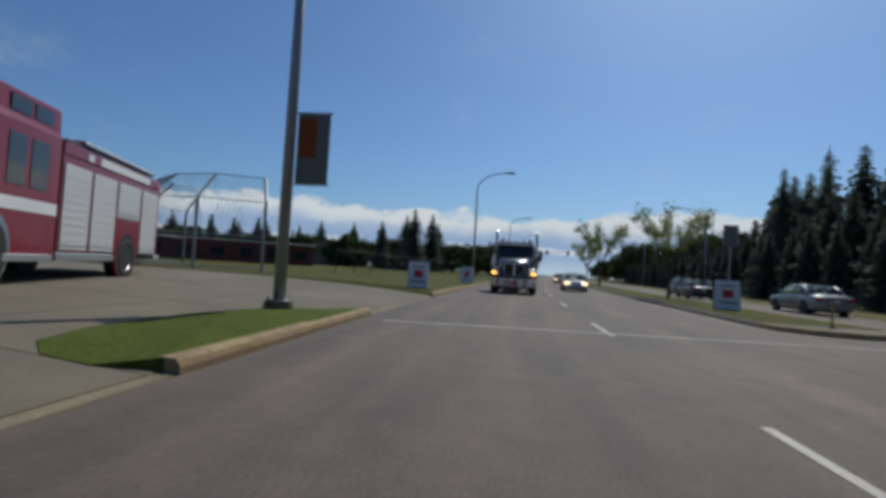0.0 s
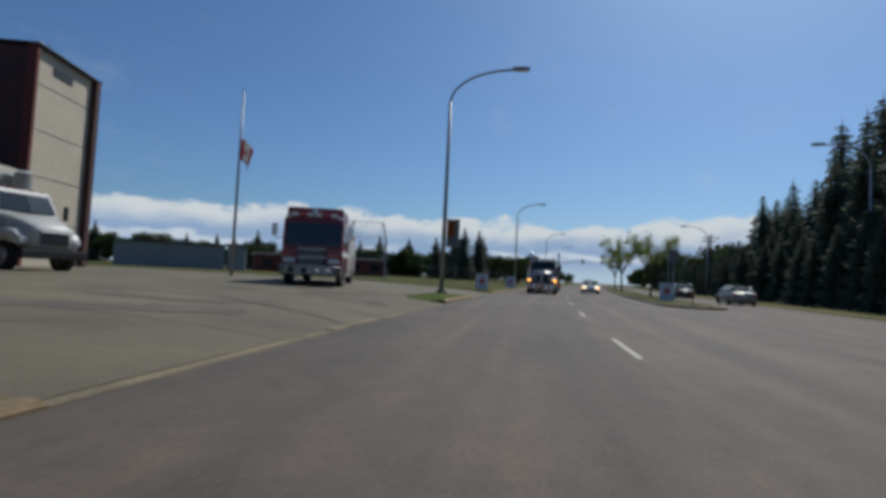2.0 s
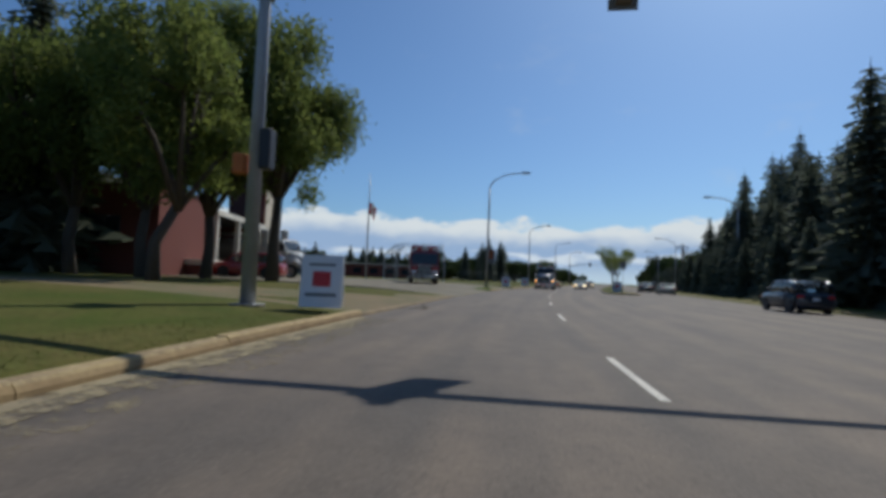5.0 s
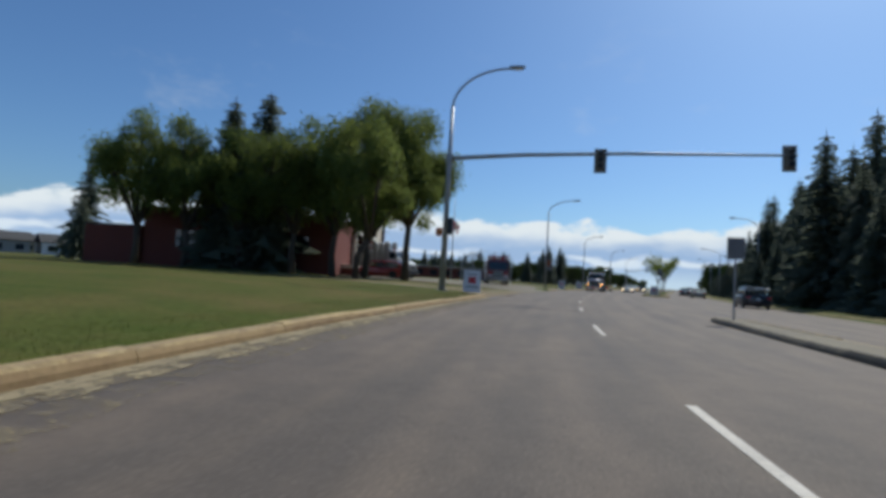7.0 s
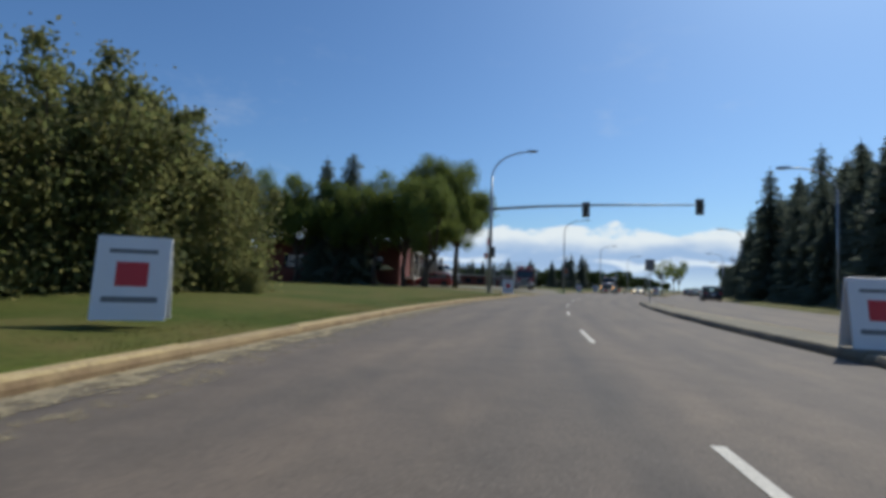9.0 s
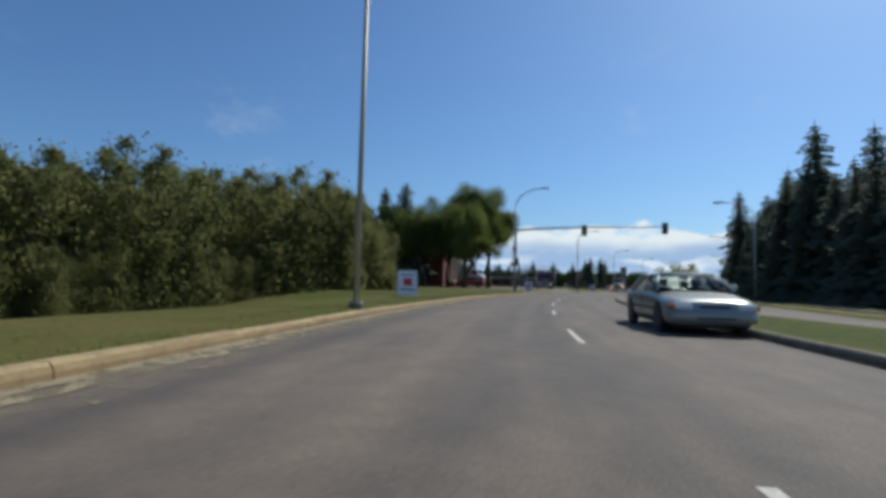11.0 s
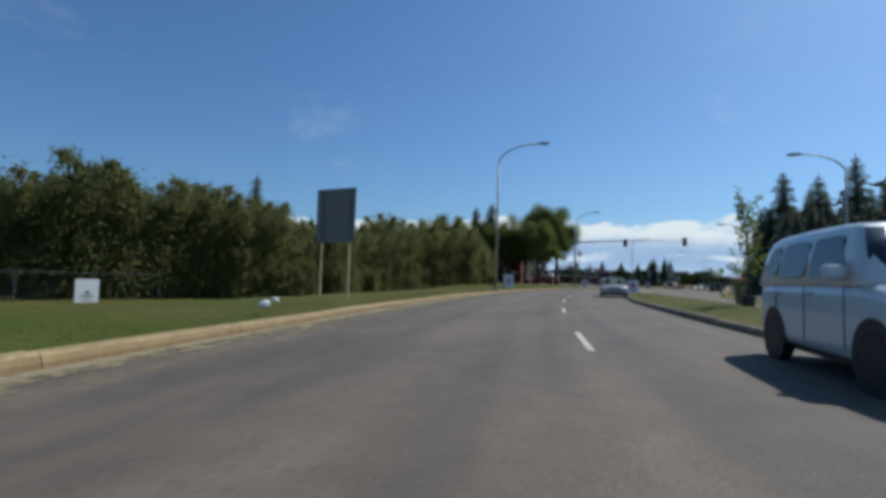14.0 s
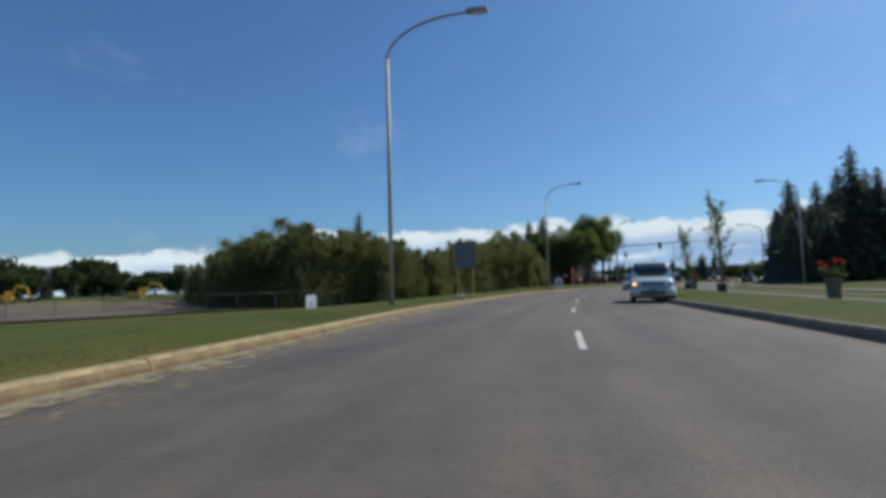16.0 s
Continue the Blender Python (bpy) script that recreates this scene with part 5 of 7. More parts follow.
def far_signal():
    t = thing("traffic_signal", "distant traffic signal mast arm over the far road", "traffic signal", m=turned(at(-7.2, 128, 0.2), 128))
    part("pole", tube([(0, 0, 0), (0, 0, 7.0)], [0.16, 0.12], 10), STEEL, t, smooth=True)
    part("mast_arm", tube([(0, 0, 6.2), (4, 0, 6.8), (12, 0, 7.0)], [0.12, 0.1, 0.06], 8), STEEL, t, smooth=True)
    signal_head(t, 6.5, 6.8)
    signal_head(t, 11.8, 6.9)


far_signal()


def post_sign(name, label, p, y, w, h, top, back=SIGN_GREY, posts=1, wood=False, turn=0.0):
    """A sheet sign on one or two posts, seen from behind."""
    t = thing(name, label, "sign", m=turned(p, y, turn))
    mat_post = WOOD if wood else STEEL
    part("panel", box(-w / 2, w / 2, -0.012, 0.012, top - h, top, 0.004), back, t)
    xs = [0] if posts == 1 else [-w * 0.36, w * 0.36]
    for x in xs:
        if wood:
            part("post", box(x - 0.026, x + 0.026, 0.012, 0.064, -0.3, top - 0.1 * h, 0.005), mat_post, t)
            part("stile", box(x - 0.05, x + 0.05, -0.062, -0.046, top - h + 0.03, top - 0.03, 0.004), back, t)
        else:
            part("post", box(x - 0.03, x + 0.03, 0.013, 0.06, -0.3, top, 0.006), mat_post, t)
    if posts == 2:
        for z in (0.05, 0.20, 0.35, 0.50, 0.65, 0.80, 0.95):
            part("batten", box(-w / 2 + 0.04, w / 2 - 0.04, -0.045, -0.013, top - h * z - 0.032, top - h * z + 0.032, 0.006), back, t)
    return t


post_sign("median_sign", "grey back of a traffic sign on a steel post", at(4.92, -45.75, 0.155), -45, 0.56, 0.74, 2.8)
post_sign("road_sign", "large grey back of a sign on two wooden posts", Vector((6.75, -109.0, 0.36)), -109, 1.62, 1.80, 3.46, posts=2, wood=True, turn=-17)
post_sign("route_sign", "dark back of a square sign on the far median", Vector((4.65, 15.03, 0.15)), 15, 0.62, 0.95, 3.65)


def a_board(p, y, label, w=0.92, h=1.18, turn=0.0, lift=0.03):
    """A white plastic frame sign with a red print, standing on the grass."""
    t = thing("frame_sign", label, "sign", "white frame signs", turned(p, y, turn))
    for s, name in ((-1, "front_board"), (1, "back_board")):
        bm = bmesh.new()
        lo, hi = 0.26 * s, 0.05 * s
        for x0, x1, z0, z1 in ((-w / 2, w / 2, 0.02, h),):
            c = []
            for z, yy in ((z0, lo), (z1, hi)):
                for d in (0, 0.03 * -s):
                    c += [bm.verts.new((x0, yy + d, z)), bm.verts.new((x1, yy + d, z))]
            for q in ((0, 1, 5, 4), (2, 3, 7, 6), (0, 2, 6, 4), (1, 3, 7, 5), (0, 1, 3, 2), (4, 5, 7, 6)):
                bm.faces.new([c[k] for k in q])
        bmesh.ops.recalc_face_normals(bm, faces=bm.faces[:])
        b = part(name, bm, SIGN_WHITE, t)

        def on(z):
            return lo + (hi - lo) * (z - 0.02) / (h - 0.02) + 0.003 * s

        def patch(pname, x0, x1, z0, z1, material):
            v = [(x0, on(z0), z0), (x1, on(z0), z0), (x1, on(z1), z1), (x0, on(z1), z1)]
            v += [(x, yy + 0.003 * s, z) for x, yy, z in v]
            f = [(0, 1, 2, 3), (4, 5, 6, 7), (0, 1, 5, 4), (1, 2, 6, 5), (2, 3, 7, 6), (3, 0, 4, 7)]
            soup(pname, v, f, material, b)
        patch("red_print", -0.20, 0.20, 0.48, 0.82, SIGN_RED)
        patch("print_bar", -0.34, 0.34, 0.26, 0.34, SIGN_GREY)
        patch("print_bar", -0.30, 0.30, 0.94, 1.00, SIGN_GREY)
    part("hinge", tube([(-w / 2 + 0.05, 0, h - 0.02), (w / 2 - 0.05, 0, h - 0.02)], 0.03, 8), BLACK, t)


LAWN = "white plastic frame sign with a red print on the grass"
a_board(at(-6.3, 14.2, 0.20), 14, LAWN, turn=6)
a_board(at(-5.9, 30.0, 0.20), 30, LAWN, turn=-4)
a_board(at(6.6, 13.6, 0.16), 13, "white plastic frame sign with a red print on the median", turn=-5)
a_board(Vector((-7.75, -38.3, 0.26)), -38, "white plastic frame sign beside the signal mast", turn=12)
a_board(Vector((-2.9, -76.2, 0.34)), -76, "white plastic frame sign on the verge below the hedge", turn=28)
a_board(at(4.5, -71.6, 0.152), -71, "white plastic frame sign on the concrete median", turn=-4)


def small_sign():
    """A small white yard sign on wire legs."""
    t = thing("yard_sign", "white site notice board on thin steel legs", "sign", m=pose(-8.95, -109.7, -1.2, 0, 0, 90))
    part("board", box(-0.52, 0.52, -0.008, 0.008, 0.18, 1.62, 0.003), SIGN_WHITE, t)
    part("emblem", box(-0.10, 0.12, -0.015, -0.0085, 0.92, 1.06), SIGN_GREY, t)
    part("print_bar", box(-0.28, 0.28, -0.015, -0.0085, 0.78, 0.85), SIGN_GREY, t)
    part("print_bar", box(-0.20, 0.20, -0.015, -0.0085, 0.60, 0.65), SIGN_GREY, t)
    for x in (-0.42, 0.42):
        part("leg", tube([(x, 0.02, -0.2), (x, 0.02, 1.5)], 0.012, 6), STEEL, t)


small_sign()


def litter(x, y, z, s, seed):
    r = random.Random(seed)
    bm = bmesh.new()
    bmesh.ops.create_icosphere(bm, subdivisions=2, radius=s)
    for v in bm.verts:
        v.co = Vector((v.co.x * 1.3, v.co.y, v.co.z * 0.8)) * r.uniform(0.7, 1.2)
        v.co.z += s * 0.55
    ob = part("litter_bag", bm, SIGN_WHITE)
    ob.matrix_basis = pose(x, y, z)
    tagged(ob, "crumpled white plastic bag lying on the grass", "litter", "litter")


litter(10.9, -114.9, 0.31, 0.10, 1)
litter(9.6, -113.6, 0.33, 0.07, 2)


CANNA = leaf_mat("canna_leaves", (0.070, 0.105, 0.030), (0.110, 0.135, 0.045), 0.4)
PETAL = leaf_mat("red_petals", (0.55, 0.035, 0.020), (0.62, 0.075, 0.025), 0.4)


def planter(o, y, seed):
    """A concrete tub with tall red cannas."""
    r = random.Random(seed)
    rng = np.random.default_rng(seed)
    p = at(o, y, 0.24)
    t = thing("planter", "grey concrete planter tub with tall red flowers on the median", "planter", "planters", turned(p, y))
    bm = bmesh.new()
    drum(0.17, 0.205, 0.58, 16, Matrix.Translation((0, 0, -0.05)), bm)
    part("tub", bm, CONCRETE, t)
    part("rim", drum(0.225, 0.225, 0.06, 16, Matrix.Translation((0, 0, 0.53))), CONCRETE, t)
    part("soil", drum(0.18, 0.18, 0.03, 12, Matrix.Translation((0, 0, 0.57))), DIRT, t)
    for k in range(4):
        a, q = 2 * math.pi * k / 4 + r.uniform(-0.3, 0.3), r.uniform(0.10, 0.20)
        top = Vector((math.cos(a) * q * 1.7, math.sin(a) * q * 1.7, r.uniform(0.98, 1.18)))
        plant = part("stem", tube([(math.cos(a) * q * 0.6, math.sin(a) * q * 0.6, 0.57), top], [0.011, 0.006], 5), CANNA, t)
        pts = np.array([[top.x * (0.5 + 0.5 * u), top.y * (0.5 + 0.5 * u), 0.62 + (top.z - 0.72) * u] for u in rng.uniform(0.1, 0.9, 9)]) + rng.normal(size=(9, 3)) * 0.04
        v, f = leaf_cards(rng, pts, 0.11, 0.0)
        soup("leaf", v, f, CANNA, plant)
        pts = np.array([tuple(top)] * 9) + rng.normal(size=(9, 3)) * [0.04, 0.04, 0.05]
        v, f = leaf_cards(rng, pts, 0.045, 0.0)
        soup("flower", v, f, PETAL, plant, "bright red flower head")


planter(7.4, -120.8, 3)
planter(7.5, -97.7, 4)


def marker(o, y):
    p = at(o, y, 0.155)
    t = thing("marker_post", "slim yellow marker post at the median nose", "post", "marker posts", turned(p, y))
    part("stem", drum(0.03, 0.03, 0.75, 10, Matrix.Translation((0, 0, 0))), YELLOW_LINE, t)
    part("foot", drum(0.09, 0.07, 0.04, 10), BLACK, t)


marker(6.6, 6.4)


def power_pole(x, y, h):
    t = thing("power_pole", "weathered wooden power pole with crossarm", "power pole", "power poles", pose(x, y, 0.1, 0, 0, 10))
    part("pole", tube([(0, 0, -0.5), (0, 0, h)], [0.16, 0.10], 10), BARK, t, smooth=True)
    part("crossarm", box(-1.2, 1.2, -0.06, 0.06, h - 0.7, h - 0.56, 0.01), BARK, t)
    for x in (-1.1, -0.4, 0.4, 1.1):
        part("insulator", drum(0.05, 0.03, 0.18, 8, Matrix.Translation((x, 0, h - 0.56))), STEEL, t)


power_pole(20.8, 61, 9.5)
power_pole(22.5, 68, 9.5)
power_pole(24.0, 108, 9.5)

# ---- the fire hall, turned a little from the road ----
HALL = pose(-26.2, -22.6, 0.40, 0, 0, 16.3)


def window(parent, x0, x1, y, z0, z1, n):
    """A framed row of panes in a wall that faces -y of its building."""
    fr = part("window", box(x0, x1, y - 0.05, y + 0.06, z0, z1, 0.0), DARK_METAL, parent)
    for i in range(n):
        a, b = x0 + (x1 - x0) * i / n + 0.05, x0 + (x1 - x0) * (i + 1) / n - 0.05
        part("pane", box(a, b, y - 0.056, y - 0.04, z0 + 0.06, z1 - 0.06), GLASS, fr)


def fire_hall():
    t = thing("fire_hall", "red brick fire hall with pale fascia and open bay", "building", m=HALL)
    # local: x along -front normal is negative; +y runs along the front away from the road bend
    part("hall_wall", box(-18.5, 0.0, 0.0, 8.0, -0.5, 5.45), BRICK, t)
    part("hall_wall", box(-18.5, -7.0, 8.0, 20.6, -0.5, 5.45), BRICK, t)
    part("hall_wall", box(-18.5, -0.46, 20.6, 22.3, -0.5, 5.05), BRICK, t)
    part("parapet", box(-0.30, 0.06, 8.1, 21.6, 5.06, 5.22, 0.02), DARK_BRICK, t)
    part("parapet", box(-18.6, 0.08, -0.08, 8.04, 5.45, 5.75, 0.02), DARK_BRICK, t)
    part("parapet", box(-18.6, -6.9, 8.04, 20.6, 5.45, 5.75, 0.02), DARK_BRICK, t)
    part("low_wing", box(-24.0, -18.5, -0.4, 12, -0.5, 3.6), BRICK, t)
    part("wing_roof", box(-24.1, -18.5, -0.5, 12, 3.6, 3.8, 0.02), ROOF, t)
    # bay canopy over the apron
    part("canopy_roof", box(-7.0, 0.5, 8.0, 20.6, 4.75, 5.05, 0.02), ROOF, t)
    part("fascia", box(0.5, 0.62, 7.8, 20.8, 4.66, 5.10, 0.02), TRIM, t)
    for y in (8.3, 13.3, 20.3):
        part("column", box(0.1, 0.5, y - 0.2, y + 0.2, -0.5, 4.75, 0.02), TRIM, t)
    for y0, y1 in ((9.9, 13.1), (13.5, 16.7), (17.1, 20.3)):
        d = part("bay_door", box(-7.0, -6.9, y0, y1, -0.4, 4.2, 0.01), DARK_METAL, t)
        for k in range(5):
            part("door_rib", box(-6.9, -6.86, y0 + 0.1, y1 - 0.1, -0.2 + 0.85 * k, -0.12 + 0.85 * k), DARK_METAL, d)
    part("planter_wall", box(0.02, 1.2, 4.0, 7.4, -0.4, 0.85, 0.03), BRICK, t)
    part("bench", box(0.02, 1.3, 3.9, 7.5, 0.85, 1.20, 0.02), TRIM, t)
    for a, b in ((-4.8, -2.2), (-10.0, -7.4), (-15.2, -12.6)):
        window(t, a, b, -0.02, 1.9, 3.6, 3)
    # hose tower
    tw = part("tower", box(-3.7, -0.45, 22.3, 28.3, -0.5, 12.3, 0.02), DARK_BRICK, t, "tall dark brick hose tower")
    part("tower_panel", box(-0.45, -0.25, 22.5, 27.9, -0.4, 12.45, 0.01), CREAM, tw, "pale cream concrete panel")
    for k in range(1, 5):
        part("panel_joint", box(-0.262, -0.235, 22.5, 27.9, 2.6 * k, 2.6 * k + 0.04), ROOF, tw)
    part("tower_edge", box(-0.5, 0.10, 27.9, 28.4, -0.4, 12.4, 0.02), DARK_BRICK, tw)
    part("tower_edge", box(-0.5, 0.02, 22.25, 22.5, -0.4, 12.4, 0.02), BRICK, tw)
    part("tower_cap", box(-3.85, 0.14, 22.15, 28.5, 12.4, 12.5, 0.03), ROOF, tw)
    part("tower_vent", box(-0.24, -0.20, 24.1, 25.9, 11.3, 11.8, 0.01), DARK_METAL, tw)
    part("antenna", tube([(-1.5, 25.5, 12.5), (-1.5, 25.5, 13.9)], 0.02, 6), STEEL, tw)
    part("antenna", tube([(-1.5, 24.1, 13.5), (-1.5, 27.1, 13.5)], 0.015, 6), STEEL, tw)


fire_hall()


FLAG_RED = leaf_mat("red_flag_cloth", (0.55, 0.03, 0.04), (0.55, 0.03, 0.04), 0.5)
FLAG_WHITE = leaf_mat("white_flag_cloth", (0.75, 0.74, 0.72), (0.75, 0.74, 0.72), 0.5)


def flagpole():
    t = thing("flagpole", "tall steel flagpole with red and white flag at half mast", "flagpole", m=pose(-23.15, 4.1, 0.45))
    part("pole", tube([(0, 0, -0.3), (0, 0, 6), (0, 0, 11.5)], [0.10, 0.08, 0.045], 12), STEEL, t, smooth=True)
    part("ball", drum(0.06, 0.06, 0.1, 10, Matrix.Translation((0, 0, 11.5))), ALU, t)
    part("foot", drum(0.25, 0.22, 0.15, 14, Matrix.Translation((0, 0, -0.1))), CONCRETE, t)
    # limp cloth: three vertical stripes, folded
    for name, u0, u1, material in (("red_stripe", 0.0, 0.25, FLAG_RED), ("white_field", 0.25, 0.75, FLAG_WHITE), ("red_stripe", 0.75, 1.0, FLAG_RED)):
        v, f = [], []
        n, k = 7, 10
        for i in range(n + 1):
            u = u0 + (u1 - u0) * i / n
            for j in range(k + 1):
                w = j / k
                x = 0.07 + 0.80 * u * (1 - 0.25 * w)
                y = 0.13 * math.sin(9 * u + 2 * w) * u
                v.append((x, y, 8.45 - 1.3 * w - 0.75 * u * u))
        for i in range(n):
            for j in range(k):
                a = i * (k + 1) + j
                f.append((a, a + 1, a + k + 2, a + k + 1))
        ob = soup(name, v, f, material, t, smooth=True)
        so = ob.modifiers.new("thick", "SOLIDIFY")
        so.thickness = 0.006
    part("leaf_emblem", box(0.36, 0.50, -0.10, -0.092, 7.40, 7.72), SIGN_RED, t)


flagpole()


def backstop():
    """A baseball backstop: posts on a bow, a leaning hood, and wire mesh."""
    t = thing("backstop", "tall chain-link baseball backstop with leaning hood", "fence", m=pose(-23.9, 16.6, 0.45, 0, 0, -40) @ Matrix.Diagonal((1.66, 1.55, 0.82, 1)))
    pts = [(3.6 * math.sin(a), -3.6 * math.cos(a) + 3.0) for a in [radians(d) for d in (-80, -48, -16, 16, 48, 80)]]
    tops = [(x * 0.78, y * 0.75 + 0.9) for x, y in pts]
    for (x, y), (u, w) in zip(pts, tops):
        part("post", tube([(x, y, -0.3), (x, y, 4.2), (u, w, 5.9)], 0.05, 8), STEEL, t)
    for z, ring in ((0.15, pts), (2.1, pts), (4.2, pts), (5.9, tops)):
        for (x, y), (u, w) in zip(ring, ring[1:]):
            part("rail", tube([(x, y, z), (u, w, z)], 0.032, 6), STEEL, t)
    v, f = [], []

    def wire(a, b):
        d = (Vector(b) - Vector(a)).normalized()
        s = d.orthogonal().normalized() * 0.004
        i = len(v)
        v.extend([tuple(Vector(a) - s), tuple(Vector(a) + s), tuple(Vector(b) + s), tuple(Vector(b) - s)])
        f.append((i, i + 1, i + 2, i + 3))
    for lo, hi, z0, z1 in ((pts, pts, 0.15, 4.2), (pts, tops, 4.2, 5.9)):
        for i in range(5):
            for k in range(12):
                for dirn in (1, -1):
                    q0, q1 = k / 12, (k + 4 * dirn) / 12
                    q1 = min(1, max(0, q1))
                    a = (lo[i][0] + (lo[i + 1][0] - lo[i][0]) * q0, lo[i][1] + (lo[i + 1][1] - lo[i][1]) * q0, z0)
                    b = (hi[i][0] + (hi[i + 1][0] - hi[i][0]) * q1, hi[i][1] + (hi[i + 1][1] - hi[i][1]) * q1, z1)
                    wire(a, b)
    tagged(soup("wire_mesh", v, f, FENCE, t), kind="stuff")


backstop()


def block(name, label, x0, y0, x1, y1, deep, high, wall, roof=ROOF, windows=0, fascia=None, sides=True):
    """A long low building: its front runs from one point to the other."""
    a = math.degrees(math.atan2(y1 - y0, x1 - x0))
    L = math.hypot(x1 - x0, y1 - y0)
    t = thing(name, label, "building", m=pose(x0, y0, 0.3, 0, 0, a))
    part("wall", box(0, L, 0, deep, -0.5, high), wall, t)
    part("roof", box(-0.25, L + 0.25, -0.3, deep + 0.3, high, high + 0.22, 0.02), fascia or roof, t)
    for i in range(windows):
        x = (i + 0.5) * L / windows
        window(t, x - 0.8, x + 0.8, -0.01, 0.9, high - 0.7, 2)
    return t


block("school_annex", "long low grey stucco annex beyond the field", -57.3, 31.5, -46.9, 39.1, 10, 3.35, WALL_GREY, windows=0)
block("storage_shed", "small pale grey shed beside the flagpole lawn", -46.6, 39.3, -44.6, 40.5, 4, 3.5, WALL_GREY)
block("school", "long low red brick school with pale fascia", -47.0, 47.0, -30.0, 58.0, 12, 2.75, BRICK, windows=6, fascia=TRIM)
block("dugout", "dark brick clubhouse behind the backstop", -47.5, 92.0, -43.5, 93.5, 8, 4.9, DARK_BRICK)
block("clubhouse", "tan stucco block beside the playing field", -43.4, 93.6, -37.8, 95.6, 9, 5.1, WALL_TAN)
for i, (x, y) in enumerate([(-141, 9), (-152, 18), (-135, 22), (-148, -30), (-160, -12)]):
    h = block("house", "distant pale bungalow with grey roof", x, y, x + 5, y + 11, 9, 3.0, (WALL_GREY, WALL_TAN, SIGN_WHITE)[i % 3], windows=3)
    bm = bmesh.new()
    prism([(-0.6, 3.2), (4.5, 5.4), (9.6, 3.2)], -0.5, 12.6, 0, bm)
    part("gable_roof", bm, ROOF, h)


# field fence behind the verge and the site fence past the hedge
def link_fence(name, label, pts, h):
    t = thing(name, label, "fence")
    v, f = [], []
    for p, q in zip(pts, pts[1:]):
        a, b = Vector(p), Vector(q)
        n = max(1, round((b - a).length / 3.0))
        for i in range(n):
            c = a.lerp(b, i / n)
            part("post", tube([(c.x, c.y, c.z - 0.2), (c.x, c.y, c.z + h)], 0.03, 6), FENCE, t)
        part("top_rail", tube([(a.x, a.y, a.z + h), (b.x, b.y, b.z + h)], 0.022, 6), FENCE, t)
        m = max(1, round((b - a).length / 0.22))
        for i in range(m):
            for s in (0, 1):
                u, w = a.lerp(b, i / m), a.lerp(b, min(1, (i + 6) / m))
                z0, z1 = (0.05, h) if s else (h, 0.05)
                k = len(v)
                v.extend([(u.x, u.y, u.z + z0), (u.x, u.y, u.z + z0 + 0.005), (w.x, w.y, w.z + z1 + 0.005), (w.x, w.y, w.z + z1)])
                f.append((k, k + 1, k + 2, k + 3))
    tagged(soup("wire_mesh", v, f, FENCE, t), kind="stuff")


link_fence("field_fence", "long chain-link fence along the playing field", [tuple(at(-14, 24, 0.42)), tuple(at(-12, 60, 0.42)), tuple(at(-11, 100, 0.42))], 1.6)
link_fence("site_fence", "dark chain-link fence past the end of the hedge", [(-9.4, -106.0, -0.85), (-12.0, -118.0, -0.80), (-22.0, -130.0, -0.78), (-44, -142, -0.78)], 1.55)


# the building site past the hedge
def mound(x, y, w, d, h, seed, label, material=None):
    r = random.Random(seed)
    bm = bmesh.new()
    bmesh.ops.create_grid(bm, x_segments=24, y_segments=16, size=1.0)
    for v in bm.verts:
        q = max(0.0, 1 - v.co.x ** 2) * max(0.0, 1 - v.co.y ** 2)
        z = h * q * (0.7 + 0.6 * noise.noise((v.co.x * 2 + seed, v.co.y * 2, 0.3))) - 0.1
        v.co = Vector((v.co.x * w, v.co.y * d, z))
    ob = part("earth_mound", bm, material or DIRT, smooth=True)
    ob.matrix_basis = pose(x, y, -0.72)
    tagged(ob, label, "earth", kind="structure")


mound(-72, -112, 9, 13, 1.0, 3, "low pale sandy heap of earth on a building site")
mound(-27, -119, 5, 9, 1.0, 4, "dark heap of dug soil on a building site", SOIL)
mound(-36, -111, 6, 7, 1.5, 7, "dark bank of dug soil on a building site", SOIL)


def digger(x, y, turn):
    t = thing("excavator", "yellow excavator working on the dirt site", "excavator", m=pose(x, y, -0.78, 0, 0, turn))
    ye = mat("digger_yellow", (0.62, 0.36, 0.03), 0.5, coarse=0.3)
    for s in (-1, 1):
        part("track", box(-1.7, 1.7, 0.85 * s - 0.25, 0.85 * s + 0.25, 0.0, 0.75, 0.25, 3), BLACK, t)
    part("house", box(-1.6, 1.0, -1.1, 1.1, 0.9, 2.1, 0.12, 2), ye, t)
    cab = part("cab", box(-0.1, 1.2, 0.2, 1.15, 1.2, 2.9, 0.1, 2), ye, t)
    part("cab_window", box(1.19, 1.22, 0.32, 1.03, 1.8, 2.75), GLASS, cab)
    part("boom", tube([(1.0, -0.2, 1.5), (2.8, -0.2, 3.9), (4.6, -0.2, 3.4)], [0.24, 0.24, 0.16], 6), ye, t)
    part("stick", tube([(4.6, -0.2, 3.5), (5.2, -0.2, 1.3)], [0.16, 0.12], 6), ye, t)
    part("bucket", box(4.8, 5.6, -0.6, 0.2, 0.6, 1.3, 0.1), DARK_METAL, t)


digger(-88.0, -93.5, 40)
digger(-103, -112, 40)

# ---- vehicles ----
def wheel_set(t, places, r, w, steel=RIM):
    """Tyres with their rims; a wheel's outer side looks away from the middle."""
    for x, y in places:
        s = 1 if x > 0 else -1
        tyre = part("wheel", wheel(r, w), RUBBER, t, smooth=True)
        tyre.matrix_basis = Matrix.Translation((x, y, r)) @ Matrix.Diagonal((s, 1, 1, 1))
        part("rim", rim(r * 0.63, w), steel, tyre)


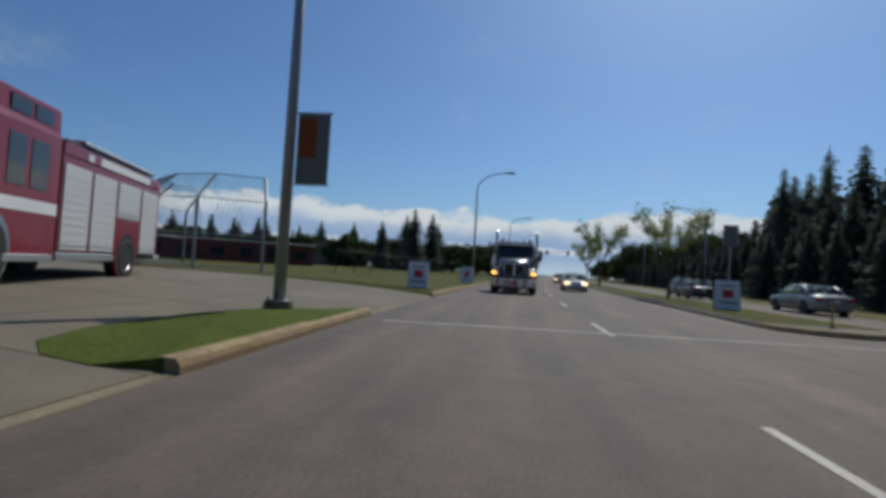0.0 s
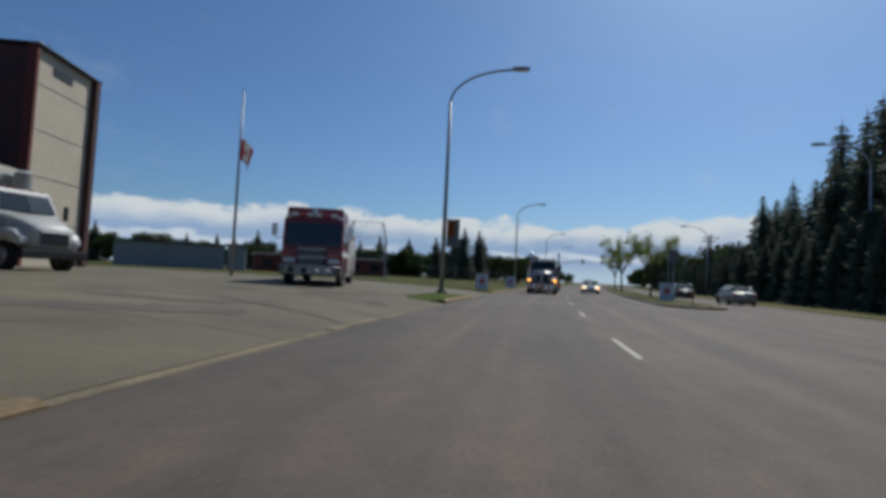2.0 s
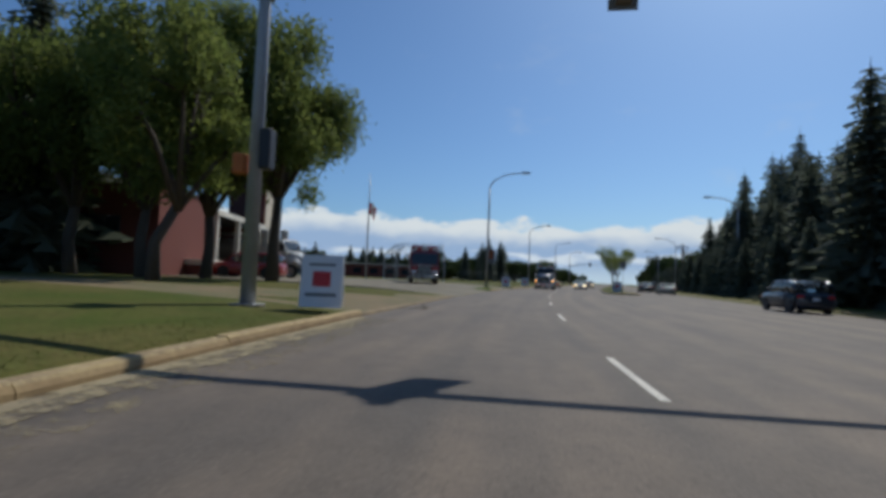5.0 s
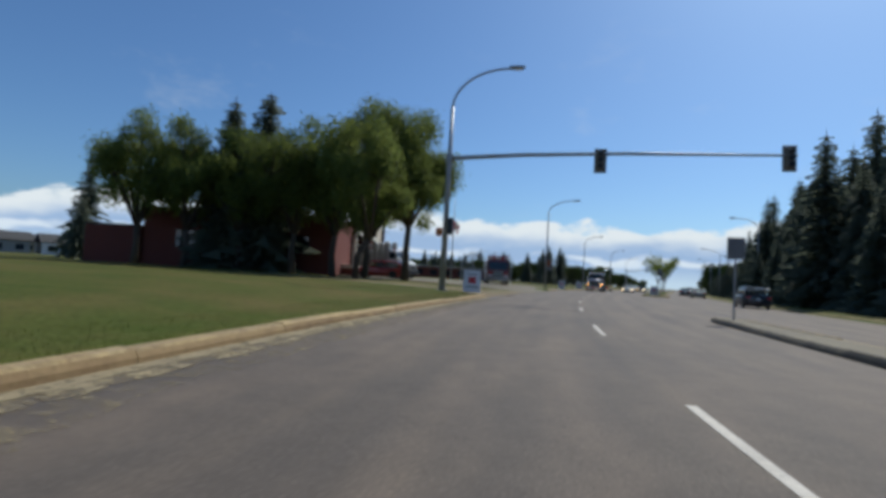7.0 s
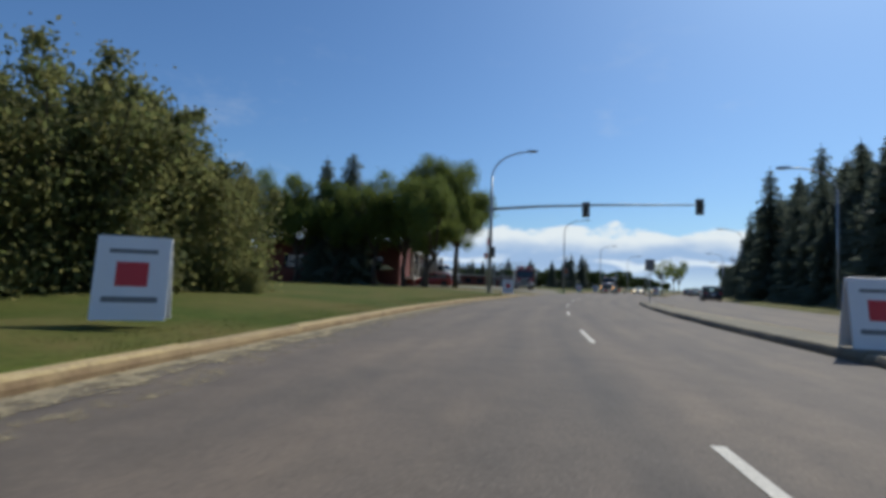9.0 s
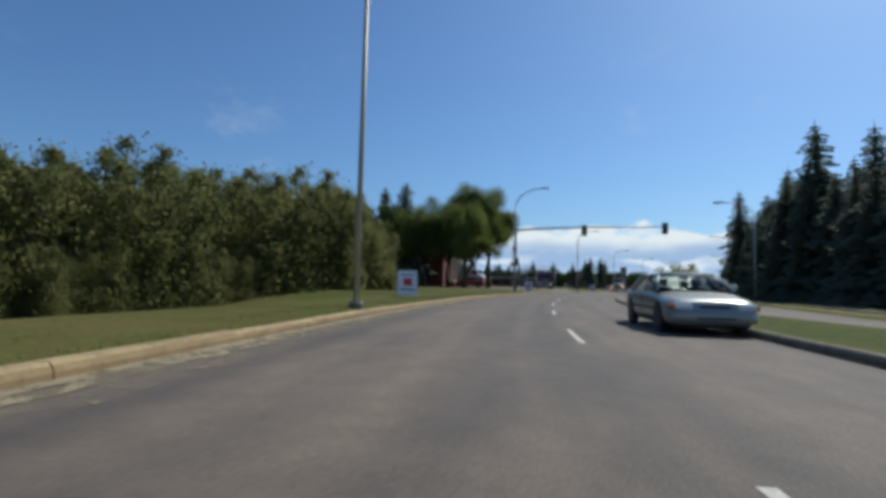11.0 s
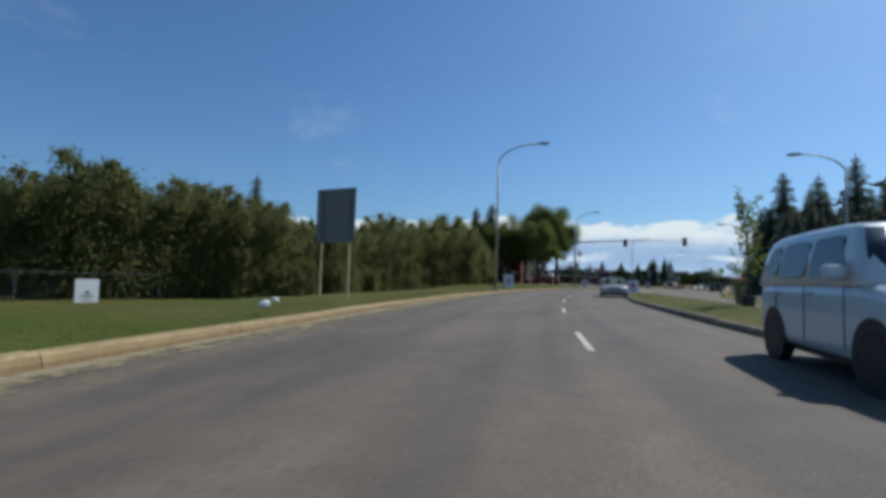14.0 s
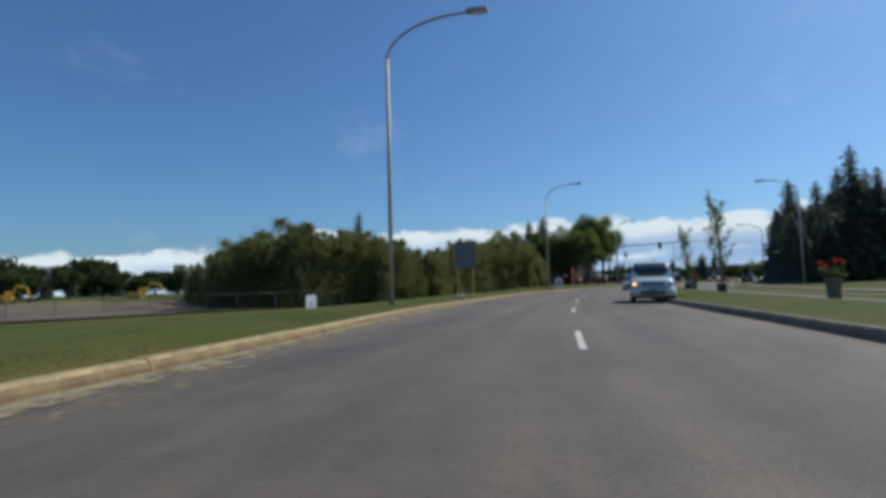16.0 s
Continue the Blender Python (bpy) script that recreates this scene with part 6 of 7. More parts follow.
def loft(stations, bm=None):
    """A closed skin through cross-sections of (x, z) half-profiles at each y, mirrored in x."""
    own = bm if bm is not None else bmesh.new()
    rings = []
    for y, half in stations:
        ring = [own.verts.new((x, y, z)) for x, z in half] + [own.verts.new((-x, y, z)) for x, z in reversed(half)]
        rings.append(ring)
    n = len(rings[0])
    for a, b in zip(rings, rings[1:]):
        for k in range(n):
            own.faces.new((a[k], a[(k + 1) % n], b[(k + 1) % n], b[k]))
    own.faces.new(rings[0][::-1])
    own.faces.new(rings[-1])
    bmesh.ops.remove_doubles(own, verts=own.verts[:], dist=1e-5)
    bmesh.ops.recalc_face_normals(own, faces=own.faces[:])
    return own


def seats(t, front, back, w, belt, H):
    """Seat backs and headrests, the dashboard and the steering wheel, seen through the glass."""
    for s in (-1, 1):
        for y, z in ((front + 0.35, belt + 0.10), (back - 0.35, belt + 0.06)):
            seat = part("seat", box(s * w * 0.44 - 0.22, s * w * 0.44 + 0.22, y, y + 0.14, belt - 0.12, z, 0.05, 2), SEAT, t)
            part("headrest", box(s * w * 0.44 - 0.12, s * w * 0.44 + 0.12, y + 0.04, y + 0.13, z + 0.02, min(z + 0.20, H - 0.16), 0.03, 2), SEAT, seat)
    part("dashboard", box(-w * 0.80, w * 0.80, front - 0.62, front - 0.38, belt - 0.08, belt + 0.04, 0.04, 2), BLACK, t)
    ring = [(w * 0.42 + 0.17 * math.cos(a), front - 0.28 + 0.06 * math.sin(a), belt + 0.03 + 0.15 * math.sin(a)) for a in [2 * math.pi * k / 14 for k in range(15)]]
    part("steering_wheel", tube(ring, 0.015, 6), BLACK, t)


def car(m, name, label, paint, L, W, H, hood, belt, nose_y, cowl, roof0, roof1, tail, deck, r=0.31, axle=(0.82, 0.80), lit=False, boxy=False, group=""):
    """A car that looks towards -y. Lengths run from the nose at y=0 to the tail at y=L."""
    t = thing(name, label, "car", group, m)
    w = W / 2
    sill = 0.22

    def sect(top, wide=1.0, low=sill):
        ww = w * wide
        return [(ww * 0.86, low), (ww * 0.95, low + 0.05), (ww * 0.985, low + 0.15), (ww, low + (top - low) * 0.5), (ww * 0.99, top - 0.16), (ww * 0.965, top - 0.075), (ww * 0.91, top - 0.025), (ww * 0.72, top + 0.006), (ww * 0.36, top + 0.028)]
    ys = [(0.0, sect(hood - 0.20, 0.74, sill + 0.10)), (0.03, sect(hood - 0.14, 0.82, sill + 0.04)), (0.10, sect(hood - 0.09, 0.89, sill)), (0.24, sect(hood - 0.055, 0.945)), (0.45, sect(hood - 0.025, 0.98)), (0.8, sect(hood + 0.01)), (cowl, sect(belt - 0.03)), (roof0 + 0.3, sect(belt)), (L * 0.6, sect(belt + 0.005)), (tail, sect(belt)), (L - 0.45, sect(deck + 0.01, 0.985)), (L - 0.22, sect(deck - 0.01, 0.96)), (L - 0.08, sect(deck - 0.05, 0.92, sill + 0.04)), (L - 0.02, sect(deck - 0.10, 0.87, sill + 0.08)), (L, sect(deck - 0.17, 0.82, sill + 0.14))]
    part("body", loft(ys), paint, t, smooth=True)
    # rounded greenhouse, all glass, under the painted roof and pillars
    top = H - 0.035
    cw, rw = w * 0.92, w * (0.82 if boxy else 0.71)
    low_end = 0.55 if boxy else 0.0

    def house_section(y, k, lift=0.0, lo=0.0):
        T = belt + (top - belt) * k + lift
        e = cw + (rw - cw) * k
        z0 = belt - 0.03 if not lo else T - lo
        return (y, [(cw if not lo else e * 1.012, z0), ((cw + e) / 2 + 0.015 if not lo else e * 1.010, (z0 + T) / 2), (e, T - 0.075 * k), (e * 0.965, T - 0.03 * k), (e * 0.86, T - 0.006), (e * 0.45, T + 0.012 * k)])
    house = [house_section(cowl + (roof0 - cowl) * q, math.sin(q * 1.40) / math.sin(1.40)) for q in (0.0, 0.25, 0.5, 0.75, 0.92)]
    house += [house_section(roof0 + (roof1 - roof0) * q, 1 - 0.05 * (2 * q - 0.9) ** 2) for q in (0.08, 0.35, 0.65, 0.95)]
    house += [house_section(roof1 + (tail - roof1) * q, low_end + (1 - low_end) * (math.cos(q * 1.45) if boxy else max(0.0, math.cos(q * 1.57)) ** 1.6)) for q in (0.3, 0.6, 0.85, 1.0)]
    part("cabin_glass", loft(house), CAR_GLASS, t, smooth=True)
    seats(t, cowl + 0.85, tail - 0.25, w, belt, H)
    part("roof", loft([house_section(roof0 - 0.10, 0.965, 0.006, 0.05), house_section(roof0 + 0.05, 0.985, 0.012, 0.07)] + [house_section(roof0 + (roof1 - roof0) * q, 1 - 0.05 * (2 * q - 0.9) ** 2, 0.014, 0.08) for q in (0.2, 0.45, 0.7, 1.0)] + [house_section(roof1 + 0.12, 0.965 if not boxy else 0.98, 0.012, 0.06)]), paint, t, smooth=True)
    for s in (-1, 1):
        part("pillar", tube([(s * cw * 0.99, cowl + 0.02, belt - 0.02), (s * (cw * 0.55 + rw * 0.45), cowl + (roof0 - cowl) * 0.42, belt + (top - belt) * 0.52), (s * (rw + 0.005), roof0 - 0.04, top - 0.06)], 0.035, 8), paint, t, smooth=True)
        mid = (roof0 + roof1) / 2
        part("pillar", tube([(s * (cw - 0.01), mid, belt), (s * (rw - 0.005), mid, top - 0.05)], 0.035, 6), BLACK if not boxy else paint, t)
        part("pillar", tube([(s * cw * 0.985, tail - 0.06, belt - 0.02), (s * (cw + rw) / 2, (tail + roof1) / 2 + 0.02, belt + (top - belt) * (0.62 if boxy else 0.52)), (s * rw, roof1, top - 0.06)], 0.075 if not boxy else 0.11, 8), paint, t, smooth=True)
        mr = part("mirror", box(s * (w + 0.02) - 0.09, s * (w + 0.02) + 0.09, cowl + 0.28, cowl + 0.42, belt + 0.02, belt + 0.17, 0.04, 2), paint, t)
        part("headlamp", box(s * w * 0.68 - 0.19, s * w * 0.68 + 0.19, -0.020 if not boxy else -0.005, 0.26, hood - 0.26, hood - 0.12, 0.05, 2), HEADLAMP if lit is True else LENS_W, t)
        part("signal_lamp", box(s * w * 0.88 - 0.07, s * w * 0.88 + 0.07, -0.012, 0.24, hood - 0.25, hood - 0.14, 0.03), AMBER if lit is True or (lit and s < 0) else SIGN_ORANGE, t)
        part("tail_lamp", box(s * w * 0.72 - 0.16, s * w * 0.72 + 0.16, L - 0.12, L + 0.012, deck - 0.28, deck - 0.10, 0.04), LENS_R, t)
        part("door_line", box(s * (w + 0.001) - 0.004, s * (w + 0.001) + 0.004, mid - 0.006, mid + 0.006, 0.36, belt - 0.10), BLACK, t)
        part("rub_strip", box(s * (w + 0.002) - 0.01, s * (w + 0.002) + 0.01, axle[0] + r + 0.15, L - axle[1] - r - 0.15, 0.48, 0.55, 0.004), BLACK, t)
        for dy in (-0.32, 0.42):
            part("door_handle", box(s * (w + 0.004) - 0.012, s * (w + 0.004) + 0.012, mid + dy, mid + dy + 0.14, belt - 0.20, belt - 0.16, 0.004), paint, t)
    part("grille", box(-w * 0.34, w * 0.34, -0.006, 0.05, hood - 0.24, hood - 0.16, 0.02), BLACK, t)
    part("bumper", loft([(-0.07, [(w * 0.66, 0.34), (w * 0.68, 0.42), (w * 0.6, 0.52)]), (0.0, [(w * 0.86, 0.28), (w * 0.88, 0.40), (w * 0.8, 0.54)]), (0.22, [(w * 1.0, 0.27), (w * 1.005, 0.40), (w * 0.99, 0.52)])]), paint, t, smooth=True)
    part("air_intake", box(-w * 0.42, w * 0.42, -0.078, -0.03, 0.34, 0.40, 0.02), BLACK, t)
    part("number_plate", box(-0.15, 0.15, L + 0.004, L + 0.02, 0.62, 0.77, 0.004), SIGN_WHITE, t)
    part("under", box(-w * 0.8, w * 0.8, 0.3, L - 0.3, 0.16, 0.30), BLACK, t)
    fy, ry = axle[0], L - axle[1]
    for s in (-1, 1):
        for y in (fy, ry):
            a = part("wheel_arch", drum(r * 1.16, r * 1.16, 0.12, 20, Matrix.Translation((s * (w - 0.116), y, r * 1.02)) @ Matrix.Rotation(s * math.pi / 2, 4, "Y")), BLACK, t)
    wheel_set(t, [(s * (w - 0.085), y) for s in (-1, 1) for y in (fy, ry)], r, 0.20)
    return t


def facing(o, y, z=0.0, turn=0.0, away=False):
    """The pose of a vehicle in a lane: its nose at y, looking back along the road to -y."""
    p = at(o, y, z)
    return pose(p.x, p.y, p.z, 0, 0, heading(y) + turn + (180 if away else 0))


def cube_car(m):
    """A small upright box of a car that looks towards -y, with rounded corners and side windows."""
    t = thing("hatchback_car", "boxy pale mint small car with one amber lamp lit", "car", m=m)
    W, L, H, belt = 0.83, 3.80, 1.69, 1.03

    def side(z):
        return W - 0.005 - 0.13 * max(0.0, (z - 0.95) / 0.65) ** 1.3

    def low(y, top, wide=1.0, sill=0.24):
        q = W * wide
        return (y, [(q * 0.88, sill), (q * 0.965, sill + 0.05), (q * 0.99, sill + 0.16), (q, (sill + top) / 2), (q * 0.992, top - 0.14), (q * 0.97, top - 0.06), (q * 0.90, top - 0.012), (q * 0.55, top + 0.012), (q * 0.2, top + 0.022)])
    part("body", loft([low(0.0, 0.80, 0.78, 0.34), low(0.035, 0.86, 0.87, 0.30), low(0.11, 0.905, 0.94, 0.26), low(0.25, 0.94, 0.985), low(0.5, 0.975), low(0.86, belt), low(1.6, belt), low(3.3, belt), low(3.62, belt, 0.99), low(3.74, belt, 0.955, 0.28), low(3.79, belt - 0.02, 0.90, 0.32), low(L, belt - 0.08, 0.84, 0.38)]), MINT, t, smooth=True)

    def high(y, top):
        k = min(1.0, max(0.05, (top - belt) / 0.3))
        e = side(top)
        return (y, [(side(belt) - 0.01, belt - 0.05), (side((belt + top) / 2), (belt + top) / 2), (e, top - 0.10 * k), (e * 0.965, top - 0.035 * k), (e * 0.88, top - 0.008 * k), (e * 0.4, top + 0.012 * k)])
    part("cabin", loft([high(0.84, belt + 0.02), high(1.20, 1.60), high(1.30, 1.655), high(1.6, H - 0.012), high(2.6, H), high(3.4, H - 0.02), high(3.60, H - 0.06), high(3.69, H - 0.16), high(3.76, belt + 0.02)]), MINT, t, smooth=True)
    # windscreen, laid on the sloped front of the cabin
    v, f = [], []
    n = 8
    for row, (y, z) in enumerate(((0.860, 1.055), (1.02, 1.33), (1.190, 1.59))):
        for k in range(n + 1):
            u = 2 * k / n - 1
            x = u * (side(z) - 0.055)
            v.append((x, y - 0.012 + 0.03 * u ** 4, z + 0.004))
    for r in range(2):
        for k in range(n):
            a = r * (n + 1) + k
            f.append((a, a + 1, a + n + 2, a + n + 1))
    ws = soup("windscreen", v, f, GLASS, t, smooth=True)
    thick = ws.modifiers.new("thick", "SOLIDIFY")
    thick.thickness, thick.offset = 0.01, 0.0

    def pane(name, s, y0, y1, z0, z1, r0, lean=0.0):
        """A side window with rounded corners that follows the cabin's side."""
        ring = []
        for cx, cz, a0 in ((y1 - r0, z1 - r0, 0), (y0 + r0 + lean, z1 - r0, 90), (y0 + r0, z0 + r0, 180), (y1 - r0, z0 + r0, 270)):
            for q in range(5):
                a = radians(a0 + 22.5 * q)
                ring.append((cx + r0 * math.cos(a), cz + r0 * math.sin(a)))
        v = [(s * (side(z) + 0.004), y, z) for y, z in ring] + [(s * (side(z) - 0.03), y, z) for y, z in ring]
        k = len(ring)
        f = [tuple(range(k)), tuple(range(2 * k - 1, k - 1, -1))] + [(i, k + i, k + (i + 1) % k, (i + 1) % k) for i in range(k)]
        return soup(name, v, f, GLASS, t)
    for s in (-1, 1):
        pane("door_window", s, 1.30, 2.12, 1.08, 1.54, 0.11, 0.12)
        pane("rear_door_window", s, 2.24, 3.02, 1.08, 1.54, 0.13)
        pane("quarter_window", s, 3.12, 3.48, 1.11, 1.52, 0.12)
        part("mirror", box(s * 0.93 - 0.10, s * 0.93 + 0.10, 1.12, 1.25, 1.05, 1.21, 0.05, 3), MINT, t)
        part("headlamp", box(s * 0.60 - 0.16, s * 0.60 + 0.16, -0.025, 0.20, 0.70, 0.83, 0.05, 3), LENS_W, t)
        part("signal_lamp", box(s * 0.66 - 0.06, s * 0.66 + 0.06, -0.035, 0.15, 0.725, 0.805, 0.035, 3), AMBER if s < 0 else SIGN_ORANGE, t)
        part("fog_lamp", drum(0.05, 0.045, 0.05, 12, Matrix.Translation((s * 0.60, 0.0, 0.44)) @ Matrix.Rotation(math.pi / 2, 4, "X")), BLACK, t)
        for y in (1.22, 2.18, 3.06):
            part("door_line", box(s * (W + 0.001) - 0.003, s * (W + 0.001) + 0.003, y - 0.005, y + 0.005, 0.36, belt - 0.04), BLACK, t)
        for y in (1.95, 2.85):
            part("door_handle", box(s * (W + 0.006) - 0.014, s * (W + 0.006) + 0.014, y, y + 0.16, 0.88, 0.92, 0.006), MINT, t)
        part("tail_lamp", box(s * 0.60 - 0.12, s * 0.60 + 0.12, L - 0.05, L + 0.012, 0.50, 0.60, 0.03), LENS_R, t)
        for y in (0.70, 3.15):
            part("wheel_arch", drum(0.375, 0.375, 0.12, 22, Matrix.Translation((s * (W - 0.114), y, 0.33)) @ Matrix.Rotation(s * math.pi / 2, 4, "Y")), BLACK, t)
    part("grille", box(-0.44, 0.44, -0.030, 0.06, 0.70, 0.83, 0.03, 2), BLACK, t)
    part("grille_bar", box(-0.43, 0.43, -0.042, 0.0, 0.755, 0.775, 0.004), CHROME, t)
    part("bumper", loft([(-0.07, [(0.56, 0.36), (0.58, 0.48), (0.5, 0.58)]), (-0.01, [(0.74, 0.30), (0.76, 0.46), (0.7, 0.60)]), (0.20, [(0.86, 0.28), (0.862, 0.44), (0.85, 0.60)])]), MINT, t, smooth=True)
    part("air_intake", box(-0.46, 0.46, -0.085, -0.03, 0.35, 0.47, 0.03, 2), BLACK, t)
    part("bumper_slot", box(-0.50, 0.50, -0.078, -0.02, 0.585, 0.615, 0.008), BLACK, t)
    part("number_plate", box(-0.15, 0.15, -0.088, -0.06, 0.49, 0.57, 0.004), SIGN_GREY, t)
    part("wiper", tube([(-0.35, 0.86, 1.075), (0.25, 0.90, 1.12)], 0.008, 5), BLACK, t)
    part("under", box(-0.68, 0.68, 0.3, L - 0.3, 0.17, 0.32), BLACK, t)
    wheel_set(t, [(s * (W - 0.09), y) for s in (-1, 1) for y in (0.70, 3.15)], 0.315, 0.20, ALU)


cube_car(facing(3.0, -116.75, turn=-5.0))
car(facing(2.92, -86.4), "sedan_car", "champagne silver sedan with sun on its windscreen", SILVER, 4.9, 1.82, 1.40, 0.80, 0.92, 0, 1.25, 1.95, 3.10, 4.0, 0.94, 0.32, (0.95, 1.02))
car(facing(2.2, 31.0), "sedan_car", "distant sedan with orange signal lamps lit", WHITE_PAINT, 4.7, 1.8, 1.45, 0.82, 0.94, 0, 1.2, 1.9, 3.2, 3.95, 0.95, 0.32, (0.9, 1.0), True)
car(facing(2.0, 66.0), "sedan_car", "distant dark sedan with headlamps lit", DARK_CAR, 4.7, 1.8, 1.45, 0.82, 0.94, 0, 1.2, 1.9, 3.2, 3.95, 0.95, 0.32, (0.9, 1.0), True)
car(facing(11.4, 36.5, away=True), "sedan_car", "dark blue sedan on the opposite lanes", DARK_CAR, 4.6, 1.78, 1.46, 0.82, 0.94, 0, 1.2, 1.85, 3.2, 3.95, 0.95, 0.32, (0.9, 1.0))
car(facing(12.6, 44.5, away=True), "hatchback_car", "dark blue wagon on the opposite lanes", DARK_CAR, 4.4, 1.78, 1.62, 0.92, 1.0, 0, 1.0, 1.6, 3.7, 4.25, 1.0, 0.33, (0.85, 0.85), False, True)
car(facing(12.6, 22.0, away=True), "sedan_car", "silver blue sedan on the opposite lanes", SILVER, 4.7, 1.8, 1.45, 0.82, 0.94, 0, 1.2, 1.9, 3.2, 3.95, 0.95, 0.32, (0.9, 1.0))
car(facing(12.4, -17.0, away=True), "hatchback_car", "dark wagon on the opposite lanes by spruces", DARK_CAR, 4.4, 1.78, 1.62, 0.92, 1.0, 0, 1.0, 1.6, 3.7, 4.25, 1.0, 0.33, (0.85, 0.85), False, True)
car(pose(-26.6, -16.5, 0.44, 0, 0, -77), "suv_car", "red sport utility vehicle parked at the fire hall", RED_CAR, 4.9, 1.95, 1.82, 1.08, 1.14, 0, 1.15, 1.75, 4.3, 4.75, 1.10, 0.38, (0.95, 0.95), False, True)


def fire_engine(m):
    """A custom-cab fire engine that looks towards -y, its nose at y=0."""
    t = thing("fire_engine", "red and white fire engine with aluminium roller shutters", "fire engine", m=m)
    w = 1.25
    part("chassis", box(-0.95, 0.95, 0.3, 9.2, 0.55, 0.95, 0.03), DARK_METAL, t)
    # cab
    cab = part("cab", loft([(0.0, [(w * 0.90, 0.62), (w * 0.94, 1.55), (w * 0.92, 1.62)]), (0.10, [(w, 0.55), (w, 1.60), (w * 0.99, 1.66)]), (0.28, [(w, 0.55), (w, 2.75), (w * 0.93, 2.92)]), (1.9, [(w, 0.55), (w, 2.80), (w * 0.95, 2.95)]), (3.35, [(w, 0.55), (w, 2.80), (w * 0.95, 2.95)])]), FIRE_RED, t)
    part("raised_roof", loft([(0.40, [(w * 0.88, 2.9), (w * 0.88, 3.16), (w * 0.84, 3.20)]), (0.52, [(w * 0.95, 2.9), (w * 0.94, 3.30), (w * 0.88, 3.35)]), (3.35, [(w * 0.97, 2.9), (w * 0.96, 3.32), (w * 0.90, 3.38)])]), FIRE_RED, t)
    part("windscreen", loft([(0.055, [(w * 0.88, 1.70), (w * 0.88, 1.72), (w * 0.6, 1.73)]), (0.205, [(w * 0.93, 1.68), (w * 0.92, 2.62), (w * 0.6, 2.66)]), (0.30, [(w * 0.93, 1.68), (w * 0.92, 2.60), (w * 0.6, 2.64)])]), GLASS, t)
    for x in (-0.62, 0.0, 0.62):
        part("wiper", tube([(x, 0.05, 1.72), (x + 0.35, 0.12, 2.2)], 0.012, 5), BLACK, t)
    for s in (-1, 1):
        part("door_window", box(s * w - 0.012, s * w + 0.012, 0.45, 1.30, 1.72, 2.60, 0.006), GLASS, t)
        part("rear_window", box(s * w - 0.012, s * w + 0.012, 1.75, 2.25, 1.72, 2.60, 0.006), GLASS, t)
        part("rear_window", box(s * w - 0.012, s * w + 0.012, 2.40, 2.95, 1.72, 2.60, 0.006), GLASS, t)
        part("upper_window", box(s * w * 0.965 - 0.012, s * w * 0.965 + 0.012, 1.8, 2.4, 2.96, 3.24, 0.006), GLASS, t)
        part("upper_window", box(s * w * 0.965 - 0.012, s * w * 0.965 + 0.012, 2.5, 3.1, 2.96, 3.24, 0.006), GLASS, t)
        part("white_stripe", box(s * w - 0.008, s * w + 0.008, 0.12, 3.34, 1.30, 1.52), SIGN_WHITE, t)
        part("cab_step", box(s * w - 0.10, s * w + 0.02, 1.55, 3.3, 0.42, 0.55, 0.01), ALU, t)
        part("mirror_arm", tube([(s * w, 0.25, 2.0), (s * (w + 0.28), 0.0, 1.95), (s * (w + 0.32), -0.02, 2.05)], 0.018, 6), CHROME, t)
        part("mirror", box(s * (w + 0.32) - 0.11, s * (w + 0.32) + 0.11, -0.06, 0.04, 2.05, 2.55, 0.03, 2), CHROME, t)
        part("headlamp", box(s * 0.92 - 0.24, s * 0.92 + 0.24, -0.05, 0.10, 0.95, 1.16, 0.04, 2), LENS_W, t)
        part("warning_lamp", box(s * 0.92 - 0.22, s * 0.92 + 0.22, -0.05, 0.10, 1.22, 1.40, 0.04, 2), LENS_R, t)
        part("marker_lamp", box(s * (w * 0.86) - 0.10, s * (w * 0.86) + 0.10, 0.16, 0.30, 2.84, 2.98, 0.04, 2), LENS_W, t)
    part("grille", box(-0.58, 0.58, -0.05, 0.04, 0.82, 1.58, 0.02), DARK_METAL, t)
    for z in (0.84, 1.20, 1.56):
        part("grille_frame", box(-0.60, 0.60, -0.075, -0.045, z - 0.03, z + 0.03, 0.01), ALU, t)
    for k in range(7):
        part("grille_bar", box(-0.475 + 0.15 * k, -0.445 + 0.15 * k, -0.070, -0.045, 0.86, 1.54, 0.006), ALU, t)
    part("bumper", loft([(-0.62, [(w * 0.80, 0.50), (w * 0.82, 0.82), (w * 0.7, 0.86)]), (-0.45, [(w, 0.46), (w * 1.01, 0.82), (w * 0.9, 0.87)]), (0.02, [(w, 0.46), (w * 1.01, 0.82), (w * 0.9, 0.87)])]), DULL, t)
    for x in (-0.72, -0.2, 0.35, 0.78):
        part("siren", drum(0.13, 0.09, 0.12, 14, Matrix.Translation((x, -0.62, 0.66)) @ Matrix.Rotation(math.pi / 2, 4, "X")), DARK_METAL if x < 0 else CHROME, t)
    for k in range(6):
        part("light_bar", box(-0.98 + 0.33 * k, -0.98 + 0.33 * k + 0.30, 0.16, 0.40, 2.93, 3.09, 0.04, 2), LENS_R if k in (1, 4) else LENS_W, t)
    part("roof_spotlight", drum(0.12, 0.12, 0.16, 14, Matrix.Translation((0.0, 0.40, 3.20)) @ Matrix.Rotation(math.pi / 2, 4, "X")), LENS_W, t)
    # body with shutters
    part("body", box(-w, w, 3.42, 8.9, 0.62, 2.55, 0.02), FIRE_RED, t)
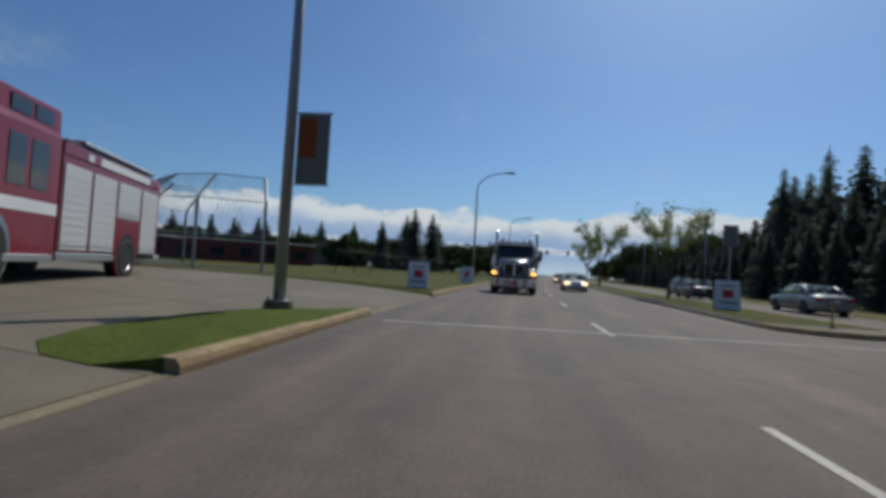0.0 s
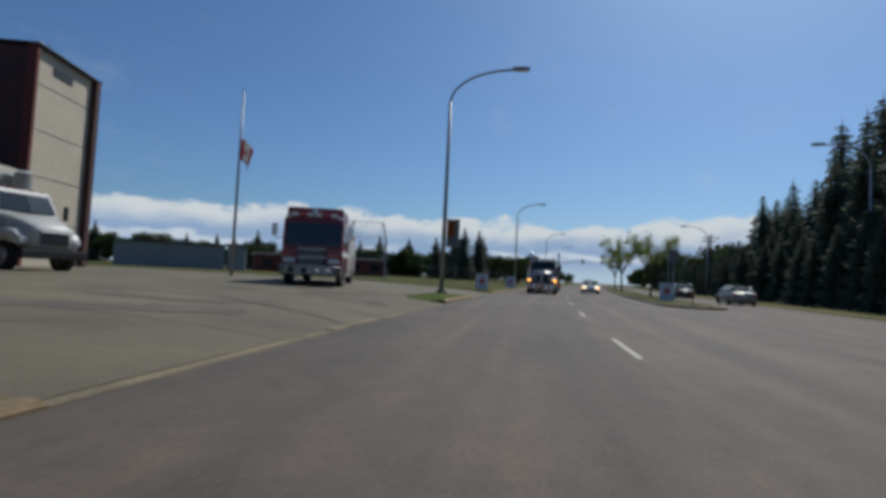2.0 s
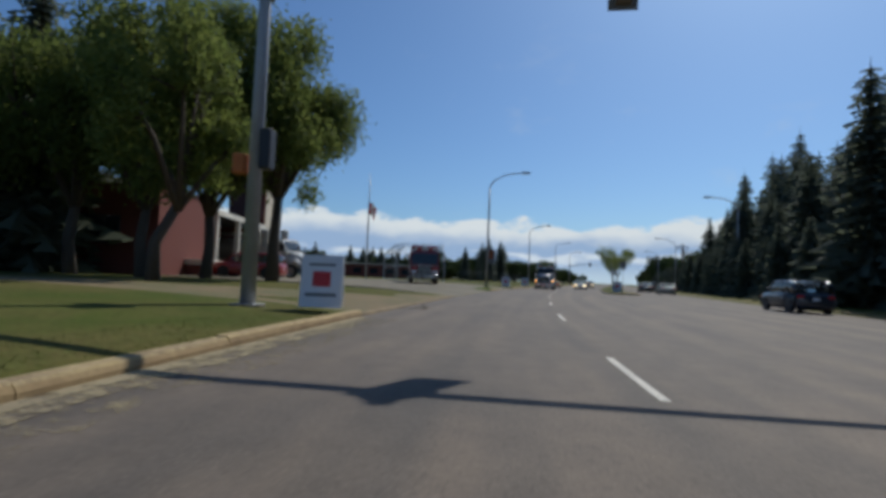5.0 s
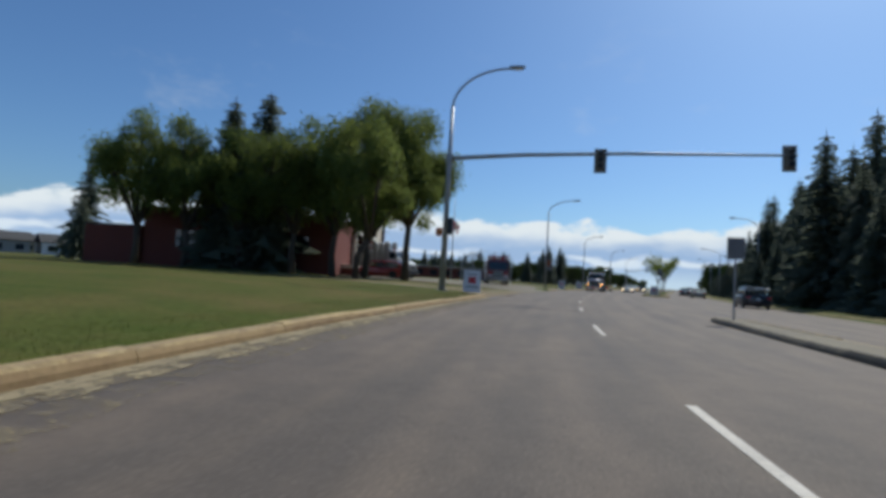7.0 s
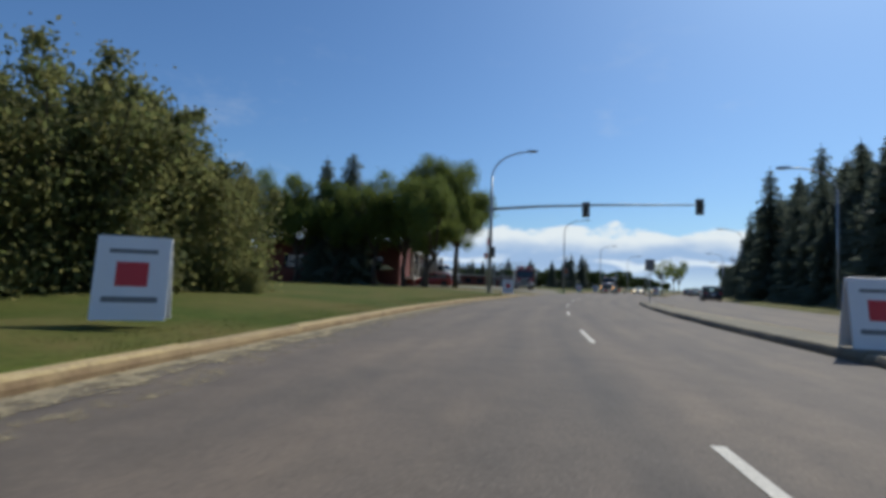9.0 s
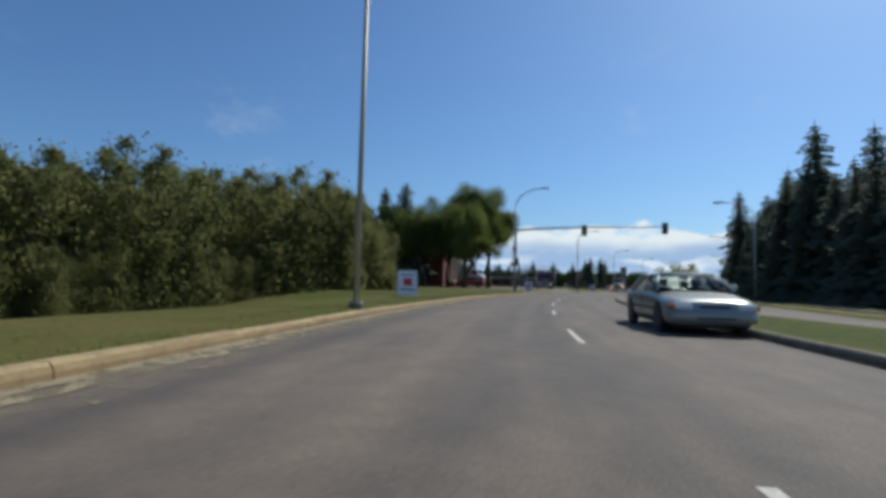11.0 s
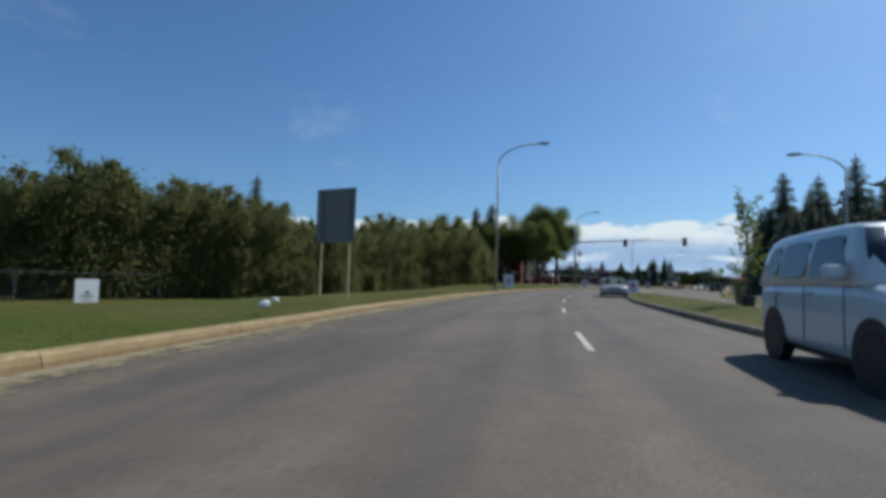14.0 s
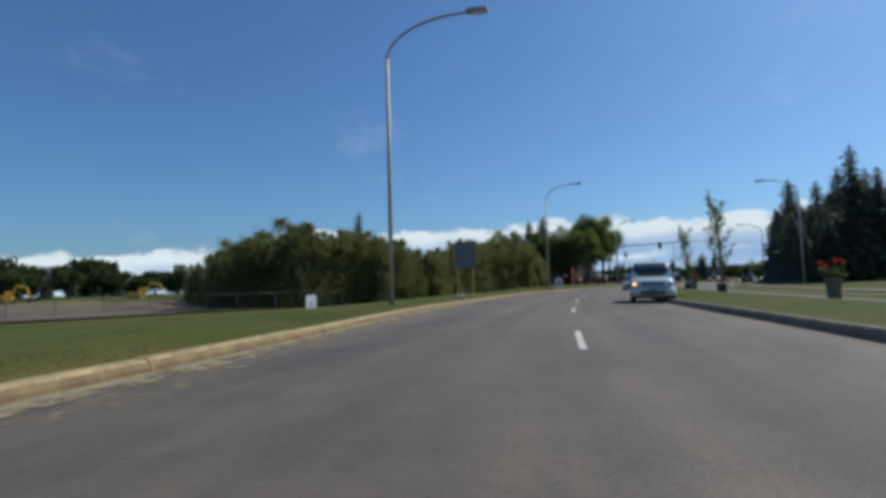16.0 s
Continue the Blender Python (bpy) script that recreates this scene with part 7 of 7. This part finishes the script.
    for s in (-1, 1):
        for y0, y1, z0 in ((3.52, 4.62, 0.66), (4.74, 5.92, 0.66), (6.04, 7.42, 1.52), (7.54, 8.72, 0.66)):
            sh = part("roller_shutter", box(s * w - 0.012, s * w + 0.022, y0, y1, z0, 2.38, 0.008), SHUTTER, t)
            part("shutter_bar", box(s * (w + 0.02) - 0.015, s * (w + 0.02) + 0.015, y0 + 0.05, y1 - 0.05, z0 + 0.08, z0 + 0.12, 0.004), ALU, sh)
            n = int((2.38 - z0) / 0.16)
            for k in range(1, n):
                part("shutter_slat", box(s * (w + 0.021) - 0.003, s * (w + 0.021) + 0.003, y0 + 0.03, y1 - 0.03, z0 + 0.16 * k, z0 + 0.16 * k + 0.02), ALU, sh)
        part("upper_rail", box(s * w - 0.05, s * w + 0.015, 3.42, 8.9, 2.55, 2.80, 0.02), FIRE_RED, t)
        part("name_bar", box(s * w + 0.010, s * w + 0.022, 5.0, 8.0, 2.58, 2.76), SIGN_WHITE, t)
        part("scene_lamp", box(s * w - 0.02, s * w + 0.03, 4.4, 4.65, 2.58, 2.74, 0.01), LENS_W, t)
        part("scene_lamp", box(s * w - 0.02, s * w + 0.03, 8.5, 8.72, 2.58, 2.74, 0.01), LENS_R, t)
        part("running_board", box(s * w - 0.18, s * w + 0.02, 3.42, 6.0, 0.44, 0.60, 0.01), ALU, t)
        part("fender", drum(0.66, 0.66, 0.06, 24, Matrix.Translation((s * (w - 0.050), 6.75, 0.62)) @ Matrix.Rotation(s * math.pi / 2, 4, "Y")), FIRE_RED, t)
        part("fender", drum(0.66, 0.66, 0.06, 24, Matrix.Translation((s * (w - 0.050), 1.35, 0.62)) @ Matrix.Rotation(s * math.pi / 2, 4, "Y")), CHROME, t)
        part("wheel_well", drum(0.58, 0.58, 0.30, 20, Matrix.Translation((s * (w - 0.285), 6.75, 0.56)) @ Matrix.Rotation(s * math.pi / 2, 4, "Y")), BLACK, t)
        part("wheel_well", drum(0.58, 0.58, 0.30, 20, Matrix.Translation((s * (w - 0.285), 1.35, 0.56)) @ Matrix.Rotation(s * math.pi / 2, 4, "Y")), BLACK, t)
    part("hose_bed", box(-1.05, 1.05, 4.0, 8.7, 2.55, 2.95, 0.03), DARK_METAL, t)
    part("deck_gun", tube([(0, 3.8, 2.6), (0, 3.8, 3.15), (0, 3.3, 3.30)], [0.09, 0.08, 0.07], 10), DARK_METAL, t)
    part("ladder_rack", box(0.7, 1.1, 4.6, 8.8, 2.95, 3.05, 0.02), ALU, t)
    part("rear_step", box(-1.2, 1.2, 8.9, 9.4, 0.50, 0.62, 0.02), ALU, t)
    part("rear_panel", box(-1.2, 1.2, 8.9, 8.93, 0.7, 2.5, 0.01), SIGN_WHITE, t)
    wheel_set(t, [(s * (w - 0.12), y) for s in (-1, 1) for y in (1.35, 6.75)], 0.52, 0.32, CHROME)
    return t


fire_engine(pose(-14.7, -3.0, 0.36, 0, 0, 17.0) @ Matrix.Diagonal((1.06, 1.06, 1.06, 1)))


def tractor(m):
    """A conventional highway tractor looking towards -y, with a low loader behind."""
    t = thing("highway_tractor", "dark grey conventional highway tractor with striped bumper", "truck", m=m)
    w = 1.08
    part("frame_rail", box(-0.45, 0.45, 0.9, 8.2, 0.72, 0.98, 0.02), DARK_METAL, t)
    part("hood", loft([(0.25, [(0.62, 0.95), (0.66, 1.60), (0.58, 1.72)]), (0.34, [(0.70, 0.92), (0.72, 1.66), (0.62, 1.78)]), (1.6, [(0.86, 0.92), (0.88, 1.86), (0.72, 1.98)]), (2.3, [(0.98, 0.92), (1.00, 1.95), (0.8, 2.06)])]), TRUCK_GREY, t, smooth=True)
    part("grille", box(-0.56, 0.56, 0.20, 0.30, 0.98, 1.66, 0.03), CHROME, t)
    for s in (-1, 1):
        part("grille_mesh", box(s * 0.28 - 0.23, s * 0.28 + 0.23, 0.18, 0.21, 1.03, 1.60, 0.01), BLACK, t)
        fb = loft([(0.18, [(0.24, 0.80), (0.26, 1.10), (0.1, 1.22)]), (0.6, [(0.26, 0.78), (0.28, 1.28), (0.1, 1.42)]), (1.5, [(0.26, 0.80), (0.28, 1.26), (0.1, 1.40)]), (2.1, [(0.24, 0.70), (0.26, 0.95), (0.1, 1.05)])])
        bmesh.ops.translate(fb, verts=fb.verts[:], vec=(s * 0.93, 0, 0))
        part("fender", fb, TRUCK_GREY, t, smooth=True)
        part("headlamp", box(s * 0.95 - 0.20, s * 0.95 + 0.20, 0.10, 0.30, 1.02, 1.22, 0.05, 2), LENS_W, t)
        part("signal_lamp", box(s * 1.05 - 0.13, s * 1.05 + 0.13, 0.07, 0.24, 1.06, 1.18, 0.04, 2), AMBER, t)
        part("mirror", box(s * 1.42 - 0.11, s * 1.42 + 0.11, 2.15, 2.27, 1.85, 2.50, 0.04, 2), BLACK, t)
        part("mirror_arm", tube([(s * 1.08, 2.5, 2.4), (s * 1.42, 2.2, 2.45)], 0.018, 6), CHROME, t)
        part("stack", tube([(s * 1.22, 4.35, 1.0), (s * 1.22, 4.35, 3.25), (s * 1.22, 4.42, 3.50), (s * 1.22, 4.58, 3.66)], [0.09, 0.09, 0.085, 0.085], 12), CHROME, t, smooth=True)
        part("fuel_tank", drum(0.34, 0.34, 1.5, 18, Matrix.Translation((s * 0.95, 2.7, 0.72)) @ Matrix.Rotation(-math.pi / 2, 4, "X")), CHROME, t)
        part("air_cleaner", drum(0.20, 0.20, 0.7, 14, Matrix.Translation((s * 1.15, 2.2, 1.45))), CHROME, t)
    part("emblem", drum(0.045, 0.03, 0.06, 10, Matrix.Translation((0, 0.26, 1.78))), CHROME, t)
    cab = part("cab", loft([(2.2, [(w, 0.95), (w, 2.02), (w * 0.9, 2.05)]), (2.35, [(w, 0.95), (w, 2.06), (w * 0.9, 2.10)]), (2.75, [(w, 0.95), (w * 0.97, 2.85), (w * 0.85, 2.95)]), (4.15, [(w, 0.95), (w * 0.97, 2.92), (w * 0.85, 3.02)])]), TRUCK_GREY, t)
    part("windscreen", loft([(2.29, [(w * 0.92, 2.10), (w * 0.92, 2.12), (w * 0.5, 2.13)]), (2.64, [(w * 0.94, 2.08), (w * 0.91, 2.72), (w * 0.5, 2.76)]), (2.74, [(w * 0.94, 2.08), (w * 0.91, 2.70), (w * 0.5, 2.74)])]), GLASS, t)
    part("sun_visor", box(-w * 0.95, w * 0.95, 2.36, 2.70, 2.74, 2.86, 0.03, 2), CHROME, t)
    for x in (-0.85, -0.45, 0.0, 0.45, 0.85):
        part("roof_lamp", box(x - 0.07, x + 0.07, 2.75, 2.90, 2.95, 3.06, 0.03), SIGN_ORANGE, t)
    for s in (-1, 1):
        part("beacon", drum(0.10, 0.08, 0.16, 12, Matrix.Translation((s * 0.78, 3.1, 3.0))), LENS_R, t)
        part("side_window", box(s * w - 0.012, s * w + 0.012, 2.85, 3.75, 2.02, 2.70, 0.006), GLASS, t)
    bp = part("bumper", loft([(-0.06, [(1.05, 0.42), (1.06, 0.80), (0.9, 0.84)]), (0.0, [(1.22, 0.40), (1.23, 0.80), (1.0, 0.85)]), (0.22, [(1.24, 0.40), (1.25, 0.80), (1.0, 0.85)])]), CHROME, t)
    for k in range(10):
        x = -1.08 + 0.24 * k
        part("stripe", box(x - 0.06, x + 0.06, -0.068 if abs(x) < 1.0 else -0.03, -0.055 if abs(x) < 1.0 else 0.01, 0.44, 0.79), SIGN_RED if k % 2 else SIGN_WHITE, bp)
    part("plate_frame", box(-0.2, 0.2, -0.085, -0.07, 0.50, 0.66), SIGN_RED, bp)
    wheel_set(t, [(s * 1.06, 1.15) for s in (-1, 1)] + [(s * 1.02, y) for s in (-1, 1) for y in (6.2, 7.5)], 0.52, 0.34, CHROME)
    part("mud_guard", box(-1.22, 1.22, 5.5, 5.56, 0.5, 1.2, 0.01), BLACK, t)
    l = thing("low_loader", "flat low loader trailer with wide deck behind the tractor", "trailer", m=m @ Matrix.Translation((0, 7.2, 0)))
    part("gooseneck", box(-0.6, 0.6, 0.0, 3.2, 1.0, 1.35, 0.04), DARK_METAL, l)
    part("deck", box(-1.35, 1.35, 3.0, 11.0, 0.55, 0.80, 0.03), WOOD, l)
    part("deck_edge", box(-1.4, 1.4, 2.9, 3.05, 0.5, 0.9, 0.02), SIGN_RED, l)
    part("rear_deck", box(-1.35, 1.35, 11.0, 14.2, 0.9, 1.08, 0.03), WOOD, l)
    wheel_set(l, [(s * 1.08, y) for s in (-1, 1) for y in (11.8, 13.0)], 0.42, 0.30)


tractor(facing(-2.1, 19.0))


def vac_truck(m):
    """A white vacuum truck with upright filter tanks, looking towards -y."""
    t = thing("vacuum_truck", "white vacuum truck with pale upright tanks at the bay", "truck", m=m)
    part("frame_rail", box(-0.45, 0.45, 0.6, 8.6, 0.75, 1.0, 0.02), DARK_METAL, t)
    part("hood", loft([(-0.02, [(0.60, 0.86), (0.62, 1.42), (0.50, 1.52)]), (0.10, [(0.74, 0.84), (0.76, 1.54), (0.58, 1.64)]), (0.6, [(0.84, 0.84), (0.86, 1.74), (0.66, 1.84)]), (1.32, [(1.00, 0.84), (1.02, 1.92), (0.82, 2.02)])]), TRUCK_WHITE, t, smooth=True)
    g = part("grille", box(-0.52, 0.52, -0.06, 0.02, 0.92, 1.42, 0.02), DULL, t, "dull chrome grille")
    for k in range(6):
        part("grille_bar", box(-0.47, 0.47, -0.075, -0.05, 0.96 + 0.075 * k, 0.985 + 0.075 * k), DARK_METAL, g)
    part("bumper", box(-1.18, 1.18, -0.18, 0.06, 0.46, 0.80, 0.06, 2), DARK_METAL, t)
    part("cab", loft([(1.26, [(1.06, 0.85), (1.08, 1.96), (0.96, 2.02)]), (1.34, [(1.10, 0.85), (1.09, 2.02), (0.98, 2.10)]), (1.74, [(1.12, 0.85), (1.03, 2.80), (0.90, 2.92)]), (2.50, [(1.12, 0.85), (1.04, 2.86), (0.90, 2.98)])]), TRUCK_WHITE, t)
    for s in (-1, 1):
        bm = bmesh.new()
        low, high = [(0.02 * s, 1.285, 2.10), (0.94 * s, 1.33, 2.10)], [(0.88 * s, 1.70, 2.76), (0.02 * s, 1.665, 2.76)]
        q = [Vector(p) + Vector((0, -0.035, 0.02)) for p in low + high]
        front, rear = [bm.verts.new(p) for p in q], [bm.verts.new(p + Vector((0, 0.05, -0.02))) for p in q]
        bm.faces.new(front)
        bm.faces.new(rear[::-1])
        for k in range(4):
            bm.faces.new((front[k], rear[k], rear[(k + 1) % 4], front[(k + 1) % 4]))
        bmesh.ops.recalc_face_normals(bm, faces=bm.faces[:])
        part("windscreen_pane", bm, GLASS, t)
        part("side_window", box(s * 1.085 - 0.03, s * 1.085 + 0.02, 1.66, 2.32, 2.00, 2.66, 0.01), GLASS, t)
        part("fender", loft([(0.16, [(0.18, 0.92), (0.20, 1.12), (0.10, 1.20)]), (0.40, [(0.24, 0.98), (0.27, 1.36), (0.16, 1.44)]), (0.95, [(0.24, 1.10), (0.27, 1.44), (0.18, 1.50)]), (1.40, [(0.22, 0.80), (0.25, 1.34), (0.16, 1.42)])]), TRUCK_WHITE, t, smooth=True).matrix_basis = Matrix.Translation((s * 0.92, 0, 0))
        part("headlamp", box(s * 0.93 - 0.15, s * 0.93 + 0.15, 0.10, 0.22, 0.98, 1.20, 0.04, 2), LENS_W, t)
        part("mirror", box(s * 1.36 - 0.09, s * 1.36 + 0.09, 1.3, 1.4, 1.95, 2.5, 0.03), BLACK, t)
        part("step", box(s * 1.06 - 0.12, s * 1.06 + 0.12, 1.5, 2.3, 0.55, 0.66, 0.02), DARK_METAL, t)
        for y, r, top in ((2.86, 0.30, 3.70), (3.62, 0.27, 3.62), (4.26, 0.24, 3.55)):
            tank = part("filter_tank", drum(r, r, top - 1.05, 18, Matrix.Translation((s * 0.74, y, 1.05))), TANK, t, "pale upright filter tank")
            part("tank_cap", drum(r, r * 0.55, 0.10, 18, Matrix.Translation((s * 0.74, y, top))), TRUCK_WHITE, tank)
            part("tank_band", drum(r + 0.015, r + 0.015, 0.06, 18, Matrix.Translation((s * 0.74, y, 2.4))), DULL, tank)
    for k in range(5):
        part("marker_lamp", box(-0.7 + 0.35 * k - 0.05, -0.7 + 0.35 * k + 0.05, 1.76, 1.88, 2.91, 2.97, 0.015), LENS_R, t, "small roof marker lamp")
    part("pipe", tube([(1.0, 3.3, 1.2), (1.12, 3.3, 2.2), (1.0, 3.9, 3.2), (0.5, 4.6, 3.4)], 0.12, 10), DULL, t, smooth=True)
    part("debris_tank", drum(1.05, 1.05, 3.9, 24, Matrix.Translation((0, 4.6, 1.95)) @ Matrix.Rotation(-math.pi / 2, 4, "X")), TANK, t, smooth=False)
    part("boom", tube([(0, 4.4, 3.0), (0, 4.8, 3.3), (0, 8.2, 3.35)], 0.16, 10), TRUCK_WHITE, t)
    part("side_box", box(-1.2, 1.2, 2.6, 5.2, 0.6, 1.1, 0.03), DARK_METAL, t)
    wheel_set(t, [(s * 1.0, y) for s in (-1, 1) for y in (0.85, 5.9, 7.2)], 0.52, 0.32, ALU)


vac_truck(pose(-24.5, -6.5, 0.44, 0, 0, 84.0) @ Matrix.Diagonal((1.17, 1.17, 1.17, 1)))
